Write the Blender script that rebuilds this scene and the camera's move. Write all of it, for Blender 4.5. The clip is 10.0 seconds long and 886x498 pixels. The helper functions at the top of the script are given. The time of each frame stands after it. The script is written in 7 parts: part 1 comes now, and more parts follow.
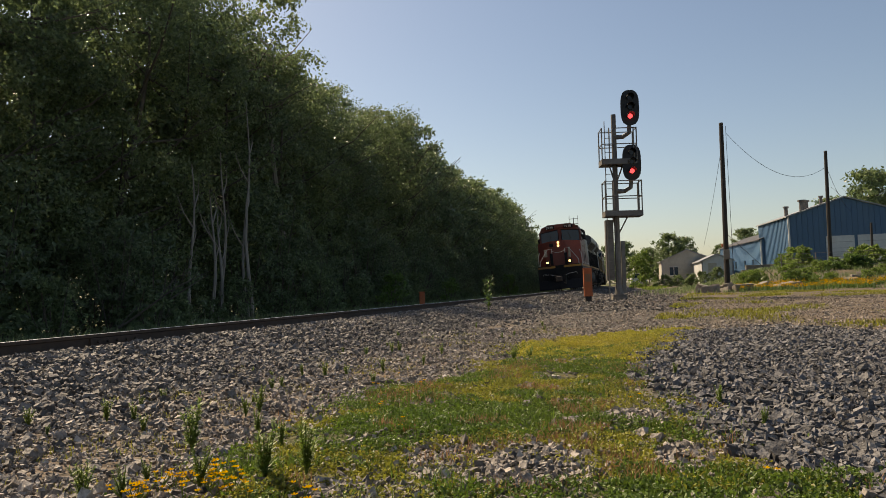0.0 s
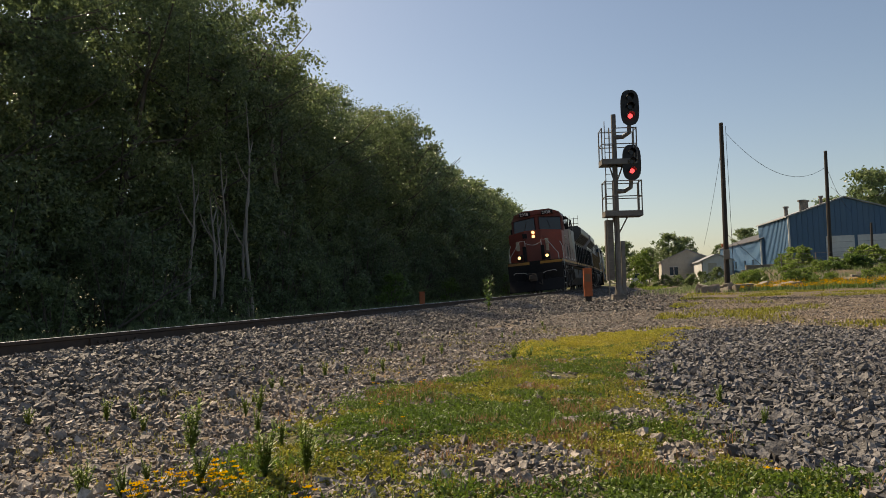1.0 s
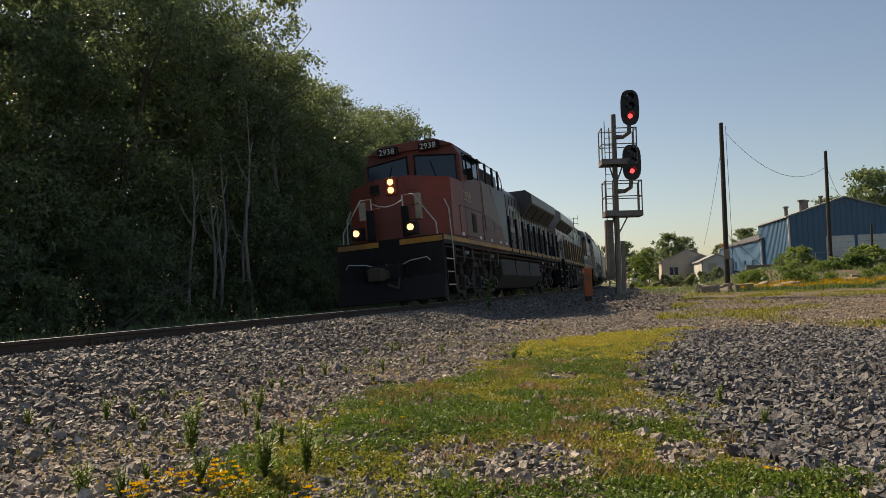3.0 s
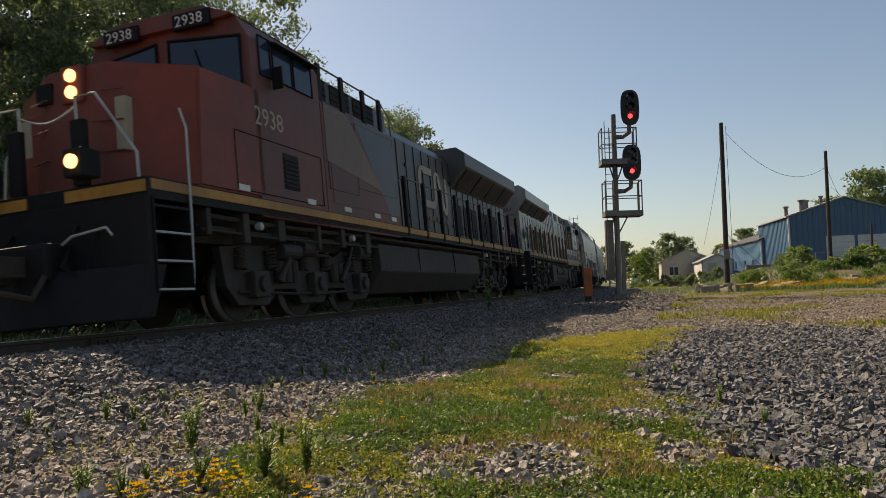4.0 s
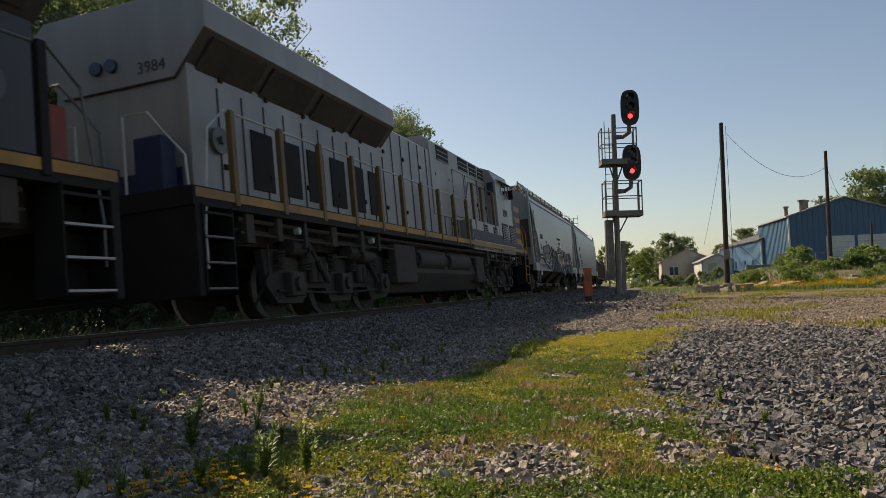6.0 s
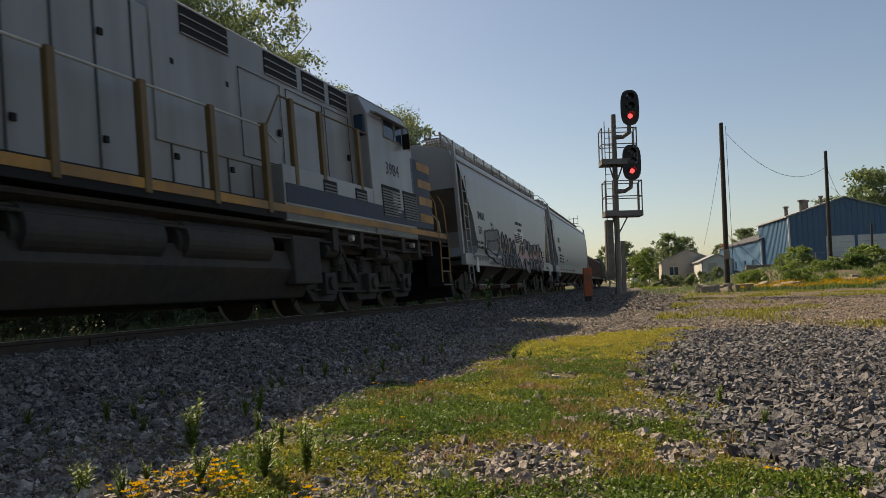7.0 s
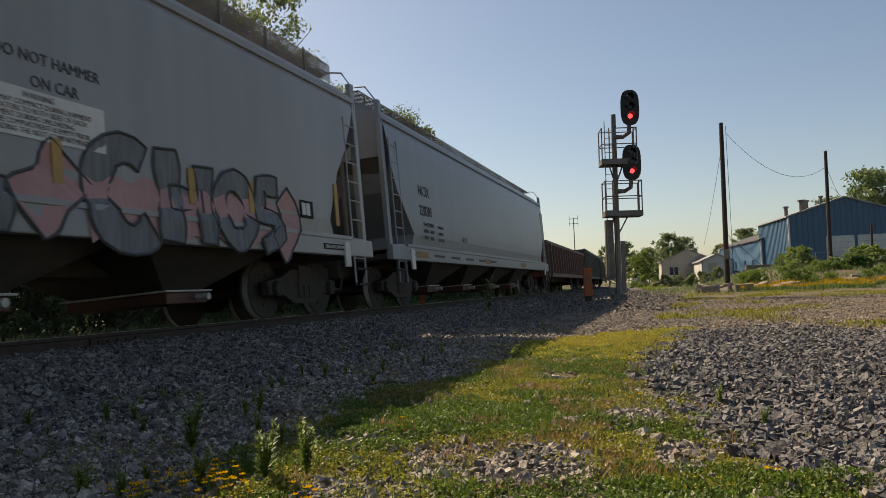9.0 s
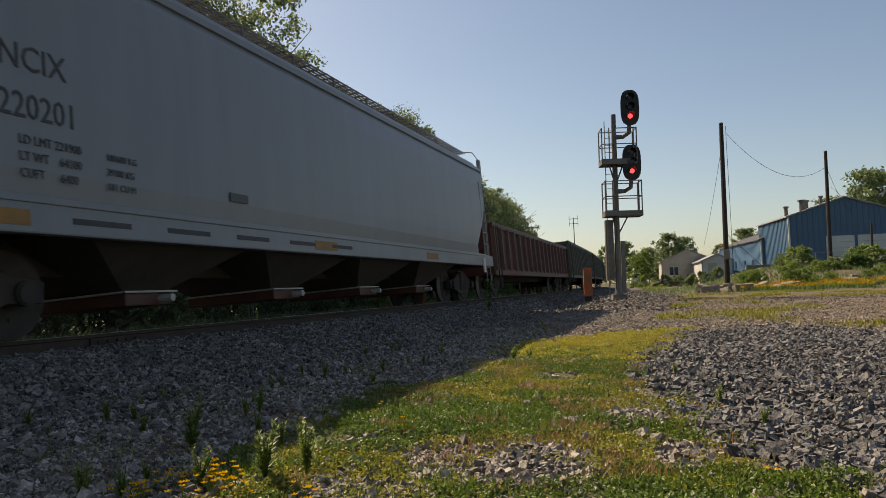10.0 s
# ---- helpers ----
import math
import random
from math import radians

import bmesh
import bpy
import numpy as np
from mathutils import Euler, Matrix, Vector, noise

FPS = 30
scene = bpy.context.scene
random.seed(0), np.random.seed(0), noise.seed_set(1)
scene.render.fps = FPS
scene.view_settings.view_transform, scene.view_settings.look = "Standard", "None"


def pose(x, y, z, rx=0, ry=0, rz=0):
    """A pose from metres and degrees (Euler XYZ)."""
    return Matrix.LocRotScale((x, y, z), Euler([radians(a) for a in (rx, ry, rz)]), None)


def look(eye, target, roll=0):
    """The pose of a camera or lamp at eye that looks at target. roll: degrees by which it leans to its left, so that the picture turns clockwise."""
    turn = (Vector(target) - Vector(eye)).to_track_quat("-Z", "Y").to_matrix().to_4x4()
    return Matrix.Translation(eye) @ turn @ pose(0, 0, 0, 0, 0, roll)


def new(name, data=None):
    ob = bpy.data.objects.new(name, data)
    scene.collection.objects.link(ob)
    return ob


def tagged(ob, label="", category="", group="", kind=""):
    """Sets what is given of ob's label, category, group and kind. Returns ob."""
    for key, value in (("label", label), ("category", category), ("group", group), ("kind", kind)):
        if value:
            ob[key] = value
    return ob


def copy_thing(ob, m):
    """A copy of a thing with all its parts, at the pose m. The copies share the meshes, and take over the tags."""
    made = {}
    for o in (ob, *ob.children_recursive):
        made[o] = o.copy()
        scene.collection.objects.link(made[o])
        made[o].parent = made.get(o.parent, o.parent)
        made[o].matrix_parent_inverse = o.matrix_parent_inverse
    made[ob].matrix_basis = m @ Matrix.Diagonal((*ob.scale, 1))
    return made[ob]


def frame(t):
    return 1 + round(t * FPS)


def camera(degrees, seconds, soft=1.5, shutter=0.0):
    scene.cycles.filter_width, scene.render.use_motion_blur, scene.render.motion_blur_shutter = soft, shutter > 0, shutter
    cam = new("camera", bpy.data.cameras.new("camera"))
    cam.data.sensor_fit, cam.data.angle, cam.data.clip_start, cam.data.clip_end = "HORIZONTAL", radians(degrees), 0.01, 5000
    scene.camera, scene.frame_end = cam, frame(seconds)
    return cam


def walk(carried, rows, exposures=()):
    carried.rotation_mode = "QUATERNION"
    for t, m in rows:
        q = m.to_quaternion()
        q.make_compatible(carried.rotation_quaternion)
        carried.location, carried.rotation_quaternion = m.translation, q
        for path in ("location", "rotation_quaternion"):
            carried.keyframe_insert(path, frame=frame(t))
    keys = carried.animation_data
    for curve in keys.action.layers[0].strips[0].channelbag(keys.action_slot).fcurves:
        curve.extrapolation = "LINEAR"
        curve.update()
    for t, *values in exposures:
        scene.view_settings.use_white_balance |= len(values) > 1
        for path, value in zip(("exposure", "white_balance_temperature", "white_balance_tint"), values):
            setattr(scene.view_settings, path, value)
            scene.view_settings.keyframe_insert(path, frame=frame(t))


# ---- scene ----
cam = camera(62.7, 10.0, soft=0.3, shutter=0.1)
EYE = Vector((0.0, 0.0, 0.4187))
VIEW = look(EYE, EYE + Vector((-0.32645, 0.94361, 0.0550)), -2.113)
walk(cam, [(0.0, VIEW), (10.0, VIEW)], exposures=[(0.0, 0.45, 7650, 12.0), (10.0, 0.45, 7650, 12.0)])

# ---------------------------------------------------------------- light
SUN = Vector((-0.65, 0.36, 0.71)).normalized()
world = bpy.data.worlds.new("sky")
scene.world = world
world.use_nodes = True
wn = world.node_tree.nodes
sky = wn.new("ShaderNodeTexSky")
sky.sky_type, sky.sun_disc = "NISHITA", False
sky.sun_elevation = math.asin(SUN.z)
sky.sun_rotation = math.atan2(SUN.x, SUN.y)
sky.dust_density, sky.air_density, sky.ozone_density = 1.0, 1.0, 2.4
world.node_tree.links.new(sky.outputs[0], wn["Background"].inputs[0])
wn["Background"].inputs[1].default_value = 0.086
sun_data = bpy.data.lights.new("sun", "SUN")
sun_data.energy, sun_data.angle, sun_data.color = 5.0, radians(0.6), (1.0, 0.88, 0.7)
sun = new("sun", sun_data)
sun.matrix_world = look(SUN * 200, (0, 0, 0))


# ---------------------------------------------------------------- materials
def mat(name, c1, c2=None, scale=4.0, rough=0.7, metal=0.0, bump=0.15, c3=None, stain=0.35, spread=(0.35, 0.65),
        rnd=0.0, stretch=(1, 1, 1), spec=0.5, through_leaf=0.0):
    """A surface with fine grain between c1 and c2, larger stains of c3, and relief."""
    m = bpy.data.materials.new(name)
    m.use_nodes = True
    nt = m.node_tree
    n, l = nt.nodes, nt.links
    b = n["Principled BSDF"]
    c2 = c2 or tuple(v * 0.8 for v in c1)
    c3 = c3 or tuple(v * 0.6 for v in c2)
    tc = n.new("ShaderNodeTexCoord")
    mp = n.new("ShaderNodeMapping")
    mp.inputs["Scale"].default_value = stretch
    l.new(tc.outputs["Object"], mp.inputs[0])
    f1 = n.new("ShaderNodeTexNoise")
    f1.inputs["Scale"].default_value, f1.inputs["Detail"].default_value = scale, 6
    f2 = n.new("ShaderNodeTexNoise")
    f2.inputs["Scale"].default_value, f2.inputs["Detail"].default_value = scale * 0.13, 4
    for f in (f1, f2):
        l.new(mp.outputs[0], f.inputs["Vector"])
    r1, r2 = n.new("ShaderNodeValToRGB"), n.new("ShaderNodeValToRGB")
    r1.color_ramp.elements[0].position, r1.color_ramp.elements[1].position = 0.3, 0.7
    r1.color_ramp.elements[0].color, r1.color_ramp.elements[1].color = (*c1, 1), (*c2, 1)
    r2.color_ramp.elements[0].position, r2.color_ramp.elements[1].position = spread
    r2.color_ramp.elements[0].color, r2.color_ramp.elements[1].color = (0, 0, 0, 1), (stain, stain, stain, 1)
    l.new(f1.outputs[0], r1.inputs[0])
    l.new(f2.outputs[0], r2.inputs[0])
    mx = n.new("ShaderNodeMixRGB")
    mx.inputs[2].default_value = (*c3, 1)
    l.new(r2.outputs[0], mx.inputs[0])
    l.new(r1.outputs[0], mx.inputs[1])
    col = mx.outputs[0]
    if rnd:
        info = n.new("ShaderNodeNewGeometry")
        hsv = n.new("ShaderNodeHueSaturation")
        mr = n.new("ShaderNodeMapRange")
        mr.inputs[3].default_value, mr.inputs[4].default_value = 1 - rnd, 1 + rnd
        l.new(info.outputs["Random Per Island"], mr.inputs[0])
        l.new(mr.outputs[0], hsv.inputs["Value"])
        l.new(col, hsv.inputs["Color"])
        col = hsv.outputs[0]
    l.new(col, b.inputs["Base Color"])
    b.inputs["Roughness"].default_value, b.inputs["Metallic"].default_value = rough, metal
    b.inputs["Specular IOR Level"].default_value = spec
    if bump:
        bp = n.new("ShaderNodeBump")
        bp.inputs["Strength"].default_value, bp.inputs["Distance"].default_value = bump, 0.02
        l.new(f1.outputs[0], bp.inputs["Height"])
        l.new(bp.outputs[0], b.inputs["Normal"])
    if through_leaf:
        tr = n.new("ShaderNodeBsdfTranslucent")
        ms = n.new("ShaderNodeMixShader")
        ms.inputs[0].default_value = through_leaf
        l.new(col, tr.inputs[0])
        l.new(b.outputs[0], ms.inputs[1])
        l.new(tr.outputs[0], ms.inputs[2])
        l.new(ms.outputs[0], n["Material Output"].inputs[0])
    return m


def glow(name, colour, strength):
    m = bpy.data.materials.new(name)
    m.use_nodes = True
    b = m.node_tree.nodes["Principled BSDF"]
    b.inputs["Base Color"].default_value = (*colour, 1)
    b.inputs["Emission Color"].default_value = (*colour, 1)
    b.inputs["Emission Strength"].default_value = strength
    return m


def glassy(name, colour, rough=0.05):
    m = bpy.data.materials.new(name)
    m.use_nodes = True
    b = m.node_tree.nodes["Principled BSDF"]
    b.inputs["Base Color"].default_value = (*colour, 1)
    b.inputs["Roughness"].default_value = rough
    b.inputs["Specular IOR Level"].default_value = 0.35
    return m


STEEL = mat("rail_steel", (0.7, 0.69, 0.67), (0.6, 0.59, 0.57), 9, 0.5, 0.55, 0.03, stain=0.15)
RUST = mat("rusty_web", (0.075, 0.05, 0.036), (0.045, 0.032, 0.026), 12, 0.85, 0.0, 0.3)
TIE = mat("creosoted_wood", (0.07, 0.055, 0.045), (0.12, 0.1, 0.085), 14, 0.9, 0, 0.5, stretch=(1, 6, 1))
STONE = mat("pale_loose_stone", (0.18, 0.155, 0.133), (0.38, 0.332, 0.284), 55, 0.85, 0, 0.6, c3=(0.085, 0.073, 0.065), rnd=0.65)
BALLAST = mat("ballast_stone", (0.1, 0.088, 0.078), (0.22, 0.194, 0.171), 45, 0.75, 0, 0.6, c3=(0.05, 0.043, 0.04), rnd=0.7)
STONE_R = mat("crushed_stone", (0.085, 0.08, 0.079), (0.185, 0.176, 0.172), 55, 0.8, 0, 0.6, c3=(0.042, 0.04, 0.042), rnd=0.7)
ORANGE = mat("red_orange_paint", (0.27, 0.055, 0.032), (0.22, 0.046, 0.03), 5, 0.5, 0, 0.05, c3=(0.12, 0.045, 0.034), stain=0.65, spec=0.3)
BLACKP = mat("black_paint", (0.009, 0.009, 0.01), (0.015, 0.014, 0.015), 4, 0.65, 0, 0.05, c3=(0.026, 0.022, 0.02), stain=0.5, spec=0.18)
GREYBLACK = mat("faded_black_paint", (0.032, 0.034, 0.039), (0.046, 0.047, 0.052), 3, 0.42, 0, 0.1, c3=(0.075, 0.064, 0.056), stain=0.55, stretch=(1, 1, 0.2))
UNDER = mat("grimy_underframe", (0.024, 0.021, 0.019), (0.044, 0.037, 0.032), 7, 0.8, 0, 0.3, c3=(0.075, 0.05, 0.034), stain=0.5)
GRIME = mat("dusty_truck_steel", (0.02, 0.018, 0.017), (0.036, 0.031, 0.028), 7, 0.75, 0, 0.3, c3=(0.065, 0.047, 0.034), stain=0.5)
CABRED = mat("grimy_red_cab_paint", (0.215, 0.052, 0.036), (0.155, 0.043, 0.032), 4, 0.5, 0, 0.07, c3=(0.075, 0.046, 0.038), stain=0.8, spec=0.35, stretch=(1, 1, 0.3))
TAN = mat("worn_cream_paint", (0.46, 0.38, 0.27), (0.36, 0.295, 0.21), 5, 0.5, 0, 0.05, c3=(0.2, 0.16, 0.12), stain=0.6)
DIRTYTAN = mat("brown_stained_cream_paint", (0.2, 0.122, 0.072), (0.145, 0.09, 0.056), 3, 0.5, 0, 0.05, c3=(0.1, 0.062, 0.042), stain=0.7, stretch=(1, 1, 0.4))
YELLOW = mat("yellow_stripe", (0.5, 0.235, 0.03), (0.36, 0.17, 0.028), 6, 0.55, 0, 0.05, c3=(0.13, 0.08, 0.04), stain=0.7)
SILVER = mat("silver_grey_paint", (0.33, 0.325, 0.315), (0.24, 0.235, 0.23), 2.2, 0.36, 0.15, 0.12, c3=(0.13, 0.115, 0.1), stain=0.65, stretch=(1, 1, 0.16))
BLUEP = mat("dark_blue_paint", (0.013, 0.024, 0.072), (0.01, 0.018, 0.05), 4, 0.5, 0, 0.05, c3=(0.035, 0.034, 0.04), stain=0.5, spec=0.3)
DULLYEL = mat("ochre_post", (0.17, 0.1, 0.026), (0.115, 0.068, 0.022), 5, 0.55, 0, 0.05)
RAILING = mat("pale_handrail", (0.5, 0.5, 0.47), (0.4, 0.4, 0.38), 8, 0.4, 0, 0.05)
GALVRAIL = mat("worn_handrail", (0.13, 0.13, 0.13), (0.09, 0.09, 0.09), 8, 0.4, 0.3, 0.05)
GLASS = glassy("cab_glass", (0.02, 0.04, 0.07))
LETTER = mat("dark_lettering", (0.035, 0.038, 0.042), (0.06, 0.06, 0.064), 12, 0.6, 0, 0)
WHITE = mat("white_lettering", (0.7, 0.69, 0.64), (0.6, 0.59, 0.55), 8, 0.5, 0, 0)
HOPPER1 = mat("light_grey_car_paint", (0.33, 0.33, 0.325), (0.265, 0.268, 0.27), 2.0, 0.34, 0.0, 0.32, c3=(0.27, 0.25, 0.225), stain=0.7, stretch=(1, 1, 0.12))
HOPPER2 = mat("blue_grey_car_paint", (0.215, 0.23, 0.255), (0.18, 0.194, 0.218), 2.5, 0.34, 0, 0.1, c3=(0.2, 0.205, 0.21), stain=0.5, stretch=(1, 1, 0.12))
# dark stained end paint, taken darker still for the shade behind the ladders
HOPEND = mat("shaded_end_paint", (0.2, 0.19, 0.175), (0.15, 0.14, 0.125), 4, 0.6, 0, 0.05, c3=(0.09, 0.07, 0.055), stain=0.6)
BAYP = mat("dark_brown_bay_sheet", (0.085, 0.07, 0.056), (0.055, 0.046, 0.038), 4, 0.7, 0, 0.1, c3=(0.03, 0.024, 0.02))
OXIDE = mat("oxide_red_car_paint", (0.13, 0.045, 0.03), (0.1, 0.036, 0.026), 4, 0.55, 0, 0.1, c3=(0.06, 0.035, 0.03), stain=0.6, stretch=(1, 1, 0.3))
GREENP = mat("dark_green_car_paint", (0.05, 0.075, 0.055), (0.04, 0.06, 0.045), 4, 0.55, 0, 0.1, c3=(0.08, 0.06, 0.045), stain=0.6)
HEADLAMP = glow("lit_headlight", (1.0, 0.58, 0.24), 1.9)


# ---------------------------------------------------------------- mesh helpers
def solid(verts, faces):
    bm = bmesh.new()
    vs = [bm.verts.new(v) for v in verts]
    for f in faces:
        bm.faces.new([vs[i] for i in f])
    bmesh.ops.recalc_face_normals(bm, faces=bm.faces)
    return bm


def box(x0, x1, y0, y1, z0, z1, bevel=0.0):
    bm = bmesh.new()
    bmesh.ops.create_cube(bm, size=1)
    for v in bm.verts:
        v.co = Vector(((x0 + x1) / 2 + v.co.x * (x1 - x0), (y0 + y1) / 2 + v.co.y * (y1 - y0), (z0 + z1) / 2 + v.co.z * (z1 - z0)))
    if bevel:
        bmesh.ops.bevel(bm, geom=bm.edges[:], offset=bevel, segments=2, affect="EDGES", profile=0.6)
    return bm


def join(*bms):
    out = bmesh.new()
    for b in bms:
        me = bpy.data.meshes.new("tmp")
        b.to_mesh(me)
        b.free()
        out.from_mesh(me)
        bpy.data.meshes.remove(me)
    return out


def prism(poly, a, b, axis="y", bevel=0.0):
    """A polygon drawn across an axis and pushed along it from a to b: across y it is (x, z), across z (x, y), across x (y, z)."""
    def at(p, w):
        return {"y": (p[0], w, p[1]), "z": (p[0], p[1], w), "x": (w, p[0], p[1])}[axis]
    k = len(poly)
    bm = solid([at(p, a) for p in poly] + [at(p, b) for p in poly],
               [list(range(k)), list(range(k, 2 * k))] + [(i, (i + 1) % k, k + (i + 1) % k, k + i) for i in range(k)])
    if bevel:
        bmesh.ops.bevel(bm, geom=bm.edges[:], offset=bevel, segments=2, affect="EDGES", profile=0.6)
    return bm


def tube(points, r, sides=6):
    bm = bmesh.new()
    pts = [Vector(p) for p in points]
    rings = []
    for i, p in enumerate(pts):
        d = (pts[min(i + 1, len(pts) - 1)] - pts[max(i - 1, 0)]).normalized()
        s = d.cross(Vector((0, 0, 1)) if abs(d.z) < 0.9 else Vector((0, 1, 0))).normalized()
        t = d.cross(s)
        rr = r[i] if isinstance(r, (list, tuple)) else r
        rings.append([bm.verts.new(p + (s * math.cos(a) + t * math.sin(a)) * rr) for a in (2 * math.pi * k / sides for k in range(sides))])
    for a, b in zip(rings, rings[1:]):
        for k in range(sides):
            bm.faces.new((a[k], a[(k + 1) % sides], b[(k + 1) % sides], b[k]))
    bm.faces.new(rings[0][::-1])
    bm.faces.new(rings[-1])
    return bm


def drum(cx, cy, cz, r, half, axis="x", sides=20, bevel=0.0):
    bm = bmesh.new()
    bmesh.ops.create_cone(bm, cap_ends=True, segments=sides, radius1=r, radius2=r, depth=2 * half)
    if bevel:
        bmesh.ops.bevel(bm, geom=[e for e in bm.edges if abs(e.verts[0].co.z - e.verts[1].co.z) < 1e-5], offset=bevel, segments=2, affect="EDGES")
    turn = {"x": Matrix.Rotation(math.pi / 2, 4, "Y"), "y": Matrix.Rotation(math.pi / 2, 4, "X"), "z": Matrix.Identity(4)}[axis]
    bmesh.ops.transform(bm, matrix=Matrix.Translation((cx, cy, cz)) @ turn, verts=bm.verts)
    return bm


def part(name, bm, material, parent, label="", smooth=False):
    me = bpy.data.meshes.new(name)
    bm.to_mesh(me)
    bm.free()
    me.materials.append(material)
    if smooth:
        me.polygons.foreach_set("use_smooth", [True] * len(me.polygons))
    ob = new(name, me)
    ob.parent = parent
    if label:
        tagged(ob, label)
    return ob


def thing(name, label, category, group="", kind=""):
    return tagged(new(name), label, category, group, kind)


def lettering(name, text, size, material, parent, m, label="", wide=1.0, depth=0.003):
    cu = bpy.data.curves.new(name, "FONT")
    cu.body, cu.size, cu.extrude, cu.align_x, cu.resolution_u = text, size, depth, "LEFT", 2
    tmp = bpy.data.objects.new(name, cu)
    scene.collection.objects.link(tmp)
    me = bpy.data.meshes.new_from_object(tmp.evaluated_get(bpy.context.evaluated_depsgraph_get()))
    bpy.data.objects.remove(tmp)
    me.transform(m @ Matrix.Diagonal((wide, 1, 1, 1)))
    me.materials.clear()
    me.materials.append(material)
    ob = new(name, me)
    ob.parent = parent
    return tagged(ob, label) if label else ob


def on_side(x, y, z):
    """Lettering on a side that faces +x, reading along +y."""
    return Matrix.Translation((x, y, z)) @ Matrix(((0, 0, 1, 0), (1, 0, 0, 0), (0, 1, 0, 0), (0, 0, 0, 1)))


def on_end(x, y, z):
    """Lettering on an end that faces -y."""
    return Matrix.Translation((x, y, z)) @ Matrix.Rotation(math.pi / 2, 4, "X")


# ---------------------------------------------------------------- the curve of the line
BEND, OFF, BANK = 0.001139, 7.389, radians(3.5)


def on_track(s, lat=0.0, z=0.0):
    th = BEND * s
    lx, zz = lat * math.cos(BANK) - z * math.sin(BANK), lat * math.sin(BANK) + z * math.cos(BANK)
    return Vector((-OFF - (1 - math.cos(th)) / BEND + math.cos(th) * lx, math.sin(th) / BEND + math.sin(th) * lx, zz))


def lat_of(x, y):
    cx = -OFF - 1 / BEND
    return math.hypot(x - cx, y) - 1 / BEND


def smooth(a, b, v):
    t = min(1.0, max(0.0, (v - a) / (b - a)))
    return t * t * (3 - 2 * t)


def ground_z(x, y):
    la = lat_of(x, y)
    fade = 1 - smooth(260, 420, abs(y))
    if la > 0:
        z = -0.172 + 0.061 * min(la, 1.0) - 0.25 * smooth(1.4, 3.4, la)
        z += 0.05 * smooth(20, 30, y) * smooth(3, 4, la)
        z += 1.35 * smooth(40, 62, y) * smooth(-1.0, 6.0, x) * (1 - smooth(200, 300, y))
        if 1.4 < la < 40 and 0 < y < 60:
            z += 0.035 * noise.noise((x * 0.9, y * 0.9, 0.3)) + 0.015 * noise.noise((x * 3, y * 3, 4.3))
    else:
        z = -0.172 + 0.061 * max(la, -1.3) - 0.5 * smooth(1.5, 4.0, -la)
    return z * fade - 0.5 * (1 - fade)


def rail_pose(s):
    p = on_track(s)
    return pose(p.x, p.y, p.z, 0, -math.degrees(BANK), math.degrees(BEND * s))


def run(t):
    """How far the train has come by t."""
    return 10.8057 * t + 0.00907 * t * t


# ---------------------------------------------------------------- ground and line
def build_ground():
    def steps(lo, hi, fine_lo, fine_hi, fine, grow):
        v = list(np.arange(fine_lo, fine_hi, fine))
        w, d = fine_hi, fine
        while w < hi:
            v.append(w)
            d *= grow
            w += d
        w, d = fine_lo, fine
        while w > lo:
            d *= grow
            w -= d
            v.insert(0, w)
        return v
    xs, ys = steps(-2500, 2500, -8, 5, 0.14, 1.13), steps(-1500, 4000, 1.5, 18, 0.14, 1.06)
    verts = [(x, y, ground_z(x, y)) for y in ys for x in xs]
    nx = len(xs)
    faces = [(j * nx + i, j * nx + i + 1, (j + 1) * nx + i + 1, (j + 1) * nx + i) for j in range(len(ys) - 1) for i in range(nx - 1)]
    me = bpy.data.meshes.new("ground")
    me.from_pydata(verts, [], faces)
    me.polygons.foreach_set("use_smooth", [True] * len(faces))
    green = me.attributes.new("green", "FLOAT", "POINT")
    stone = me.attributes.new("stone", "FLOAT", "POINT")
    green.data.foreach_set("value", [grass_at(x, y) for x, y, _ in verts])
    stone.data.foreach_set("value", [stone_at(x, y) for x, y, _ in verts])
    me.materials.append(ground_material())
    tagged(new("ground", me), "stony ground with gravel, dirt and thin grass", "ground", kind="structure")


def poly_inside(x, y, poly):
    inside = False
    for (x0, y0), (x1, y1) in zip(poly, poly[1:] + poly[:1]):
        if (y0 > y) != (y1 > y) and x < (x1 - x0) * (y - y0) / (y1 - y0) + x0:
            inside = not inside
    return inside


GRASS = [(-1.75, 2.0), (-2.1, 3.1), (-2.3, 4.0), (-2.3, 5.3), (-1.95, 5.8), (-1.9, 7.3), (-2.15, 9.9), (-1.2, 11.2), (-0.3, 11.9),
         (-0.6, 9.0), (-0.7, 7.3), (-0.45, 5.4), (-0.15, 4.6), (0.12, 3.5), (0.4, 3.05), (0.9, 2.9), (0.9, 2.0)]
PILE = [(-0.35, 11.3), (1.2, 12.8), (2.4, 11.2), (9.0, 11.5), (9.0, 1.0), (0.75, 2.2), (0.42, 3.05), (0.14, 3.5), (-0.13, 4.6), (-0.42, 5.4), (-0.65, 7.3), (-0.55, 9.0)]


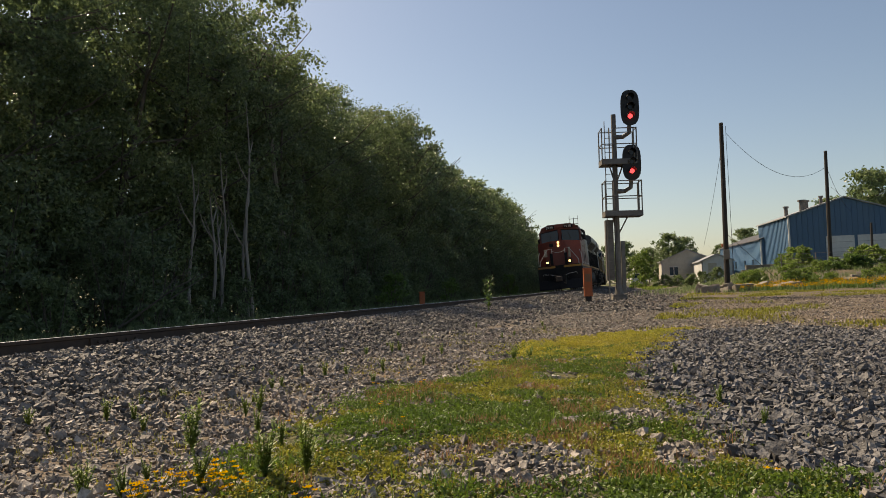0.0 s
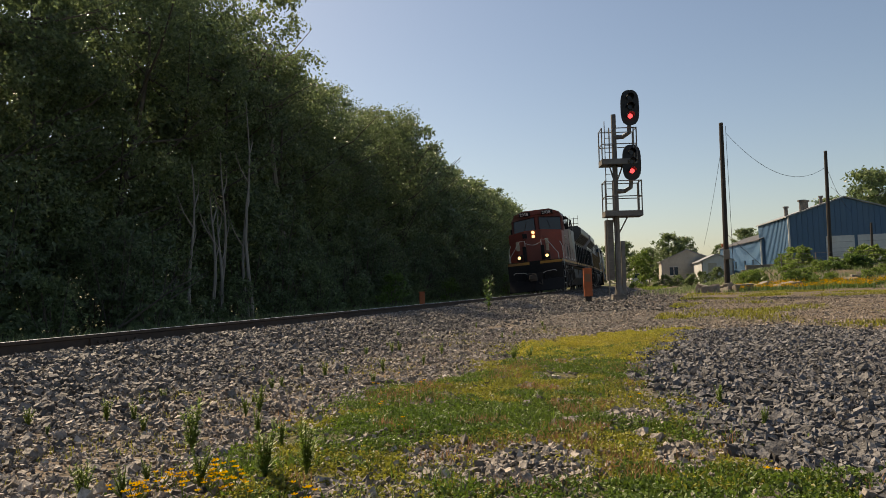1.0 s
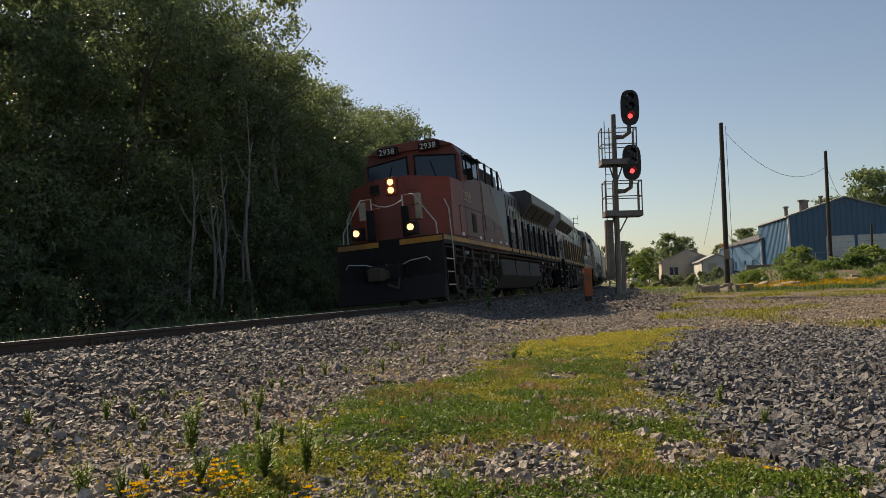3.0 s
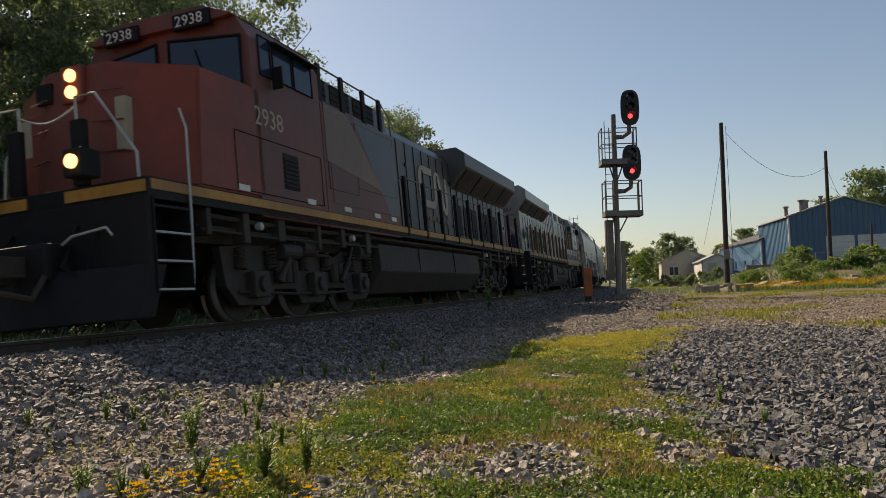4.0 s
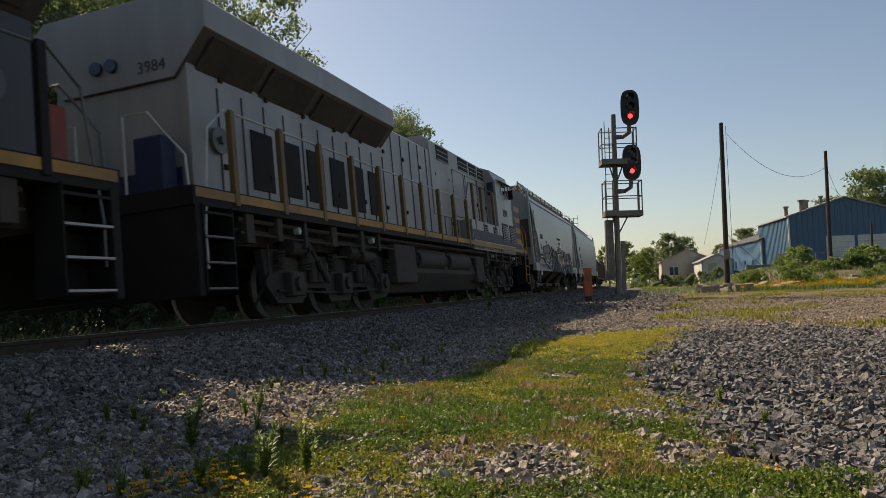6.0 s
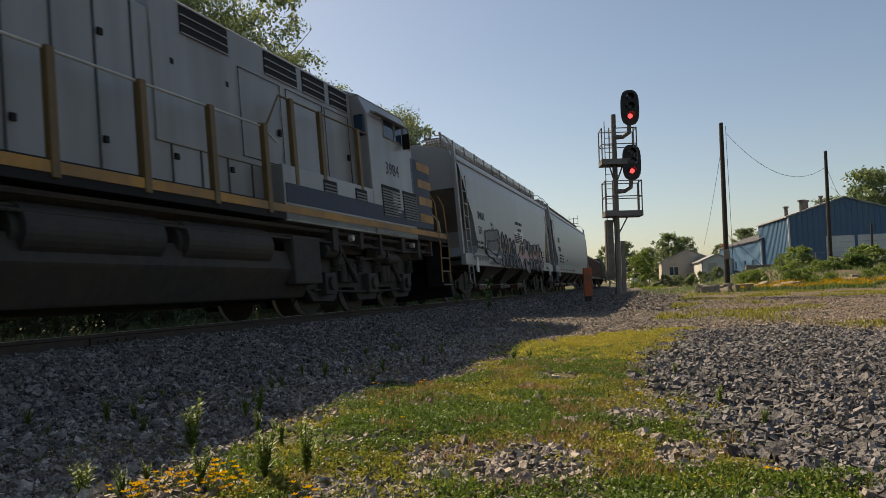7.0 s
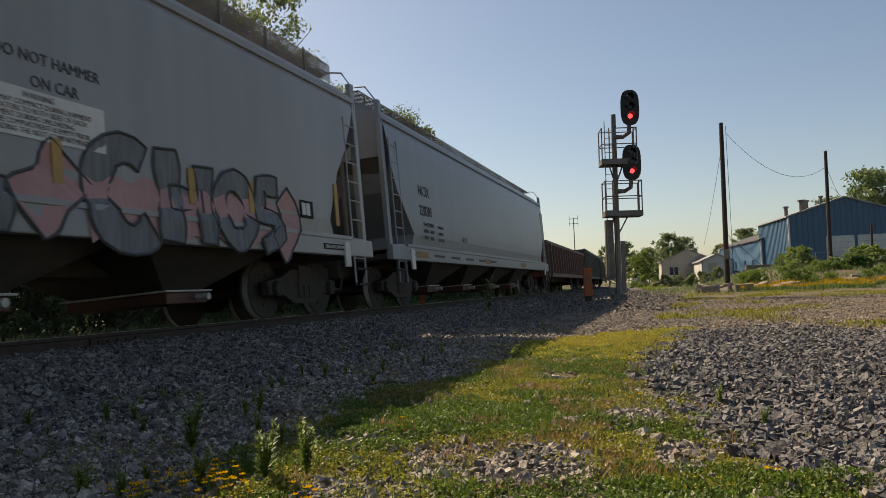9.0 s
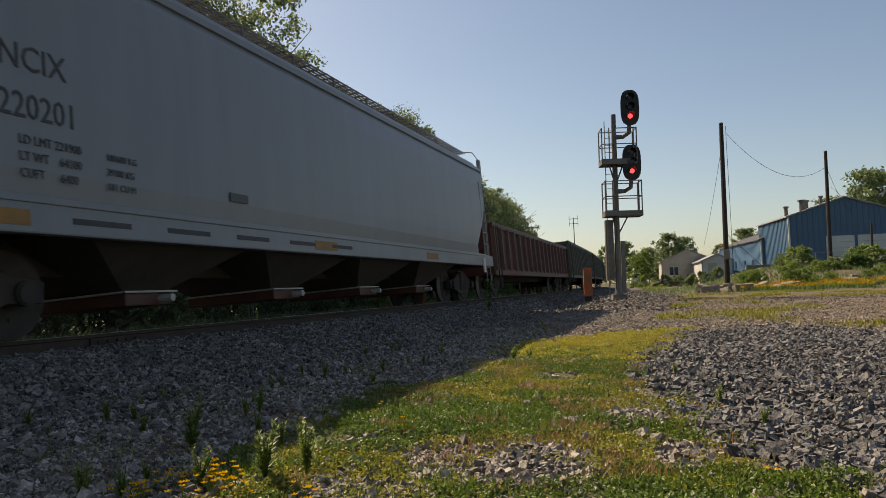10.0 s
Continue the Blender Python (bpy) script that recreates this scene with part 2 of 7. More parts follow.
def grass_at(x, y):
    wob = 0.35 * noise.noise((x * 1.3, y * 1.3, 9.0))
    la = lat_of(x, y)
    if la < -2.6:
        return 1.0
    if poly_inside(x + wob, y + 0.6 * wob, GRASS):
        return 0.8
    if 12 < y < 60 and la > 5.0 and -1.2 + 0.02 * y < x < 40:
        return max(0.0, min(1.0, 0.22 + 1.2 * noise.noise((x * 0.55, y * 0.4, 2.0)))) * (1 - smooth(17, 19, y) * (1 - smooth(25, 30, y)) * smooth(1.0, 4.0, x) * 0.9)
    if y > 60 and x > -2 + 0.0 * y:
        return 0.85
    if la > 12 or y > 160:
        return 0.8
    return max(0.0, 0.25 * noise.noise((x, y, 5.0)))


def stone_at(x, y):
    la = lat_of(x, y)
    if poly_inside(x, y, PILE):
        return 1.0
    if y > 13 and 4.0 < la < 9.0:
        return 0.75 * (1 - smooth(6.5, 9.0, la))
    if -2.6 < la < 5.4:
        return 1.0 - smooth(2.6, 4.4, la + 0.4 * noise.noise((x * 0.8, y * 0.8, 1.0))) * (1.0 if y < 16 else 0.3)
    return 0.0


def ground_material():
    m = bpy.data.materials.new("stony_ground")
    m.use_nodes = True
    n, l = m.node_tree.nodes, m.node_tree.links
    b = n["Principled BSDF"]
    b.inputs["Roughness"].default_value = 0.92
    b.inputs["Specular IOR Level"].default_value = 0.2
    geo = n.new("ShaderNodeNewGeometry")

    def tex(scale, detail=5):
        t = n.new("ShaderNodeTexNoise")
        t.inputs["Scale"].default_value, t.inputs["Detail"].default_value = scale, detail
        l.new(geo.outputs["Position"], t.inputs["Vector"])
        return t.outputs[0]

    def ramp(src, *stops):
        r = n.new("ShaderNodeValToRGB")
        while len(r.color_ramp.elements) < len(stops):
            r.color_ramp.elements.new(0.5)
        for e, (p, c) in zip(r.color_ramp.elements, stops):
            e.position, e.color = p, (*c, 1)
        l.new(src, r.inputs[0])
        return r.outputs[0]

    def mixed(fac, a, c):
        x = n.new("ShaderNodeMixRGB")
        l.new(fac, x.inputs[0])
        l.new(a, x.inputs[1])
        l.new(c, x.inputs[2])
        return x.outputs[0]

    def attr(name):
        a = n.new("ShaderNodeAttribute")
        a.attribute_name = name
        return a.outputs["Fac"]
    vo = n.new("ShaderNodeTexVoronoi")
    vo.inputs["Scale"].default_value = 17
    l.new(geo.outputs["Position"], vo.inputs["Vector"])
    sep = n.new("ShaderNodeSeparateColor")
    l.new(vo.outputs["Color"], sep.inputs[0])
    # pebble tones, darkened to stand in for shade in the gaps between stones
    shaded_peb = ramp(sep.outputs[0], (0.0, (0.035, 0.031, 0.029)), (0.5, (0.085, 0.077, 0.072)), (1.0, (0.2, 0.182, 0.165)))
    dirt = ramp(tex(14), (0.3, (0.085, 0.062, 0.042)), (0.55, (0.165, 0.122, 0.084)), (0.75, (0.25, 0.195, 0.145)))
    dirt = mixed(ramp(tex(60, 2), (0.45, (0, 0, 0)), (0.62, (0.6, 0.6, 0.6))), dirt, shaded_peb)
    grass = ramp(tex(5), (0.3, (0.03, 0.045, 0.010)), (0.55, (0.065, 0.075, 0.018)), (0.75, (0.12, 0.095, 0.04)))
    c = mixed(attr("stone"), dirt, shaded_peb)
    c = mixed(attr("green"), c, grass)
    l.new(c, b.inputs["Base Color"])
    bp = n.new("ShaderNodeBump")
    bp.inputs["Strength"].default_value, bp.inputs["Distance"].default_value = 0.9, 0.03
    l.new(vo.outputs["Distance"], bp.inputs["Height"])
    bp2 = n.new("ShaderNodeBump")
    bp2.inputs["Strength"].default_value, bp2.inputs["Distance"].default_value = 0.5, 0.02
    l.new(tex(40), bp2.inputs["Height"])
    l.new(bp.outputs[0], bp2.inputs["Normal"])
    l.new(bp2.outputs[0], b.inputs["Normal"])
    return m


def build_line():
    line = thing("railway_track", "curved railway track on stone ballast", "track", kind="structure")
    prof = [(-0.07, -0.175), (0.07, -0.175), (0.07, -0.16), (0.014, -0.145), (0.014, -0.05), (0.036, -0.04), (0.037, -0.004), (0.03, 0.0),
            (-0.03, 0.0), (-0.037, -0.004), (-0.036, -0.04), (-0.014, -0.05), (-0.014, -0.145), (-0.07, -0.16)]
    k = len(prof)
    for side in (0.755, -0.755):
        ss = list(np.arange(-60, 340, 2.0))
        verts = [on_track(s, side + a, z) for s in ss for a, z in prof]
        faces = [(i * k + j, i * k + (j + 1) % k, (i + 1) * k + (j + 1) % k, (i + 1) * k + j) for i in range(len(ss) - 1) for j in range(k)]
        bm = solid(verts, faces)
        ob = part("rail", bm, RUST, line, "steel rail with polished top and rusty web")
        ob.data.materials.append(STEEL)
        for f in ob.data.polygons:
            f.material_index = 1 if f.normal.z > 0.7 and f.center.z > on_track(0, side, 0).z - 0.03 else 0
    tie = None
    for i in range(200):
        s = -6 + i * 0.52
        m = rail_pose(s)
        if tie is None:
            tie = part("tie", box(-1.29, 1.29, -0.115, 0.115, -0.36, -0.178, 0.01), TIE, line)
        else:
            tie = tie.copy()
            scene.collection.objects.link(tie)
        tie.matrix_basis = m
    # a plated joint on the near rail
    jb = join(box(0.77, 0.8, -0.4, 0.4, -0.14, -0.05, 0.006), *[drum(0.81, -0.3 + 0.15 * i, -0.095, 0.018, 0.02, "x", 6) for i in range(5)])
    part("joint_bar", jb, RUST, line).matrix_basis = rail_pose(7.0)


def stone_field(name, label, count, area, place, size, material):
    """Loose broken stones lying on the ground, as one heap of stuff."""
    rng = np.random.default_rng(7)
    corner = np.array([(x, y, z) for z in (-1, 1) for y in (-1, 1) for x in (-1, 1)], float)
    quads = ((0, 2, 3, 1), (4, 5, 7, 6), (0, 1, 5, 4), (2, 6, 7, 3), (0, 4, 6, 2), (1, 3, 7, 5))
    tri = np.array([t for q in quads for t in ((q[0], q[1], q[2]), (q[0], q[2], q[3]))])
    spots = []
    while len(spots) < count:
        x, y = area(rng)
        if place(x, y, rng):
            spots.append((x, y, ground_z(x, y)))
    spots = np.array(spots)
    n = len(spots)
    v = corner[None] * (1 + rng.uniform(-0.5, 0.08, (n, 8, 1))) + rng.uniform(-0.2, 0.2, (n, 8, 3))
    sc = np.clip(rng.lognormal(-0.1, 0.36, (n, 1, 1)), 0.4, 2.0) * size * np.stack([np.ones(n), rng.uniform(0.5, 0.95, n), rng.uniform(0.4, 0.85, n)], 1)[:, None, :]
    v = v * sc
    a, b, c = rng.uniform(0, 6.28, n), rng.normal(0, 0.5, n), rng.normal(0, 0.5, n)
    ca, sa, cb, sb, cc, sc2 = (w[:, None] for w in (np.cos(a), np.sin(a), np.cos(b), np.sin(b), np.cos(c), np.sin(c)))
    x, z = v[..., 0] * cb + v[..., 2] * sb, -v[..., 0] * sb + v[..., 2] * cb
    y, z = v[..., 1] * cc - z * sc2, v[..., 1] * sc2 + z * cc
    out = np.stack([x * ca - y * sa, x * sa + y * ca, z], -1)
    lift = np.zeros((n, 1, 3))
    lift[:, 0, 2] = rng.uniform(0.0, 1.25, n) * size
    out += spots[:, None, :] + lift
    f = (tri[None] + (np.arange(n) * 8)[:, None, None]).reshape(-1, 3)
    me = bpy.data.meshes.new(name)
    me.vertices.add(n * 8)
    me.vertices.foreach_set("co", out.reshape(-1))
    me.loops.add(len(f) * 3)
    me.loops.foreach_set("vertex_index", f.reshape(-1).astype(np.int32))
    me.polygons.add(len(f))
    me.polygons.foreach_set("loop_start", np.arange(0, len(f) * 3, 3, dtype=np.int32))
    me.polygons.foreach_set("use_smooth", np.zeros(len(f), dtype=bool))
    me.update(calc_edges=True)
    me.validate()
    me.materials.append(material)
    tagged(new(name, me), label, "gravel", kind="stuff")


# ---------------------------------------------------------------- rolling stock
TURNING = []  # wheelsets: object, place, radius, sense
ROLLING = []  # cars: object, place of the middle along the line at the start, turned about


def wheelset(parent, y, r, sense):
    pieces = []
    for sx in (-1, 1):
        pieces += [drum(sx * 0.77, 0, 0, r, 0.06, "x", 28, 0.012), drum(sx * 0.705, 0, 0, r + 0.03, 0.015, "x", 28),
                   drum(sx * 0.84, 0, 0, 0.13, 0.04, "x", 14)]
        for k in range(4):
            a = k * math.pi / 2 + 0.4
            pieces.append(drum(sx * 0.835, 0.25 * math.cos(a), 0.25 * math.sin(a), 0.03, 0.012, "x", 8))
    pieces.append(drum(0, 0, 0, 0.085, 0.95, "x", 12))
    ob = part("wheelset", join(*pieces), UNDER, parent, "steel wheels on an axle")
    ob.data.materials.append(STEEL)
    for f in ob.data.polygons:
        d = math.hypot(f.center.y, f.center.z)
        if r * 0.985 < d < r * 1.01:
            f.material_index = 1
    ob.location = (0, y, r)
    TURNING.append((ob, (0, y, r), r, sense))


def six_wheel_truck(loco, yc, sense):
    """A three-axle locomotive truck."""
    tr = thing("truck", "", "")
    tr.parent = loco
    bits = []
    for sx in (-1, 1):
        x0, x1 = (0.98, 1.12) if sx > 0 else (-1.12, -0.98)
        prof = [(-2.55, 0.5), (-2.25, 0.22), (-1.45, 0.2), (-1.25, 0.45), (-0.6, 0.45), (-0.4, 0.2), (0.4, 0.2), (0.6, 0.45), (1.25, 0.45), (1.45, 0.2), (2.25, 0.22),
                (2.55, 0.5), (2.65, 1.08), (1.3, 1.15), (0.9, 1.02), (-0.9, 1.02), (-1.3, 1.15), (-2.65, 1.08)]
        bits.append(prism([(yc + a, b) for a, b in prof], x0, x1, "x", 0.012))
    part("side_frame", join(*bits), GRIME, tr, "cast steel truck frame caked with dust")
    for sx in (-1, 1):
        for ax in (-1.85, 0.0, 1.85):
            j = join(box(sx * 1.2 - 0.09, sx * 1.2 + 0.09, yc + ax - 0.2, yc + ax + 0.2, 0.32, 0.72, 0.03),
                     drum(sx * 1.3, yc + ax, 0.52, 0.12, 0.05, "x", 14, 0.01))
            part("journal_box", j, GRIME, tr)
        for ax in (-2.25, -1.45, -0.4, 0.4, 1.45, 2.25):
            coil = [(sx * 1.2 + 0.085 * math.cos(q * 0.8), yc + ax + 0.085 * math.sin(q * 0.8), 0.74 + 0.0068 * q) for q in range(48)]
            part("coil_spring", tube(coil, 0.018, 5), UNDER, tr)
        for ax in (-1.1, 1.1):
            part("damper", join(tube([(sx * 1.3, yc + ax - 0.3, 0.55), (sx * 1.3, yc + ax + 0.05, 0.9)], 0.05, 8), tube([(sx * 1.3, yc + ax, 0.85), (sx * 1.28, yc + ax + 0.3, 1.2)], 0.03, 8)), GRIME, tr)
            part("brake_shoe", box(min(sx * 0.72, sx * 0.95), max(sx * 0.72, sx * 0.95), yc + ax - 0.12, yc + ax + 0.12, 0.3, 0.72, 0.03), UNDER, tr)
            part("brake_cylinder", join(drum(sx * 1.24, yc + ax + 0.75, 1.12, 0.14, 0.24, "y", 14, 0.02), drum(sx * 1.24, yc + ax + 0.47, 1.12, 0.17, 0.03, "y", 14)), UNDER, tr)
        part("brake_rod", tube([(sx * 1.16, yc - 2.3, 0.42), (sx * 1.18, yc - 0.6, 0.36), (sx * 1.18, yc + 0.6, 0.36), (sx * 1.16, yc + 2.3, 0.42)], 0.024), GRIME, tr)
        for ax in (-0.95, 0.95):
            sp = [drum(sx * 1.18, yc + ax + d, 0.72, 0.085, 0.17, "z", 10) for d in (-0.22, 0.0, 0.22)]
            part("spring", join(*sp), UNDER, tr)
        part("brake_cylinder", join(drum(sx * 1.25, yc - 1.0, 1.05, 0.13, 0.3, "y", 14, 0.02), tube([(sx * 1.25, yc - 0.7, 1.05), (sx * 1.25, yc + 0.5, 1.0)], 0.025)), GRIME, tr)
        part("sand_pipe", tube([(sx * 1.15, yc + 2.5, 1.15), (sx * 1.2, yc + 2.6, 0.7), (sx * 0.85, yc + 2.5, 0.2)], 0.022), UNDER, tr)
    for ax in (-1.85, 0.0, 1.85):
        wheelset(tr, yc + ax, 0.53, sense)


def freight_truck(car, yc):
    tr = thing("truck", "", "")
    tr.parent = car
    for sx in (-1, 1):
        x0, x1 = (0.93, 1.06) if sx > 0 else (-1.06, -0.93)
        prof = [(-1.12, 0.36), (-0.7, 0.36), (-0.35, 0.2), (0.35, 0.2), (0.7, 0.36), (1.12, 0.36), (1.15, 0.58), (0.75, 0.64), (0.4, 0.78), (-0.4, 0.78), (-0.75, 0.64), (-1.15, 0.58)]
        part("side_frame", prism([(yc + a, b) for a, b in prof], x0, x1, "x", 0.015), UNDER, tr)
        part("spring", join(*[drum(sx * 1.05, yc + d, 0.45, 0.07, 0.14, "z", 10) for d in (-0.17, 0.0, 0.17)]), GRIME, tr)
        for ax in (-0.9, 0.9):
            part("bearing", join(drum(sx * 1.06, yc + ax, 0.46, 0.13, 0.07, "x", 14, 0.02)), GRIME, tr)
    part("bolster", box(-1.1, 1.1, yc - 0.2, yc + 0.2, 0.5, 0.85, 0.03), UNDER, tr)
    for ax in (-0.9, 0.9):
        wheelset(tr, yc + ax, 0.46, 1)


def coupler(car, y, sense):
    bm = join(box(-0.11, 0.11, min(y, y + sense * 0.7), max(y, y + sense * 0.7), 0.72, 0.96, 0.02),
              box(-0.2, 0.2, min(y + sense * 0.55, y + sense * 0.85), max(y + sense * 0.55, y + sense * 0.85), 0.66, 1.0, 0.06),
              tube([(0.35, y, 0.8), (0.4, y + sense * 0.3, 0.45), (0.3, y + sense * 0.75, 0.55)], 0.035))
    part("coupler", bm, UNDER, car)


def locomotive(name, label, front_first, paint):
    """A six-axle road engine, its cab end towards -y; y runs from -11.3 to 11.3."""
    loco = thing(name, label, "locomotive", "locomotives of the train")
    Y = lambda u: u - 11.0
    sense = 1 if front_first else -1
    P = paint
    CR = 0.16 if front_first else 0.0      # how much taller this cab is
    CF = 2.75 if front_first else 2.5      # where the cab's front wall stands
    near = 1 if front_first else -1       # the side that faces the camera, in the engine's own space
    # frame
    part("underframe", join(box(-1.0, 1.0, Y(0.4), Y(21.2), 1.12, 1.55, 0.02), box(-0.6, 0.6, Y(1), Y(20.8), 0.85, 1.15, 0.03)), UNDER, loco)
    part("deck", box(-1.5, 1.5, Y(0.35), Y(21.75), 1.52, 1.78, 0.01), P["frame"], loco)
    for sx in (-1, 1):
        a, b = (1.495, 1.512) if sx > 0 else (-1.512, -1.495)
        part("stripe", box(a, b, Y(0.4), Y(21.7), 1.63, 1.755), YELLOW, loco, "yellow stripe along the frame")
    # pilot and plough
    plough = prism([(-1.5, -0.05), (-1.5, -0.35), (0, -0.75), (1.5, -0.35), (1.5, -0.05)], 0.12, 0.75, "z", 0.02)
    for v in plough.verts:
        v.co.y += Y(0.4) + (0.25 if v.co.z > 0.5 else 0.0)
    part("plough", plough, BLACKP, loco, "black steel snow plough")
    part("pilot", join(box(-1.5, 1.5, Y(0.3), Y(0.42), 0.7, 1.55, 0.02), box(-0.42, 0.42, Y(-0.1), Y(0.4), 0.65, 1.1, 0.06)), BLACKP, loco)
    part("rear_pilot", box(-1.5, 1.5, Y(21.6), Y(21.72), 0.35, 1.55, 0.02), BLACKP, loco)
    coupler(loco, Y(0.0), -1)
    coupler(loco, Y(21.7), 1)
    # steps at the four corners
    for sx in (-1, 1):
        for u0, u1 in ((0.42, 1.05), (20.95, 21.58)):
            x0, x1 = sorted((sx * 1.12, sx * 1.52))
            for z in (0.42, 0.76, 1.1, 1.42):
                part("step", box(x0, x1, Y(u0), Y(u1), z, z + 0.035), BLACKP, loco)
            part("step_well", join(box(min(sx * 1.1, sx * 1.13), max(sx * 1.1, sx * 1.13), Y(u0), Y(u1), 0.4, 1.55), box(x0, x1, Y(u0) - 0.02, Y(u0), 0.4, 1.55), box(x0, x1, Y(u1), Y(u1) + 0.02, 0.4, 1.55)), BLACKP, loco)
            part("step_edge", join(*[box(sx * 1.52 - 0.01, sx * 1.52 + 0.01, Y(u0), Y(u1), z + 0.012, z + 0.038) for z in (0.42, 0.76, 1.1)]), RAILING if front_first else GALVRAIL, loco, "worn bright step edges")
    # nose
    plan = [(-1.5, CF + 0.2), (-1.5, 1.35), (-0.48, 0.8), (0.48, 0.8), (1.5, 1.35), (1.5, CF + 0.2)]
    nose = prism([(a, Y(b)) for a, b in plan], 1.78, 3.42, "z")
    for v in nose.verts:
        if v.co.z > 3:
            v.co.z = 3.42 + 0.16 * (1 - abs(v.co.x) / 1.5) + (0.06 if v.co.y > Y(2.0) else 0)
            v.co.y += 0.12 if v.co.y < Y(2.0) else 0
    bmesh.ops.bevel(nose, geom=nose.edges[:], offset=0.035, segments=2, affect="EDGES")
    part("nose", nose, P["nose"], loco, P["nose_label"])
    for sx in (-1, 1):
        part("nose_post", box(sx * 0.5 - 0.1, sx * 0.5 + 0.1, Y(0.36), Y(0.46), 1.8, 2.62, 0.02), BLACKP, loco, "dark steel post on the front platform")
        part("nose_grab", join(*[tube([(sx * 0.35, Y(0.77), z), (sx * 0.35 + sx * 0.4, Y(0.9), z)], 0.012) for z in (2.3, 2.7, 3.1)]), CABRED, loco)
    part("nose_door", join(box(-0.95, -0.35, Y(0.98), Y(1.06), 1.9, 3.0, 0.02)), P["nose"], loco)
    # cab
    side = [(-1.5, 1.5), (-1.5, 4.0 + 1.5 * CR), (-1.32, 4.42 + CR), (-0.8, 4.64 + CR), (0.8, 4.64 + CR), (1.32, 4.42 + CR), (1.5, 4.0 + 1.5 * CR), (1.5, 1.5)]
    cab = prism(side, Y(CF + 0.05), Y(4.95), "y", 0.03)
    for v in cab.verts:
        if v.co.y < Y(CF + 0.3):
            v.co.y -= 0.30 * max(0, (v.co.z - 3.4)) * 0.25
    part("cab", cab, P["cab"], loco, P["cab_label"])
    roof = prism([(-1.33, 4.43 + CR), (-0.8, 4.655 + CR), (0.8, 4.655 + CR), (1.33, 4.43 + CR), (1.2, 4.40 + CR), (-1.2, 4.40 + CR)], Y(CF - 0.15), Y(4.97), "y", 0.01)
    part("cab_roof", roof, P["roof"], loco)
    for sx in (-1, 1):
        w = prism([(sx * 0.14, 3.62), (sx * 1.36, 3.5), (sx * 1.36, 4.08 + CR), (sx * 0.14, 4.22 + CR)], Y(CF - 0.055), Y(CF), "y", 0.012)
        pane = part("windscreen", w, GLASS, loco, "dark blue-tinted windscreen")
        part("wiper", tube([(sx * 0.6, Y(CF - 0.07), 4.18), (sx * 0.75, Y(CF - 0.08), 3.7)], 0.012), BLACKP, pane)
        fr = tube([(sx * 0.11, Y(CF - 0.05), 3.6), (sx * 1.39, Y(CF - 0.05), 3.47), (sx * 1.39, Y(CF - 0.05), 4.1 + CR), (sx * 0.11, Y(CF - 0.05), 4.25 + CR), (sx * 0.11, Y(CF - 0.05), 3.6)], 0.025)
        part("windscreen_gasket", fr, BLACKP, loco)
        nb = part("number_board", box(min(sx * 0.32, sx * 0.98), max(sx * 0.32, sx * 0.98), Y(CF - 0.2), Y(CF - 0.1), 4.33 + CR, 4.57 + CR, 0.01), BLACKP, loco, "black number board with white digits")
        if front_first:
            lettering("digits", "2938", 0.24, WHITE, nb, on_end(sx * 0.65 - 0.28, Y(CF - 0.205), 4.37 + CR), wide=1.05)
    # side windows of the cab
    for sx in (-1, 1):
        a, b = sorted((sx * 1.485, sx * 1.507))
        for u0, u1, z0, z1 in (((3.0, 3.32, 3.72, 4.34), (3.4, 3.98, 3.74, 4.34), (4.05, 4.66, 3.74, 4.34)) if front_first else ((2.62, 2.95, 3.62, 4.12), (3.02, 3.5, 3.66, 4.1), (3.56, 4.15, 3.66, 4.1))):
            part("side_window", box(a, b, Y(u0), Y(u1), z0, z1, 0.008), GLASS, loco)
            fr = tube([(sx * 1.51, Y(u0), z0), (sx * 1.51, Y(u1), z0), (sx * 1.51, Y(u1), z1), (sx * 1.51, Y(u0), z1), (sx * 1.51, Y(u0), z0)], 0.02, 4)
            part("window_frame", fr, P["trim"], loco)
        part("awning", prism([(sx * 1.49, 4.06 + 1.4 * CR), (sx * 1.66, 4.03 + 1.4 * CR), (sx * 1.66, 4.05 + 1.4 * CR), (sx * 1.49, 4.12 + 1.4 * CR)], Y(CF + 0.55), Y(4.75), "y"), P["trim"], loco)
        part("mirror", box(min(sx * 1.52, sx * 1.7), max(sx * 1.52, sx * 1.7), Y(CF + 0.57), Y(CF + 0.61), 3.55, 3.9, 0.01), BLACKP, loco)
        part("cab_vent", box(a, b, Y(3.5), Y(3.98), 2.0, 2.58, 0.004), BLACKP, loco, "black louvred vent")
        part("louvre", join(*[box(sx * 1.51 - 0.012, sx * 1.51 + 0.012, Y(3.52), Y(3.96), 2.04 + 0.07 * i, 2.075 + 0.07 * i) for i in range(7)]), P["trim"], loco)
    # equipment cabinet behind the cab, as wide as the cab
    if front_first:
        cabinet = prism([(-1.5, 1.5), (-1.5, 3.75), (-1.2, 4.0), (1.2, 4.0), (1.5, 3.75), (1.5, 1.5)], Y(4.96), Y(8.45), "y", 0.015)
    else:
        cabinet = join(box(-1.5, 1.5, Y(4.96), Y(8.45), 1.5, 2.42, 0.015), box(-1.16, 1.16, Y(4.96), Y(10.9), 2.4, 3.95, 0.015))
    part("cabinet", cabinet, P["cabinet"], loco, P["cabinet_label"])
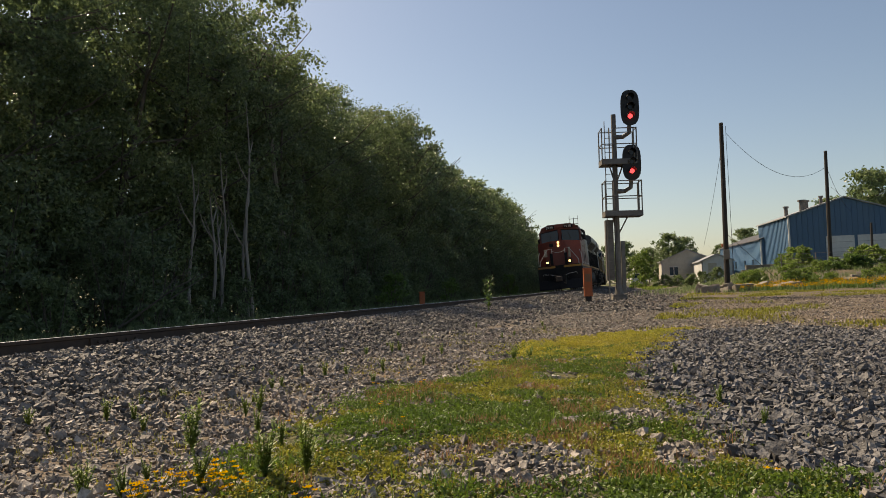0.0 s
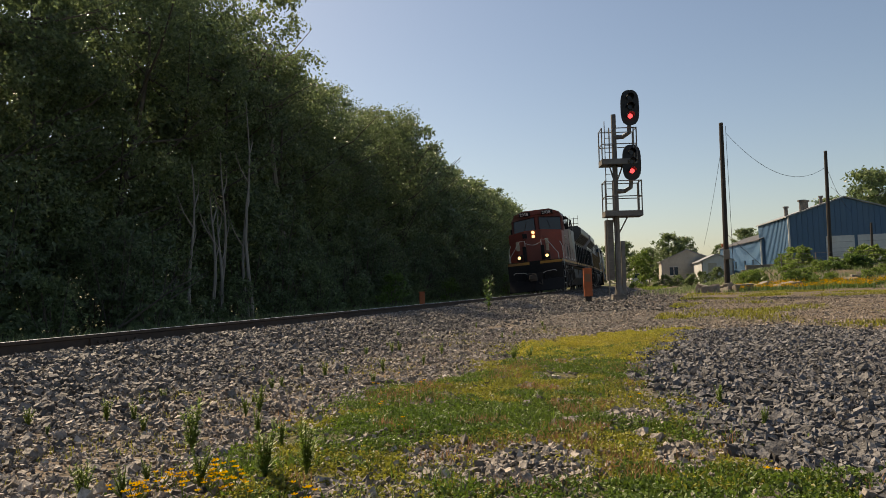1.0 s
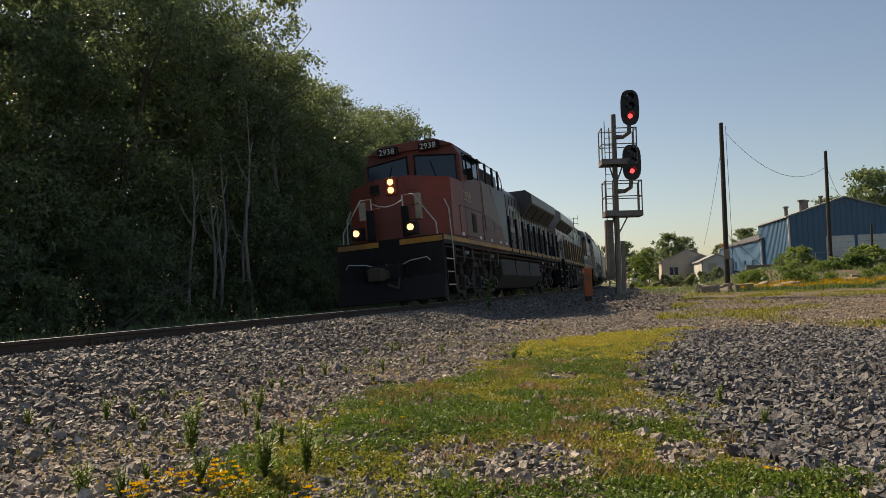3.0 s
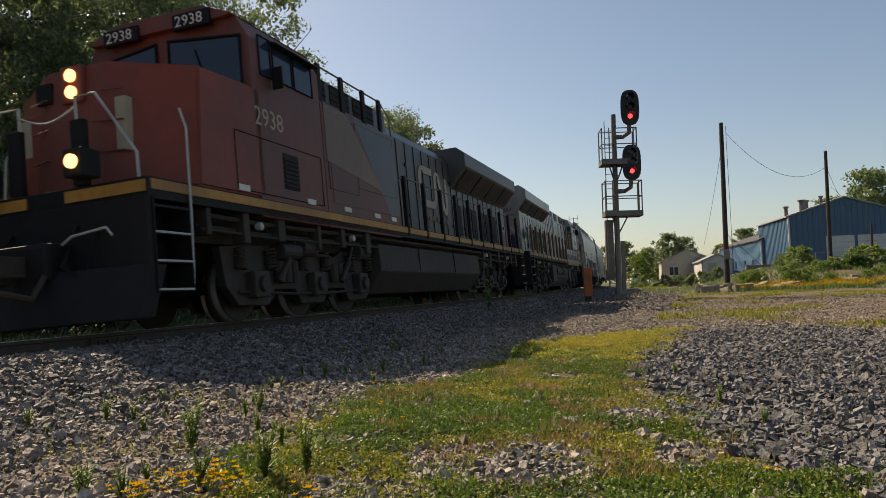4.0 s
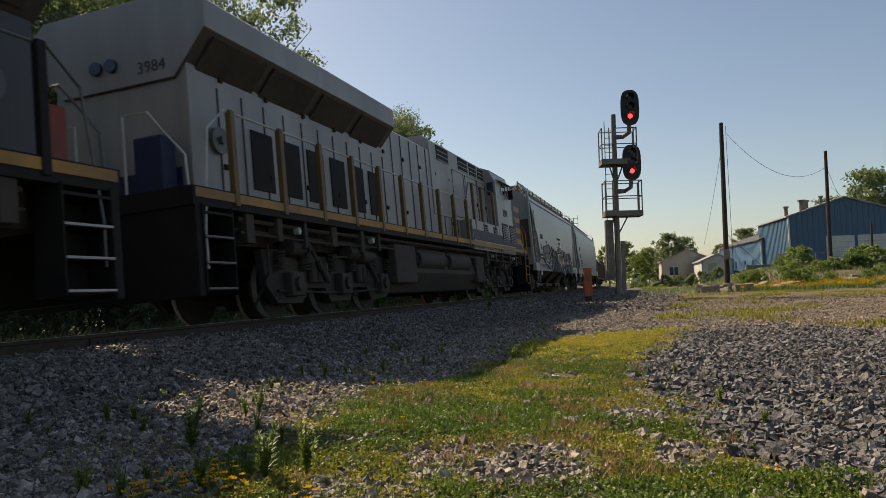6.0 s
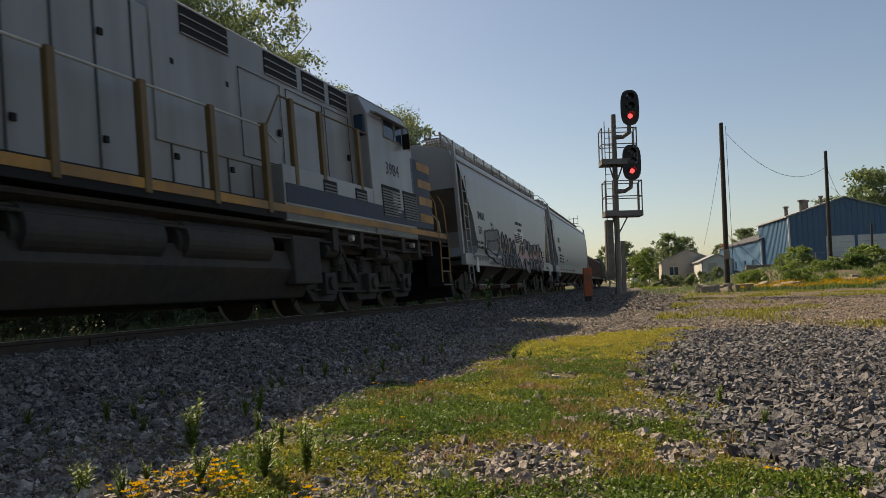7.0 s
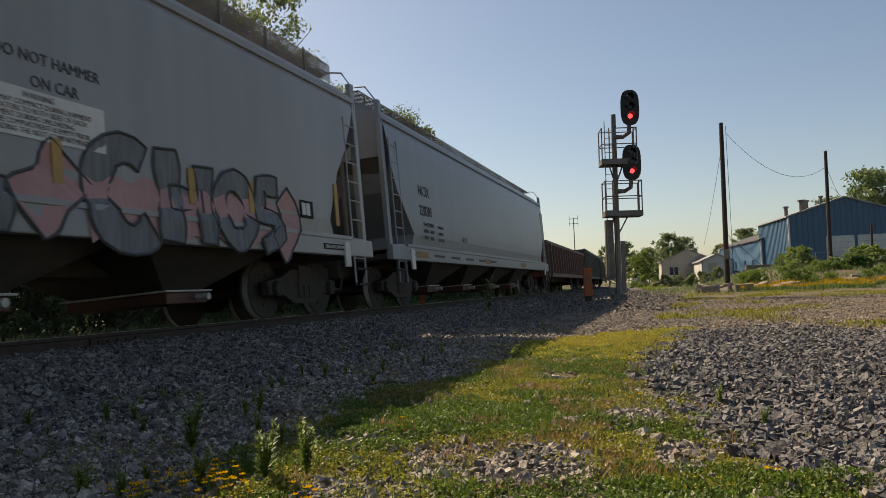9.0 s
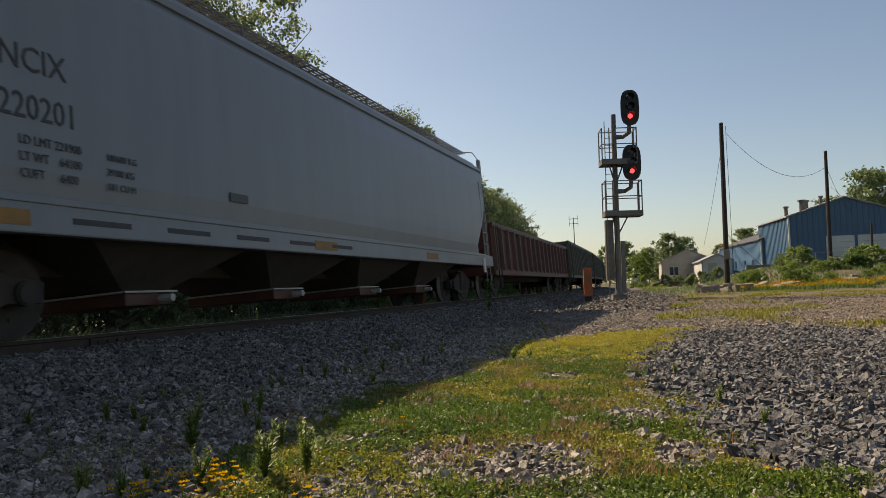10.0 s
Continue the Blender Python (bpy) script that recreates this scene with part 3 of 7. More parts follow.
    part("brake_grid_housing", prism([(-1.15, 3.9), (-1.15, 4.45), (-0.95, 4.6), (0.95, 4.6), (1.15, 4.45), (1.15, 3.9)], Y(4.97), Y(8.9 if front_first else 10.9), "y", 0.015), P["hood"], loco)
    for sx in (-1, 1):
        a, b = sorted((sx * 1.14, sx * 1.165))
        for u0, u1 in ((5.15, 5.9), (6.1, 6.95), (7.15, 8.2), (9.2, 10.3)) if not front_first else ((5.15, 5.9), (6.1, 6.95), (7.15, 8.2)):
            g = part("grille", box(a, b, Y(u0), Y(u1), 4.02, 4.4, 0.005), BLACKP, loco, "dark brake grille")
            part("grille_frame", join(*[box(sx * 1.17 - 0.01, sx * 1.17 + 0.01, Y(u0), Y(u1), z, z + 0.02) for z in (4.0, 4.13, 4.26, 4.4)]), P["trim"], g)
        if front_first:
            rail = [(sx * 1.45, Y(4.98), 4.45), (sx * 1.45, Y(7.9), 4.45), (sx * 1.45, Y(8.4), 4.2), (sx * 1.45, Y(8.5), 3.2)]
            part("roof_handrail", tube(rail, 0.018), P["rail"], loco)
            for u in (5.05, 6.0, 7.0, 7.85):
                part("handrail_post", box(min(sx * 1.42, sx * 1.48), max(sx * 1.42, sx * 1.48), Y(u) - 0.07, Y(u) + 0.07, 3.72, 4.48, 0.01), BLACKP, loco)
            for u0, u1, z0, z1 in ((5.1, 6.3, 2.2, 3.6), (6.35, 8.3, 2.35, 3.65), (2.2, 4.8, 1.85, 2.7)):
                e = 1.505
                seam = tube([(sx * e, Y(u0), z0), (sx * e, Y(u1), z0), (sx * e, Y(u1), z1), (sx * e, Y(u0), z1), (sx * e, Y(u0), z0)], 0.008, 4)
                part("door_seam", seam, BLACKP, loco)
        else:
            rail = [(sx * 1.46, Y(9.0), 2.95), (sx * 1.46, Y(8.75), 3.0), (sx * 1.46, Y(8.35), 3.55), (sx * 1.46, Y(4.6), 3.57)]
            part("raised_handrail", tube(rail, 0.018), DULLYEL, loco)
            for u in (8.0, 7.0, 5.45):
                part("handrail_post", box(min(sx * 1.43, sx * 1.51), max(sx * 1.43, sx * 1.51), Y(u) - 0.06, Y(u) + 0.06, 2.1, 3.57, 0.012), P["post"], loco)
            for u0, u1 in ((5.2, 6.2), (6.3, 7.6), (7.8, 9.0)):
                e = 1.175
                seam = tube([(sx * e, Y(u0), 2.5), (sx * e, Y(u1), 2.5), (sx * e, Y(u1), 3.9), (sx * e, Y(u0), 3.9), (sx * e, Y(u0), 2.5)], 0.009, 4)
                part("door_seam", seam, BLACKP, loco)
                part("door_latch", box(min(sx * 1.17, sx * 1.2), max(sx * 1.17, sx * 1.2), Y(u0) + 0.06, Y(u0) + 0.14, 3.0, 3.12, 0.008), BLACKP, loco)
            part("rear_cab_window", box(sx * 1.32 - 0.11, sx * 1.32 + 0.11, Y(4.95), Y(4.975), 3.55, 4.0, 0.03), GLASS, loco, "rounded window in the cab's rear wall")
        for u in (2.2, 4.2, 5.6, 7.0, 7.9) if front_first else ():
            part("notice_plate", box(min(sx * 1.5, sx * 1.517), max(sx * 1.5, sx * 1.517), Y(u), Y(u + 0.28), 1.83, 1.92), WHITE, loco, "small white notice plate")
    # hood
    HW = 0.95 if front_first else 1.13
    part("hood", prism([(-HW, 1.78), (-HW, 4.15), (-0.75, 4.42), (0.75, 4.42), (HW, 4.15), (HW, 1.78)], Y(8.45), Y(21.2), "y", 0.02), P["hood"], loco, P["hood_label"])
    for sx in (-1, 1):
        seams, latches, k = [], [], 0
        u = 8.75
        while u < 21:
            seams.append(box(sx * (HW + 0.005) - 0.012, sx * (HW + 0.005) + 0.012, Y(u) - 0.012, Y(u) + 0.012, 1.85, 4.12 if u < 14.2 else 3.4))
            if k % 2:
                latches.append(box(sx * (HW + 0.015) - 0.02, sx * (HW + 0.015) + 0.02, Y(u) - 0.12, Y(u) - 0.05, 2.2, 2.28))
                latches.append(box(sx * (HW + 0.015) - 0.02, sx * (HW + 0.015) + 0.02, Y(u) - 0.12, Y(u) - 0.05, 3.5, 3.58))
            u += 0.62
            k += 1
        part("door_seam", join(*seams), P["seam"], loco)
        for piece in latches:
            part("latch", piece, BLACKP, loco)
        for u in (14.6, 15.5, 16.4, 17.3, 18.2, 19.1):
            v = part("hood_louvre", box(min(sx * HW, sx * (HW + 0.02)), max(sx * HW, sx * (HW + 0.02)), Y(u), Y(u + 0.62), 2.0, 2.95, 0.006), BLACKP, loco)
        wheel = part("hand_brake", join(drum(sx * (HW + 0.05), Y(20.6), 2.6, 0.2, 0.02, "x", 16), drum(sx * (HW + 0.07), Y(20.6), 2.6, 0.06, 0.05, "x", 10)), GALVRAIL, loco, "grey hand brake wheel")
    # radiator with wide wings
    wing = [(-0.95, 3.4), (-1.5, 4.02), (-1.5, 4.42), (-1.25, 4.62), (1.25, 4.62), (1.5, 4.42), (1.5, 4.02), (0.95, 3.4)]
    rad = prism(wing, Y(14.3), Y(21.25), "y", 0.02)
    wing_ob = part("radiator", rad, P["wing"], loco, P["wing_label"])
    # faces turned downward get the darker GREYBLACK instead of the wing colour
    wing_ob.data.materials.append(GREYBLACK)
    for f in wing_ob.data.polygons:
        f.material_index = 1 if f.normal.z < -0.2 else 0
    for sx in (-1, 1):
        for u0 in (14.6, 16.3, 18.0, 19.6):
            pts = [(sx * 1.03, Y(u0), 3.47), (sx * 1.03, Y(u0 + 1.4), 3.47), (sx * 1.46, Y(u0 + 1.4), 3.955), (sx * 1.46, Y(u0), 3.955)]
            off = Vector((sx * 0.02, 0, -0.014))
            bm = solid([Vector(p) for p in pts] + [Vector(p) + off for p in pts], [(0, 1, 2, 3), (4, 5, 6, 7), (0, 1, 5, 4), (1, 2, 6, 5), (2, 3, 7, 6), (3, 0, 4, 7)])
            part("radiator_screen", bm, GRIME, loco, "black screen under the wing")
    part("exhaust_stack", box(-0.5, 0.5, Y(12.2), Y(13.1), 4.4, 4.6, 0.03), P["roof"], loco)
    part("horn", join(*[drum(d, Y(9.6), 4.66, 0.06, 0.2, "y", 10) for d in (-0.2, 0, 0.2)], box(-0.3, 0.3, Y(9.5), Y(9.7), 4.4, 4.62)), BLACKP, loco)
    # side railings
    for sx in (-1, 1):
        part("handrail", tube([(sx * 1.46, Y(8.5), 2.75), (sx * 1.46, Y(8.9), 2.93), (sx * 1.46, Y(20.9), 2.93), (sx * 1.46, Y(21.3), 2.6), (sx * 1.48, Y(21.5), 1.2), (sx * 1.48, Y(21.5), 0.7)], 0.018), P["rail"], loco)
        for i in range(10):
            u = 8.9 + i * 1.32
            part("stanchion", box(min(sx * 1.44, sx * 1.53), max(sx * 1.44, sx * 1.53), Y(u) - 0.055, Y(u) + 0.055, 1.58, 2.95, 0.012), P["post"], loco)
        for u in (1.08,) if front_first else (0.42, 1.08):
            part("grab_rail", tube([(sx * 1.5, Y(u), 0.5), (sx * 1.53, Y(u), 1.4), (sx * 1.5, Y(u + 0.05), 2.5), (sx * 1.38, Y(u + 0.1), 2.78)], 0.017), RAILING if front_first else YELLOW, loco)
        # front and rear end railings
        fr = [(sx * 0.45, Y(0.45), 1.85), (sx * 0.45, Y(0.42), 2.92), (sx * 0.75, Y(0.42), 2.92), (sx * 1.32, Y(0.42), 2.1), (sx * 1.36, Y(0.4), 1.4), (sx * 1.05, Y(0.36), 1.2)]
        part("front_handrail", tube(fr, 0.02), RAILING, loco, "pale bent handrail")
        part("cut_lever", tube([(sx * 0.35, Y(0.15), 1.05), (sx * 0.6, Y(0.1), 1.15), (sx * 1.1, Y(0.1), 1.2), (sx * 1.18, Y(0.1), 1.1)], 0.016), RAILING, loco)
        rr = [(sx * 0.4, Y(21.65), 1.8), (sx * 0.4, Y(21.65), 2.85), (sx * 0.8, Y(21.65), 2.85), (sx * 1.35, Y(21.65), 2.2), (sx * 1.4, Y(21.65), 1.2)]
        part("rear_handrail", tube(rr, 0.02), P["rail"], loco)
        part("mu_hose", tube([(sx * 0.5, Y(0.28), 1.3), (sx * 0.55, Y(0.0), 0.8), (sx * 0.75, Y(0.1), 0.6), (sx * 0.8, Y(0.28), 1.25)], 0.03), BLACKP, loco)
    chain = [(-0.45 + 0.09 * i, Y(0.42), 2.8 - 0.14 * math.sin(math.pi * i / 10)) for i in range(11)]
    part("safety_chain", tube(chain, 0.012, 5), RAILING, loco)
    # lamps
    part("headlight_case", box(-0.18, 0.18, Y(0.84), Y(0.95), 3.02, 3.52, 0.03), P["nose"], loco)
    for z in (3.16, 3.38):
        part("headlight", drum(0, Y(0.83), z, 0.085, 0.02, "y", 18), HEADLAMP if front_first else GLASS, loco, "lit round headlight" if front_first else "unlit headlight")
    for sx in (-1, 1):
        part("ditch_light_case", box(sx * 0.76 - 0.14, sx * 0.76 + 0.14, Y(0.0), Y(0.3), 1.82, 2.16, 0.03), BLACKP, loco)
        part("ditch_light", drum(sx * 0.76, Y(-0.01), 2.0, 0.085, 0.02, "y", 18), HEADLAMP if front_first else GLASS, loco, "lit ditch light" if front_first else "unlit ditch light")
        part("front_stripe", box(min(sx * 0.3, sx * 1.48), max(sx * 0.3, sx * 1.48), Y(0.325), Y(0.345), 1.6, 1.74), YELLOW, loco)
    for dx in (-0.13, 0.13):
        part("rear_headlight", drum(dx + (0.35 if front_first else 0.2), Y(21.27), 3.75, 0.1, 0.03, "y", 16), GLASS, loco, "unlit twin headlight")
    part("sand_box", box(min(near * 0.5, near * 0.95), max(near * 0.5, near * 0.95), Y(21.3), Y(21.6), 1.78, 2.55, 0.03), P["nose"], loco, "painted box on the rear platform")
    # fuel tank
    if front_first:
        tank = prism([(-1.42, 1.32), (-1.45, 0.75), (-1.1, 0.3), (1.1, 0.3), (1.45, 0.75), (1.42, 1.32)], Y(7.25), Y(15.0), "y", 0.04)
        part("fuel_tank", tank, GRIME, loco, "dark grey fuel tank")
        for sx in (-1, 1):
            part("tank_strap", join(*[box(min(sx * 1.42, sx * 1.46), max(sx * 1.42, sx * 1.46), Y(u), Y(u + 0.05), 0.78, 1.3) for u in (9.6, 12.4)]), UNDER, loco)
    else:
        tank = prism([(-1.3, 1.05), (-1.38, 0.75), (-1.1, 0.3), (1.1, 0.3), (1.38, 0.75), (1.3, 1.05)], Y(7.4), Y(14.8), "y", 0.04)
        part("fuel_tank", tank, UNDER, loco, "black fuel tank")
        for sx in (-1, 1):
            for u in (8.6, 11.0):
                part("air_reservoir", drum(sx * 1.17, Y(u + 1.2), 1.08, 0.29, 1.08, "y", 28, 0.09), GRIME, loco, "horizontal air reservoir cylinder")
            part("tank_end", box(min(sx * 1.25, sx * 1.44), max(sx * 1.25, sx * 1.44), Y(13.5), Y(14.8), 0.5, 1.36, 0.04), UNDER, loco)
            part("tank_end", box(min(sx * 1.25, sx * 1.44), max(sx * 1.25, sx * 1.44), Y(7.3), Y(8.2), 0.5, 1.3, 0.04), UNDER, loco)
    for sx in (-1, 1):
        for x, z, r in ((1.36, 1.44, 0.035), (1.28, 1.3, 0.028), (1.4, 1.24, 0.02)):
            part("air_pipe", tube([(sx * x, Y(1.3 + 6 * r), z), (sx * x, Y(3.0), z - 0.03), (sx * x, Y(6.8), z), (sx * x, Y(15.4), z), (sx * x, Y(18.0), z - 0.03), (sx * x, Y(20.6), z)], r, 6), UNDER, loco)
        for i, u in enumerate((1.5, 2.35, 3.3, 4.6, 5.5, 6.6, 15.6, 16.4, 17.6, 18.7, 19.5, 20.3)):
            d = 0.1 + 0.05 * (i % 3)
            part("hanger", box(min(sx * 1.24, sx * 1.45), max(sx * 1.24, sx * 1.45), Y(u), Y(u + d), 1.16 - 0.07 * (i % 2), 1.54, 0.015), GRIME if i % 2 else UNDER, loco)
        for u in (2.8, 6.0, 16.0, 19.0):
            part("frame_lamp", drum(sx * 1.42, Y(u), 1.36, 0.06, 0.05, "x", 10, 0.01), RAILING, loco)
    six_wheel_truck(loco, Y(4.85), sense)
    six_wheel_truck(loco, Y(17.0), sense)
    # markings on the side that is seen
    if front_first:
        lettering("road_number", "2938", 0.42, TAN, loco, on_side(1.503, Y(2.75), 2.9), "faded cab number")
        # cream wedge and black-red division of the side
        wedge = prism([(Y(5.2), 3.73), (Y(6.6), 3.73), (Y(8.4), 1.95), (Y(5.2), 1.95)], 1.5, 1.508, "x")
        part("red_field", wedge, CABRED, loco, "faded red field of the livery")
        dark = prism([(Y(6.3), 3.74), (Y(8.44), 3.74), (Y(8.44), 1.95), (Y(7.85), 1.95)], 1.5, 1.51, "x")
        part("dark_field", dark, GREYBLACK, loco, "faded black field of the livery")
        pale = prism([(Y(5.05), 3.74), (Y(6.0), 3.74), (Y(7.55), 2.42), (Y(5.05), 2.7)], 1.5, 1.512, "x")
        part("pale_field", pale, DIRTYTAN, loco, "brown-stained cream wedge of the livery")
        # broad worn emblem: an open ring and a zigzag band
        def band(pts, w):
            k = len(pts)
            out = []
            for sgn in (1, -1):
                for q in range(k):
                    p0, p1 = pts[max(q - 1, 0)], pts[min(q + 1, k - 1)]
                    d = math.hypot(p1[0] - p0[0], p1[1] - p0[1])
                    out.append((pts[q][0] - sgn * (p1[1] - p0[1]) / d * w, pts[q][1] + sgn * (p1[0] - p0[0]) / d * w))
            vs = [(x, Y(a), z) for x in (0.955, 0.972) for a, z in out]
            fs = []
            for q in range(k - 1):
                fs += [(q, q + 1, k + q + 1, k + q), (2 * k + q, 2 * k + q + 1, 3 * k + q + 1, 3 * k + q), (q, q + 1, 2 * k + q + 1, 2 * k + q), (k + q, k + q + 1, 3 * k + q + 1, 3 * k + q)]
            return solid(vs, fs)

        def turn(cy, cz, r, a0, a1):
            return [(cy + r * math.cos(radians(a0 + (a1 - a0) * q / 6)), cz + r * math.sin(radians(a0 + (a1 - a0) * q / 6))) for q in range(7)]
        worm = [(12.55, 3.62)] + turn(11.8, 3.36, 0.26, 90, 180) + turn(11.8, 2.96, 0.26, 180, 270) + [(12.5, 2.7)] + turn(12.55, 2.95, 0.25, 270, 360)[1:]
        worm += turn(12.98, 3.42, 0.18, 180, 30) + [(13.4, 2.85)] + turn(13.62, 2.76, 0.16, 190, 360) + [(13.78, 3.6)]
        part("emblem", band(worm, 0.1), TAN, loco, "worn cream emblem on the hood")
        for i, wb in enumerate((0.26, 0.26, 0.26, 0.06, 0.2, 0.2, 0.06, 0.2, 0.18)):
            y0 = 11.75 + (0, 0.3, 0.6, 0.9, 1.02, 1.26, 1.5, 1.62, 1.86)[i]
            part("small_lettering", box(0.956, 0.972, Y(y0), Y(y0 + wb), 2.26, 2.4), DIRTYTAN, loco)
        em = [box(-1.05 + 0.0, -0.85, Y(0.975), Y(1.0), 2.45, 2.95), box(0.62, 0.78, Y(0.9), Y(1.03), 2.3, 3.0)]
        for piece in em:
            part("nose_emblem", piece, TAN, loco, "worn cream emblem on the nose")
        part("nose_emblem", box(-0.62, -0.36, Y(0.86), Y(0.93), 3.08, 3.36, 0.01), BLACKP, loco, "small dark round emblem on the nose")
    else:
        lettering("road_number", "3984", 0.38, LETTER, loco, Matrix.Translation((-1.504, Y(4.2), 2.85)) @ Matrix(((0, 0, -1, 0), (-1, 0, 0, 0), (0, 1, 0, 0), (0, 0, 0, 1))), "dark cab number")
        lettering("road_number", "3984", 0.24, LETTER, loco, Matrix.Translation((-0.36, Y(21.257), 3.55)) @ Matrix.Rotation(math.pi, 4, "Z") @ Matrix.Rotation(math.pi / 2, 4, "X"), "dark number on the hood end")
        for sx in (-1, 1):
            part("blue_band", box(min(sx * 1.5, sx * 1.508), max(sx * 1.5, sx * 1.508), Y(1.97), Y(8.4), 1.8, 2.12), BLUEP, loco, "blue band above the frame")
            for u0, u1, z0, z1 in ((2.5, 3.32, 1.93, 2.58), (3.7, 4.5, 1.93, 2.58), (5.3, 5.8, 2.12, 2.34), (6.6, 7.1, 2.12, 2.34)):
                vt = part("louvred_vent", box(min(sx * 1.5, sx * 1.512), max(sx * 1.5, sx * 1.512), Y(u0), Y(u1), z0, z1), BLACKP, loco, "louvred vent")
                nn = int((z1 - z0) / 0.06)
                part("slat", join(*[box(sx * 1.516 - 0.008, sx * 1.516 + 0.008, Y(u0), Y(u1), z0 + 0.06 * i, z0 + 0.06 * i + 0.03) for i in range(nn)]), GALVRAIL, vt)
            # blue nose flank with yellow bars
            for i in range(4):
                z0 = 1.95 + 0.42 * i
                bm = box(min(sx * 1.502, sx * 1.508), max(sx * 1.502, sx * 1.508), Y(1.37), Y(2.28), z0, z0 + 0.2)
                part("yellow_bar", bm, YELLOW, loco, "yellow bar on the blue nose")
        part("blue_end_band", box(-1.0, 1.0, Y(21.255), Y(21.265), 1.8, 2.15), BLUEP, loco)
    return loco


PAINT_A = dict(frame=BLACKP, nose=ORANGE, nose_label="red-orange nose", cab=CABRED, cab_label="grimy red cab", roof=CABRED, trim=BLACKP, cabinet=CABRED,
               cabinet_label="faded red and black cabinet side", hood=GREYBLACK, hood_label="faded black engine hood with doors", seam=BLACKP, wing=GREYBLACK,
               wing_label="dark overhanging radiator", rail=GALVRAIL, post=BLACKP)
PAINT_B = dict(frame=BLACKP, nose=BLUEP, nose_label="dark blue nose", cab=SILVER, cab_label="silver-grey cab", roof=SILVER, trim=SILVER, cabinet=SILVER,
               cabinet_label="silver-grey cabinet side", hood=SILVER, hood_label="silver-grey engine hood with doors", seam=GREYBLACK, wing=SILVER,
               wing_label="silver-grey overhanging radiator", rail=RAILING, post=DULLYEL)


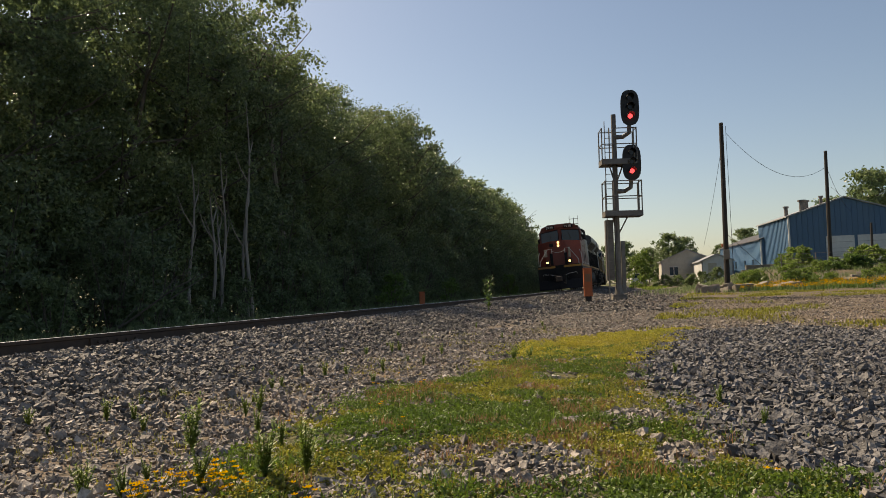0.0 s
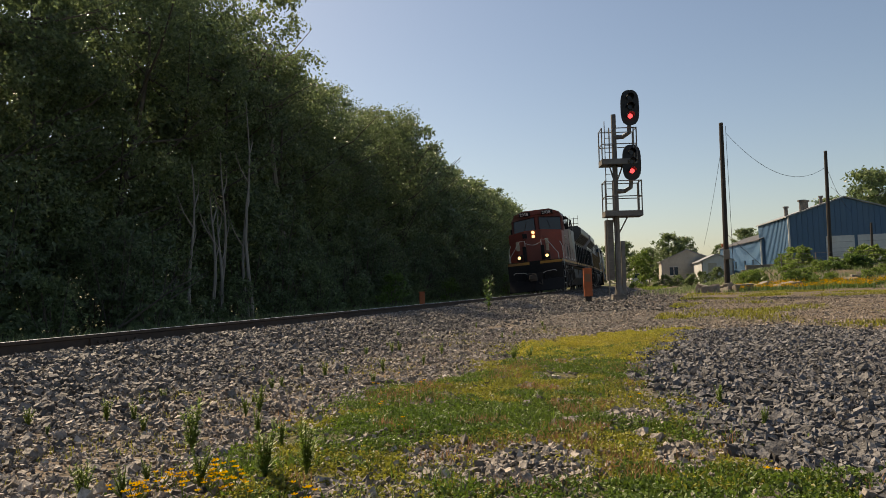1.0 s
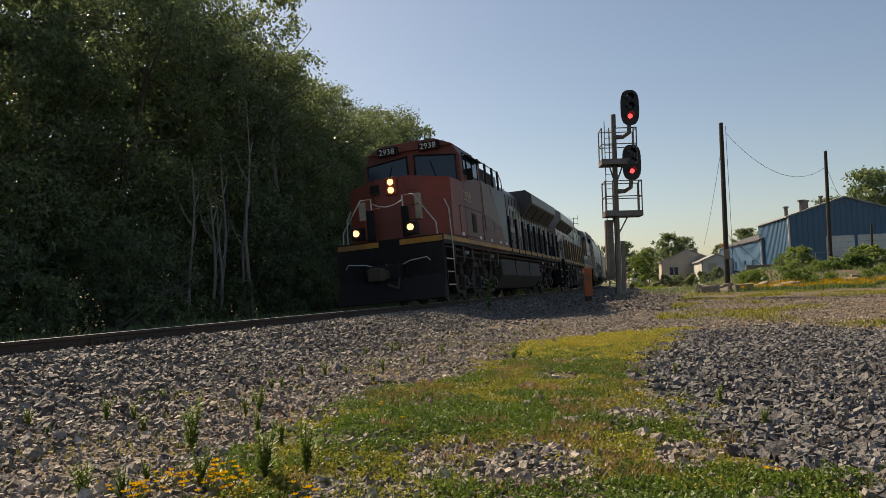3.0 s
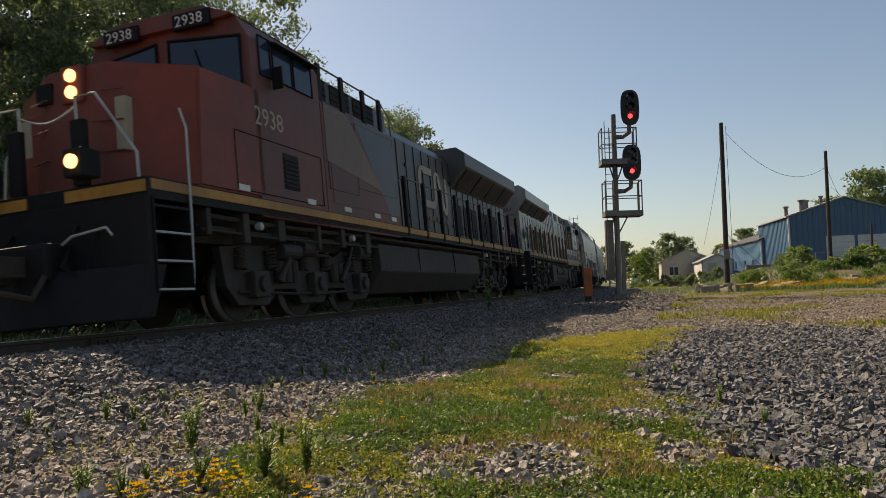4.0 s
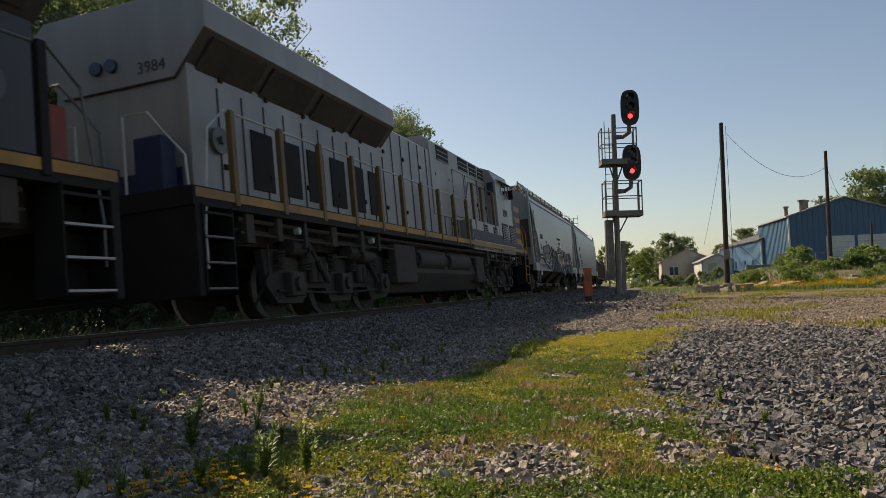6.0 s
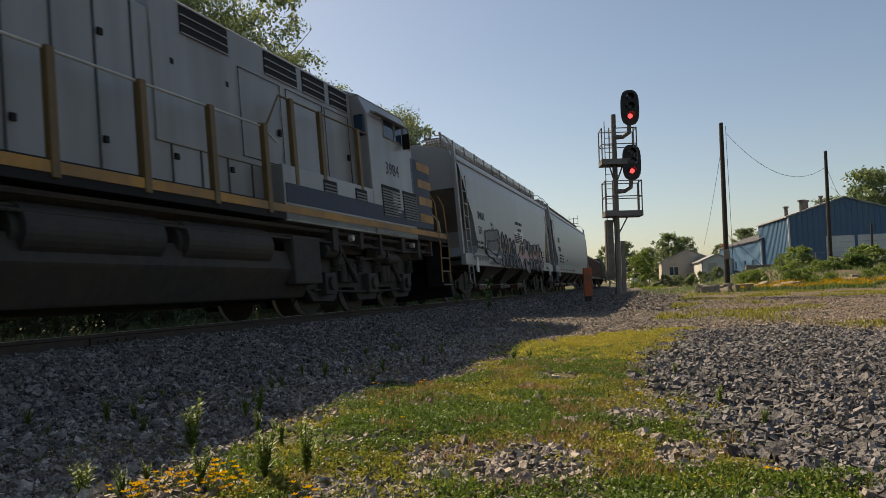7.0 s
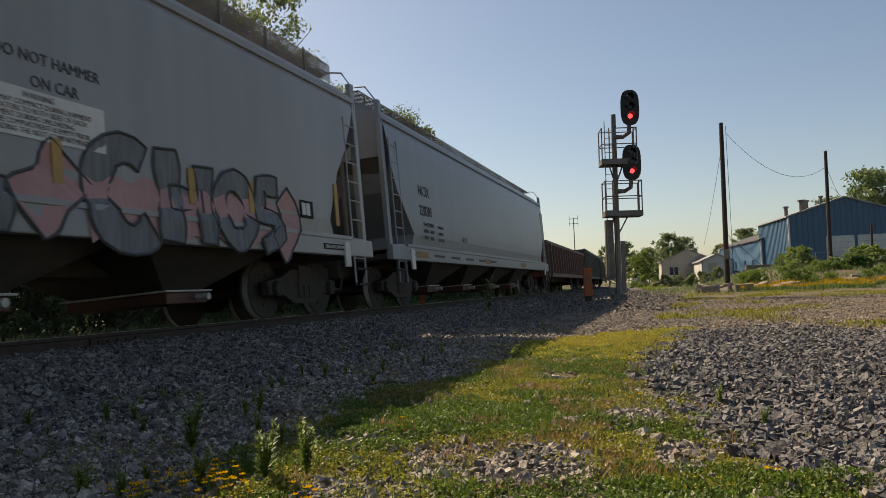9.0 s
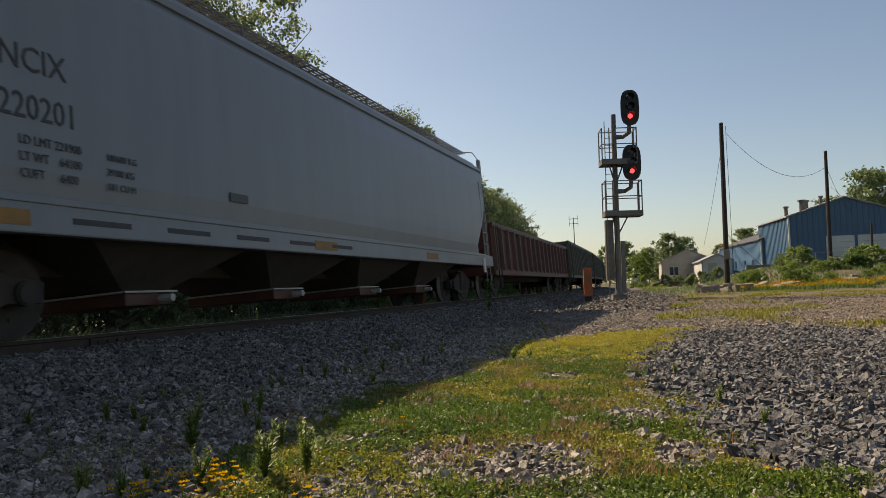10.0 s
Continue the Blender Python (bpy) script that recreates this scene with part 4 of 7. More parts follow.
def covered_hopper(label, length, paint, bays, walk_grid, cut):
    car = thing("covered_hopper_car", label, "rail car", "freight cars of the train")
    H = length / 2
    # body: section points with the set-back of each height at the ends
    sec = [(x, z, w) for (x, z), w in zip(((1.56, 1.32), (1.595, 1.6), (1.605, 1.85), (1.61, 2.2), (1.61, 2.5), (1.61, 2.9), (1.6, 3.5), (1.57, 3.85)), cut)]
    sec += [ (1.5, 4.05, 0.25), (1.42, 4.12, 0.25), (1.35, 4.3, 0.25), (0.9, 4.5, 0.25), (0.4, 4.58, 0.25)]
    ring = sec + [(-a, z, w) for a, z, w in reversed(sec)]
    k = len(ring)
    rows = []
    for f in (0.0, 0.12, 0.3, 0.5, 0.7, 0.88, 1.0):
        rows.append([(a, (-H + w) * (1 - f) + (H - w) * f, z) for a, z, w in ring])
    verts = [v for r in rows for v in r]
    faces = [(i * k + j, i * k + (j + 1) % k, (i + 1) * k + (j + 1) % k, (i + 1) * k + j) for i in range(len(rows) - 1) for j in range(k)]
    faces += [tuple(range(k)), tuple(range((len(rows) - 1) * k, len(rows) * k))]
    body = part("body", solid(verts, faces), paint, car, "smooth painted steel hopper body")
    # side sills, end platforms, corner posts
    for sx in (-1, 1):
        part("side_sill", join(box(min(sx * 1.5, sx * 1.63), max(sx * 1.5, sx * 1.63), -H, H, 0.98, 1.3, 0.02), box(min(sx * 1.6, sx * 1.65), max(sx * 1.6, sx * 1.65), -H + 0.9, H - 0.9, 1.27, 1.34, 0.01)), paint, car)
        part("eave_rail", box(min(sx * 1.5, sx * 1.56), max(sx * 1.5, sx * 1.56), -H + 0.15, H - 0.15, 4.0, 4.1, 0.01), paint, car)
    part("centre_sill", box(-0.35, 0.35, -H, H, 0.7, 1.1, 0.02), UNDER, car)
    for e in (-1, 1):
        y0, y1 = sorted((e * (H - 0.1), e * (H - 1.9)))
        part("end_platform", box(-1.5, 1.5, y0, y1, 1.0, 1.12, 0.01), UNDER, car)
        part("end_sheet", prism([(-1.45, 3.2), (-1.5, 4.05), (-0.9, 4.48), (0.9, 4.48), (1.5, 4.05), (1.45, 3.2)], e * (H - 0.24), e * (H - 0.16), "y"), paint, car, "grimy grey end sheet")
        slope = solid([(-1.45, e * (H - 0.2), 3.25), (1.45, e * (H - 0.2), 3.25), (1.45, e * (H - 2.3), 1.2), (-1.45, e * (H - 2.3), 1.2),
                       (-1.45, e * (H - 0.25), 3.2), (1.45, e * (H - 0.25), 3.2), (1.45, e * (H - 2.4), 1.2), (-1.45, e * (H - 2.4), 1.2)],
                      [(0, 1, 2, 3), (4, 5, 6, 7), (0, 1, 5, 4), (1, 2, 6, 5), (2, 3, 7, 6), (3, 0, 4, 7)])
        part("slope_sheet", slope, HOPEND, car)
        part("end_brace", join(*[tube([(sx * 0.55, e * (H - 0.15), 1.1), (sx * 0.55, e * (H - 0.2), 3.3)], 0.05) for sx in (-1, 1)]), HOPEND, car)
        part("brake_gear", join(drum(-0.5, e * (H - 0.5), 1.45, 0.2, 0.35, "y", 14, 0.03), box(0.2, 0.6, min(e * (H - 0.3), e * (H - 0.7)), max(e * (H - 0.3), e * (H - 0.7)), 1.15, 1.6, 0.03)), UNDER, car)
        coupler(car, e * (H - 0.2), e)
        for sx in (-1, 1):
            yb = e * (H - 0.08)
            part("corner_post", box(sx * 1.5 - 0.05, sx * 1.5 + 0.05, min(yb, yb - e * 0.16), max(yb, yb - e * 0.16), 1.0, 4.4, 0.01), paint, car)
            rungs = [tube([(sx * 1.6, e * (H - 0.35), 0.95 + 0.36 * i), (sx * 1.6, e * (H - 0.8), 0.95 + 0.36 * i)], 0.016) for i in range(8)]
            rungs += [tube([(sx * 1.6, e * (H - d), 0.5), (sx * 1.6, e * (H - d), 3.6)], 0.02) for d in (0.35, 0.8)]
            part("ladder", join(*rungs), paint, car, "steel side ladder")
            st = [tube([(sx * 1.58, e * (H - d), 1.0), (sx * 1.58, e * (H - d), 0.45)], 0.025, 4) for d in (0.3, 0.75)]
            st += [box(sx * 1.58 - 0.06, sx * 1.58 + 0.06, min(e * (H - 0.3), e * (H - 0.75)), max(e * (H - 0.3), e * (H - 0.75)), z, z + 0.03) for z in (0.45, 0.74)]
            part("stirrup", join(*st), GRIME, car)
            part("jacking_pad", box(min(sx * 1.62, sx * 1.665), max(sx * 1.62, sx * 1.665), min(e * (H - 1.05), e * (H - 1.25)), max(e * (H - 1.05), e * (H - 1.25)), 0.78, 1.22, 0.01), WHITE, car, "pale jacking bracket")
    # bays below
    L0 = -H + 3.0
    step = (length - 6.0) / bays
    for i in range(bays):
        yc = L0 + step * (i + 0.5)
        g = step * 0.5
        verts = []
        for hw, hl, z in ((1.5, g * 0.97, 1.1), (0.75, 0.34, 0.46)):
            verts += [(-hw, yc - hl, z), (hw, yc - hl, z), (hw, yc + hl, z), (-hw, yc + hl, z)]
        part("hopper_bay", solid(verts, [(0, 1, 2, 3), (4, 5, 6, 7), (0, 1, 5, 4), (1, 2, 6, 5), (2, 3, 7, 6), (3, 0, 4, 7)]), BAYP, car, "dark brown tapered hopper bay")
        gate = part("outlet_gate", box(-0.85, 0.85, yc - 0.42, yc + 0.42, 0.3, 0.46, 0.02), OXIDE, car, "rusty outlet gate")
        part("gate_rim", box(-0.9, 0.9, yc - 0.48, yc + 0.48, 0.46, 0.485), RAILING, gate)
        for sx in (-1, 1):
            part("gate_crank", drum(sx * 0.95, yc + 0.2, 0.38, 0.05, 0.1, "x", 8), RAILING, gate)
    # roof
    part("hatch_trough", join(box(-0.42, 0.42, -H + 0.5, H - 0.5, 4.5, 4.66, 0.03), *[box(-0.45, 0.45, y, y + 0.08, 4.5, 4.7, 0.01) for y in np.arange(-H + 1, H - 1, 1.5)]), paint, car)
    for sx in (-1, 1):
        x0, x1 = sorted((sx * 0.62, sx * 1.1))
        grid = []
        grid += [box(x, x + 0.02, -H + 0.15, H - 0.15, 4.66, 4.69) for x in np.linspace(x0, x1 - 0.02, 7)]
        grid += [box(x0, x1, y, y + 0.025, 4.655, 4.685) for y in np.arange(-H + 0.15, H - 0.15, 0.3)]
        grid += [box(x, x + 0.04, y, y + 0.04, 4.35, 4.66) for x in (x0, x1 - 0.04) for y in np.arange(-H + 0.5, H - 0.3, 1.6)]
        part("running_board", join(*grid), HOPEND, car, "steel mesh roof walkway")
        if walk_grid:
            bars = [box(sx * 1.12 - 0.008, sx * 1.12 + 0.008, -H + 0.2, H - 0.2, 4.5 + 0.034 * i, 4.514 + 0.034 * i) for i in range(11)]
            bars += [box(sx * 1.12 - 0.02, sx * 1.12 + 0.02, y, y + 0.05, 4.4, 4.88) for y in np.arange(-H + 0.3, H - 0.2, 1.27)]
            part("walkway_mesh", join(*bars), HOPEND, car, "steel mesh along the roof walkway")
    for e in (-1, 1):
        part("roof_grab", tube([(1.05, e * (H - 0.1), 4.74), (1.3, e * (H - 0.05), 4.7), (1.52, e * (H - 0.1), 4.35), (1.55, e * (H - 0.15), 3.9)], 0.018), paint, car)
    freight_truck(car, -H + 1.75)
    freight_truck(car, H - 1.75)
    return car


def gondola(label, length, top, paint):
    car = thing("gondola_car", label, "rail car", "freight cars of the train")
    H = length / 2
    for sx in (-1, 1):
        part("side", box(min(sx * 1.42, sx * 1.48), max(sx * 1.42, sx * 1.48), -H, H, 0.85, top, 0.01), paint, car, "steel side sheet")
        part("top_chord", box(sx * 1.48 - 0.08, sx * 1.48 + 0.08, -H, H, top - 0.14, top + 0.03, 0.02), paint, car)
        part("side_sill", box(sx * 1.47 - 0.06, sx * 1.47 + 0.06, -H, H, 0.72, 0.95, 0.02), paint, car)
        n = int(length / 1.05)
        for i in range(n + 1):
            y = -H + 0.1 + (length - 0.2) * i / n
            rib = prism([(min(sx * 1.48, sx * 1.6), y - 0.09), (max(sx * 1.48, sx * 1.6), y - 0.06), (max(sx * 1.48, sx * 1.6), y + 0.06), (min(sx * 1.48, sx * 1.6), y + 0.09)], 0.9, top - 0.1, "z")
            part("rib", rib, paint, car)
        for e in (-1, 1):
            part("ladder", join(*[tube([(sx * 1.6, e * (H - 0.2), 0.6 + 0.35 * i), (sx * 1.6, e * (H - 0.62), 0.6 + 0.35 * i)], 0.018) for i in range(6)],
                                *[tube([(sx * 1.6, e * (H - d), 0.45), (sx * 1.6, e * (H - d), top - 0.1)], 0.02) for d in (0.2, 0.62)]), GRIME, car)
    for e in (-1, 1):
        part("end_wall", join(box(-1.45, 1.45, min(e * H, e * (H - 0.08)), max(e * H, e * (H - 0.08)), 0.75, top, 0.01),
                              *[box(-1.4, 1.4, min(e * H, e * (H + 0.07)), max(e * H, e * (H + 0.07)), z, z + 0.12, 0.01) for z in (1.1, 1.6, top - 0.15)]), paint, car)
        coupler(car, e * (H - 0.1), e)
    part("floor", box(-1.42, 1.42, -H + 0.05, H - 0.05, 0.88, 0.96), UNDER, car)
    part("centre_sill", box(-0.35, 0.35, -H + 0.1, H - 0.1, 0.6, 0.9, 0.02), UNDER, car)
    load = bmesh.new()
    bmesh.ops.create_grid(load, x_segments=6, y_segments=40, size=1)
    for v in load.verts:
        v.co = Vector((v.co.x * 1.4, v.co.y * (H - 0.3), top - 0.25 + 0.18 * noise.noise((v.co.x * 2, v.co.y * 9, 3)) - 0.2 * abs(v.co.x)))
    part("load", load, BAYP, car, "dark scrap load")
    freight_truck(car, -H + 1.7)
    freight_truck(car, H - 1.7)
    return car


def stencil(car, x, y, z, text, size, wide=0.9):
    lettering("stencil", text, size, LETTER, car, on_side(x, y, z), "dark stencilled lettering", wide)


def build_train():
    a = locomotive("freight_locomotive", "red-orange and black diesel locomotive with lit headlights", True, PAINT_A)
    ROLLING.append((a, 49.8 + 11.0, False))
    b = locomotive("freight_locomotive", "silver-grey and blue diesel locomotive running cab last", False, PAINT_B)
    ROLLING.append((b, 94.5 - 11.0, True))
    h1 = covered_hopper("light grey covered hopper car with painted scrawls along its side", 15.5, HOPPER1, 3, True, (1.45, 1.62, 1.6, 1.45, 1.22, 0.88, 0.5, 0.3))
    ROLLING.append((h1, 95.35 + 7.75, False))
    h2 = covered_hopper("clean blue-grey covered hopper car", 19.5, HOPPER2, 4, False, (1.35, 1.5, 1.4, 1.0, 0.62, 0.42, 0.3, 0.25))
    ROLLING.append((h2, 111.8 + 9.75, False))
    X = 1.616
    stencil(h1, X, -5.91, 2.42, "SMNX", 0.34)
    stencil(h1, X, -5.95, 1.96, "551", 0.34)
    for i, t in enumerate(("LD LMT 219200", "LT WT   66800")):
        stencil(h1, X, -6.3, 1.65 - 0.15 * i, t, 0.13)
    part("plate_frame", tube([(X, -4.28, 2.2), (X, -3.98, 2.2), (X, -3.98, 2.42), (X, -4.28, 2.42), (X, -4.28, 2.2)], 0.006, 4), LETTER, h1)
    stencil(h1, X, -4.26, 2.33, "PLATE", 0.08)
    stencil(h1, X, -4.17, 2.22, "C", 0.09)
    stencil(h1, X, -0.3, 2.66, "DO NOT HAMMER", 0.17)
    stencil(h1, X, 0.1, 2.42, "ON CAR", 0.17)
    sign = part("warning_sign", box(1.612, 1.62, -0.62, 1.02, 1.9, 2.38), WHITE, h1, "white warning sign with red lettering")
    lettering("sign_text", "WARNING", 0.085, OXIDE, sign, on_side(1.621, 0.0, 2.29), wide=0.9)
    for i, t in enumerate(("PRODUCT MAY COMPACT DURING SHIPMENT", "APPLY VIBRATORS TO BOTH SIDES OF EACH", "COMPARTMENT DURING UNLOADING", "ENSURE THE COMPARTMENT IS EMPTY PRIOR", "TO UNLOADING THE NEXT COMPARTMENT")):
        lettering("sign_text", t, 0.078, OXIDE, sign, on_side(1.621, -0.58, 2.21 - 0.068 * i), wide=0.86)
    scrawls(h1)
    lettering("stencil", "SMNX", 0.2, LETTER, h1, on_end(-0.3, -7.64, 4.05), "dark stencilled lettering")
    lettering("stencil", "551", 0.2, LETTER, h1, on_end(-0.15, -7.64, 3.78), "dark stencilled lettering")
    lettering("stencil", "NCIX", 0.22, LETTER, h2, on_end(0.1, -9.64, 4.08), "dark stencilled lettering")
    lettering("stencil", "220201", 0.22, LETTER, h2, on_end(0.1, -9.64, 3.8), "dark stencilled lettering")
    note = part("sill_notice", box(1.63, 1.637, 5.75, 6.75, 1.07, 1.17), BLACKP, h1, "black notice strip on the sill")
    lettering("notice_text", "2 INCH HF COMP SHOES", 0.085, WHITE, note, on_side(1.638, 5.79, 1.09), wide=0.86)
    stencil(h2, X, -7.76, 2.55, "NCIX", 0.36)
    stencil(h2, X, -7.78, 2.08, "220201", 0.36, 0.86)
    for i, (t, u) in enumerate((("LD LMT 221900", "100600 KG"), ("LT WT    64100", "29100 KG"), ("CUFT      6400", "181 CU M"))):
        stencil(h2, X, -7.57, 1.83 - 0.16 * i, t, 0.13, 0.86)
        stencil(h2, X, -6.49, 1.83 - 0.16 * i, u, 0.11)
    part("placard", box(1.612, 1.62, -4.27, -3.85, 1.62, 1.74), GREYBLACK, h2, "small dark placard holder")
    for y in (-8.3, -2.0, 3.5):
        part("sill_patch", box(1.63, 1.636, y, y + 0.8, 1.05, 1.2), YELLOW, h2, "faded yellow patch")
    for i in range(5):
        part("small_lettering", box(1.63, 1.637, -7.0 + 1.4 * i, -6.2 + 1.4 * i, 1.1, 1.16), LETTER, h2)
    g1 = gondola("rust-red ribbed gondola car with a scrap load", 18.6, 2.45, OXIDE)
    ROLLING.append((g1, 131.95 + 9.3, False))
    for i in range(3):
        g = gondola("dark green ribbed gondola car with a scrap load", 18.6, 2.9, GREENP)
        ROLLING.append((g, 151.8 + 9.3 + 19.8 * i, False))


def scrawls(car):
    """Sprayed shapes: fat grey and pink blocks with dark outlines, in no letters."""
    PINK = mat("pink_spray", (0.5, 0.26, 0.24), (0.42, 0.22, 0.21), 5, 0.5, 0, 0)
    GREYS = mat("grey_spray", (0.22, 0.225, 0.23), (0.12, 0.125, 0.13), 5, 0.6, 0, 0, stretch=(1, 3, 0.4))
    DARK = mat("black_spray", (0.06, 0.06, 0.065), (0.1, 0.1, 0.1), 8, 0.6, 0, 0)
    AMBER = mat("amber_spray", (0.5, 0.28, 0.06), (0.4, 0.24, 0.07), 8, 0.5, 0, 0)

    def skin(z, over):
        """How far out the side lies at this height: sill below, body above."""
        if z < 1.36:
            return 1.652 + over
        if z < 1.44:
            return 1.652 + (1.58 - 1.652) * (z - 1.36) / 0.08 + over
        return 1.58 + 0.035 * min(1.0, (z - 1.44) / 0.5) + over

    def dense(pts, gap=0.09):
        out = []
        for (a, b), (c, d) in zip(pts, pts[1:]):
            n = max(1, int(math.hypot(c - a, d - b) / gap))
            out += [(a + (c - a) * i / n, b + (d - b) * i / n) for i in range(n)]
        return out + [pts[-1]]

    def stroke(pts, w, material, over, edge=0.022, name="sprayed_band"):
        """A fat sprayed band along a bent line, lying on the side, with a dark edge."""
        pts = dense(pts)
        left, right = [], []
        for i, (a, b) in enumerate(pts):
            p, q = pts[max(i - 1, 0)], pts[min(i + 1, len(pts) - 1)]
            dx, dy = q[0] - p[0], q[1] - p[1]
            n = math.hypot(dx, dy) or 1.0
            v = w * (1 + 0.14 * math.sin(i * 0.9 + a * 3))
            left.append((a - dy / n * v, b + dx / n * v))
            right.append((a + dy / n * v, b - dx / n * v))
        k = len(pts)
        out = left + right[::-1]
        verts = [(skin(b, over + h), a, b) for h in (-0.004, 0.0) for a, b in out]
        faces = []
        for i in range(k - 1):
            r0, r1 = 2 * k - 1 - i, 2 * k - 2 - i
            faces += [(i, i + 1, r1, r0), (2 * k + i, 2 * k + i + 1, 2 * k + r1, 2 * k + r0)]
        part(name, solid(verts, faces), material, car, "sprayed band of paint")
        if edge:
            loop = [(skin(b, over + 0.001), a, b) for a, b in out]
            part("sprayed_outline", tube(loop + loop[:1], edge, 4), DARK, car)

    def bow(y, z, ry, rz, a0, a1, n=12):
        return [(y + ry * math.cos(radians(a0 + (a1 - a0) * i / n)), z + rz * math.sin(radians(a0 + (a1 - a0) * i / n))) for i in range(n + 1)]
    # a big swept block, then slanting fat strokes
    stroke([(-5.15, 1.45), (-5.05, 1.95), (-4.2, 2.0), (-3.45, 2.08), (-3.35, 1.85)], 0.17, GREYS, 0.002)
    stroke([(-4.9, 1.6), (-4.1, 1.72), (-3.3, 1.72)], 0.2, GREYS, 0.004, 0)
    stroke([(-5.2, 1.42), (-4.6, 1.38), (-4.0, 1.2), (-3.5, 1.32), (-3.15, 1.55)], 0.13, GREYS, 0.006)
    stroke([(-5.3, 2.05), (-5.25, 1.75), (-5.36, 1.5)], 0.05, DARK, 0.004, 0)
    for i in range(4):
        y = -3.05 + 0.6 * i
        stroke([(y - 0.05, 1.02 + 0.04 * (i % 2)), (y + 0.1, 1.5), (y + 0.28, 2.02 - 0.05 * i), (y + 0.44, 1.6), (y + 0.5, 1.04)], 0.18, GREYS, 0.003 + 0.002 * i)
    stroke([(-0.85, 1.62), (-0.75, 1.15), (-0.35, 1.1), (-0.3, 1.4), (-0.65, 1.38)], 0.14, GREYS, 0.011)
    # pink ground, then a fat word-like row
    stroke([(-0.05, 1.15), (0.35, 1.5), (0.55, 1.75)], 0.3, PINK, 0.002)
    stroke([(0.7, 1.3), (1.6, 1.35), (2.6, 1.4), (3.6, 1.4), (4.4, 1.35)], 0.34, PINK, 0.004, 0)
    stroke([(4.3, 1.0), (4.65, 1.25), (4.8, 1.55), (4.55, 1.85)], 0.24, PINK, 0.003)
    stroke(bow(1.3, 1.5, 0.46, 0.52, 55, 315), 0.19, GREYS, 0.008)
    stroke([(1.95, 2.12), (2.0, 1.6), (1.95, 1.0)], 0.2, GREYS, 0.010)
    stroke([(2.0, 1.55), (2.6, 1.55)], 0.14, GREYS, 0.012)
    stroke([(2.65, 2.0), (2.68, 1.5), (2.65, 1.0)], 0.17, GREYS, 0.014)
    stroke(bow(3.3, 1.5, 0.36, 0.42, 0, 350), 0.15, GREYS, 0.016)
    stroke([(4.4, 1.95), (3.95, 1.95), (3.92, 1.5), (4.3, 1.45), (4.35, 1.2), (3.9, 1.02)], 0.14, GREYS, 0.018)
    # a scribbled line of dark strokes along the sill
    for i in range(10):
        y = -7.0 + 0.19 * i
        stroke([(y, 1.12), (y + 0.04, 1.3), (y + 0.1, 1.14), (y + 0.12, 1.27)], 0.011, DARK, 0.003, 0)
    for i in range(7):
        y = -5.0 + 0.55 * i
        stroke([(y, 1.06), (y + 0.2, 1.12), (y + 0.42, 1.05)], 0.03, GREYS, 0.002, 0)
    for y in (-3.3, -1.9, 0.3, 2.35, 3.65, 6.3):
        part("amber_mark", box(1.612, 1.63, y, y + 0.12, 1.5, 2.25 if y > 6 else 1.95), AMBER, car, "vertical amber reflective mark")
    part("data_panel", box(1.6, 1.622, 5.1, 5.5, 1.56, 1.84), BLACKP, car, "small black data panel")
    for i in range(2):
        part("panel_field", box(1.622, 1.626, 5.13 + 0.14 * i, 5.25 + 0.14 * i, 1.6, 1.8), WHITE, car)


def motions():
    times = [i * 0.5 for i in range(21)]
    for ob, s0, turned in ROLLING:
        walk(ob, [(t, rail_pose(s0 - run(t)) @ (pose(0, 0, 0, 0, 0, 180) if turned else Matrix.Identity(4))) for t in times])
    frames = [i / FPS for i in range(0, 301)]
    for ob, at, r, sense in TURNING:
        walk(ob, [(t, pose(*at, math.degrees(sense * run(t) / r))) for t in frames])


# ---------------------------------------------------------------- plants
BARK = mat("grey_bark", (0.13, 0.11, 0.09), (0.08, 0.068, 0.056), 6, 0.9, 0, 0.5, stretch=(1, 1, 0.3))
PALEBARK = mat("pale_dead_bark", (0.3, 0.27, 0.23), (0.2, 0.175, 0.15), 6, 0.9, 0, 0.4, stretch=(1, 1, 0.3))
LEAF = mat("tree_leaf", (0.16, 0.215, 0.092), (0.128, 0.18, 0.077), 1.2, 0.33, 0, 0, c3=(0.2, 0.22, 0.075), rnd=0.4, through_leaf=0.5, spec=0.7)
LEAF_DARK = mat("dark_tree_leaf", (0.13, 0.182, 0.088), (0.106, 0.152, 0.075), 1.2, 0.33, 0, 0, c3=(0.15, 0.185, 0.073), rnd=0.4, through_leaf=0.5, spec=0.7)
# shrub green with the brightness of sunlight put into its base colour
LEAF_SUN = mat("sunlit_green_leaf", (0.19, 0.275, 0.055), (0.14, 0.215, 0.045), 2, 0.5, 0, 0, c3=(0.2, 0.23, 0.06), rnd=0.4, through_leaf=0.5)
VERGE = mat("grey_green_weed", (0.17, 0.235, 0.11), (0.13, 0.19, 0.085), 2, 0.55, 0, 0, c3=(0.2, 0.21, 0.1), rnd=0.4, through_leaf=0.5)
LEAF_BRIGHT = mat("bright_shrub_leaf", (0.11, 0.19, 0.035), (0.08, 0.15, 0.03), 2, 0.5, 0, 0, c3=(0.12, 0.16, 0.04), rnd=0.35, through_leaf=0.4)
BLADE = mat("grass_blade", (0.19, 0.27, 0.04), (0.14, 0.215, 0.034), 3, 0.5, 0, 0, c3=(0.26, 0.27, 0.045), rnd=0.45, through_leaf=0.45)
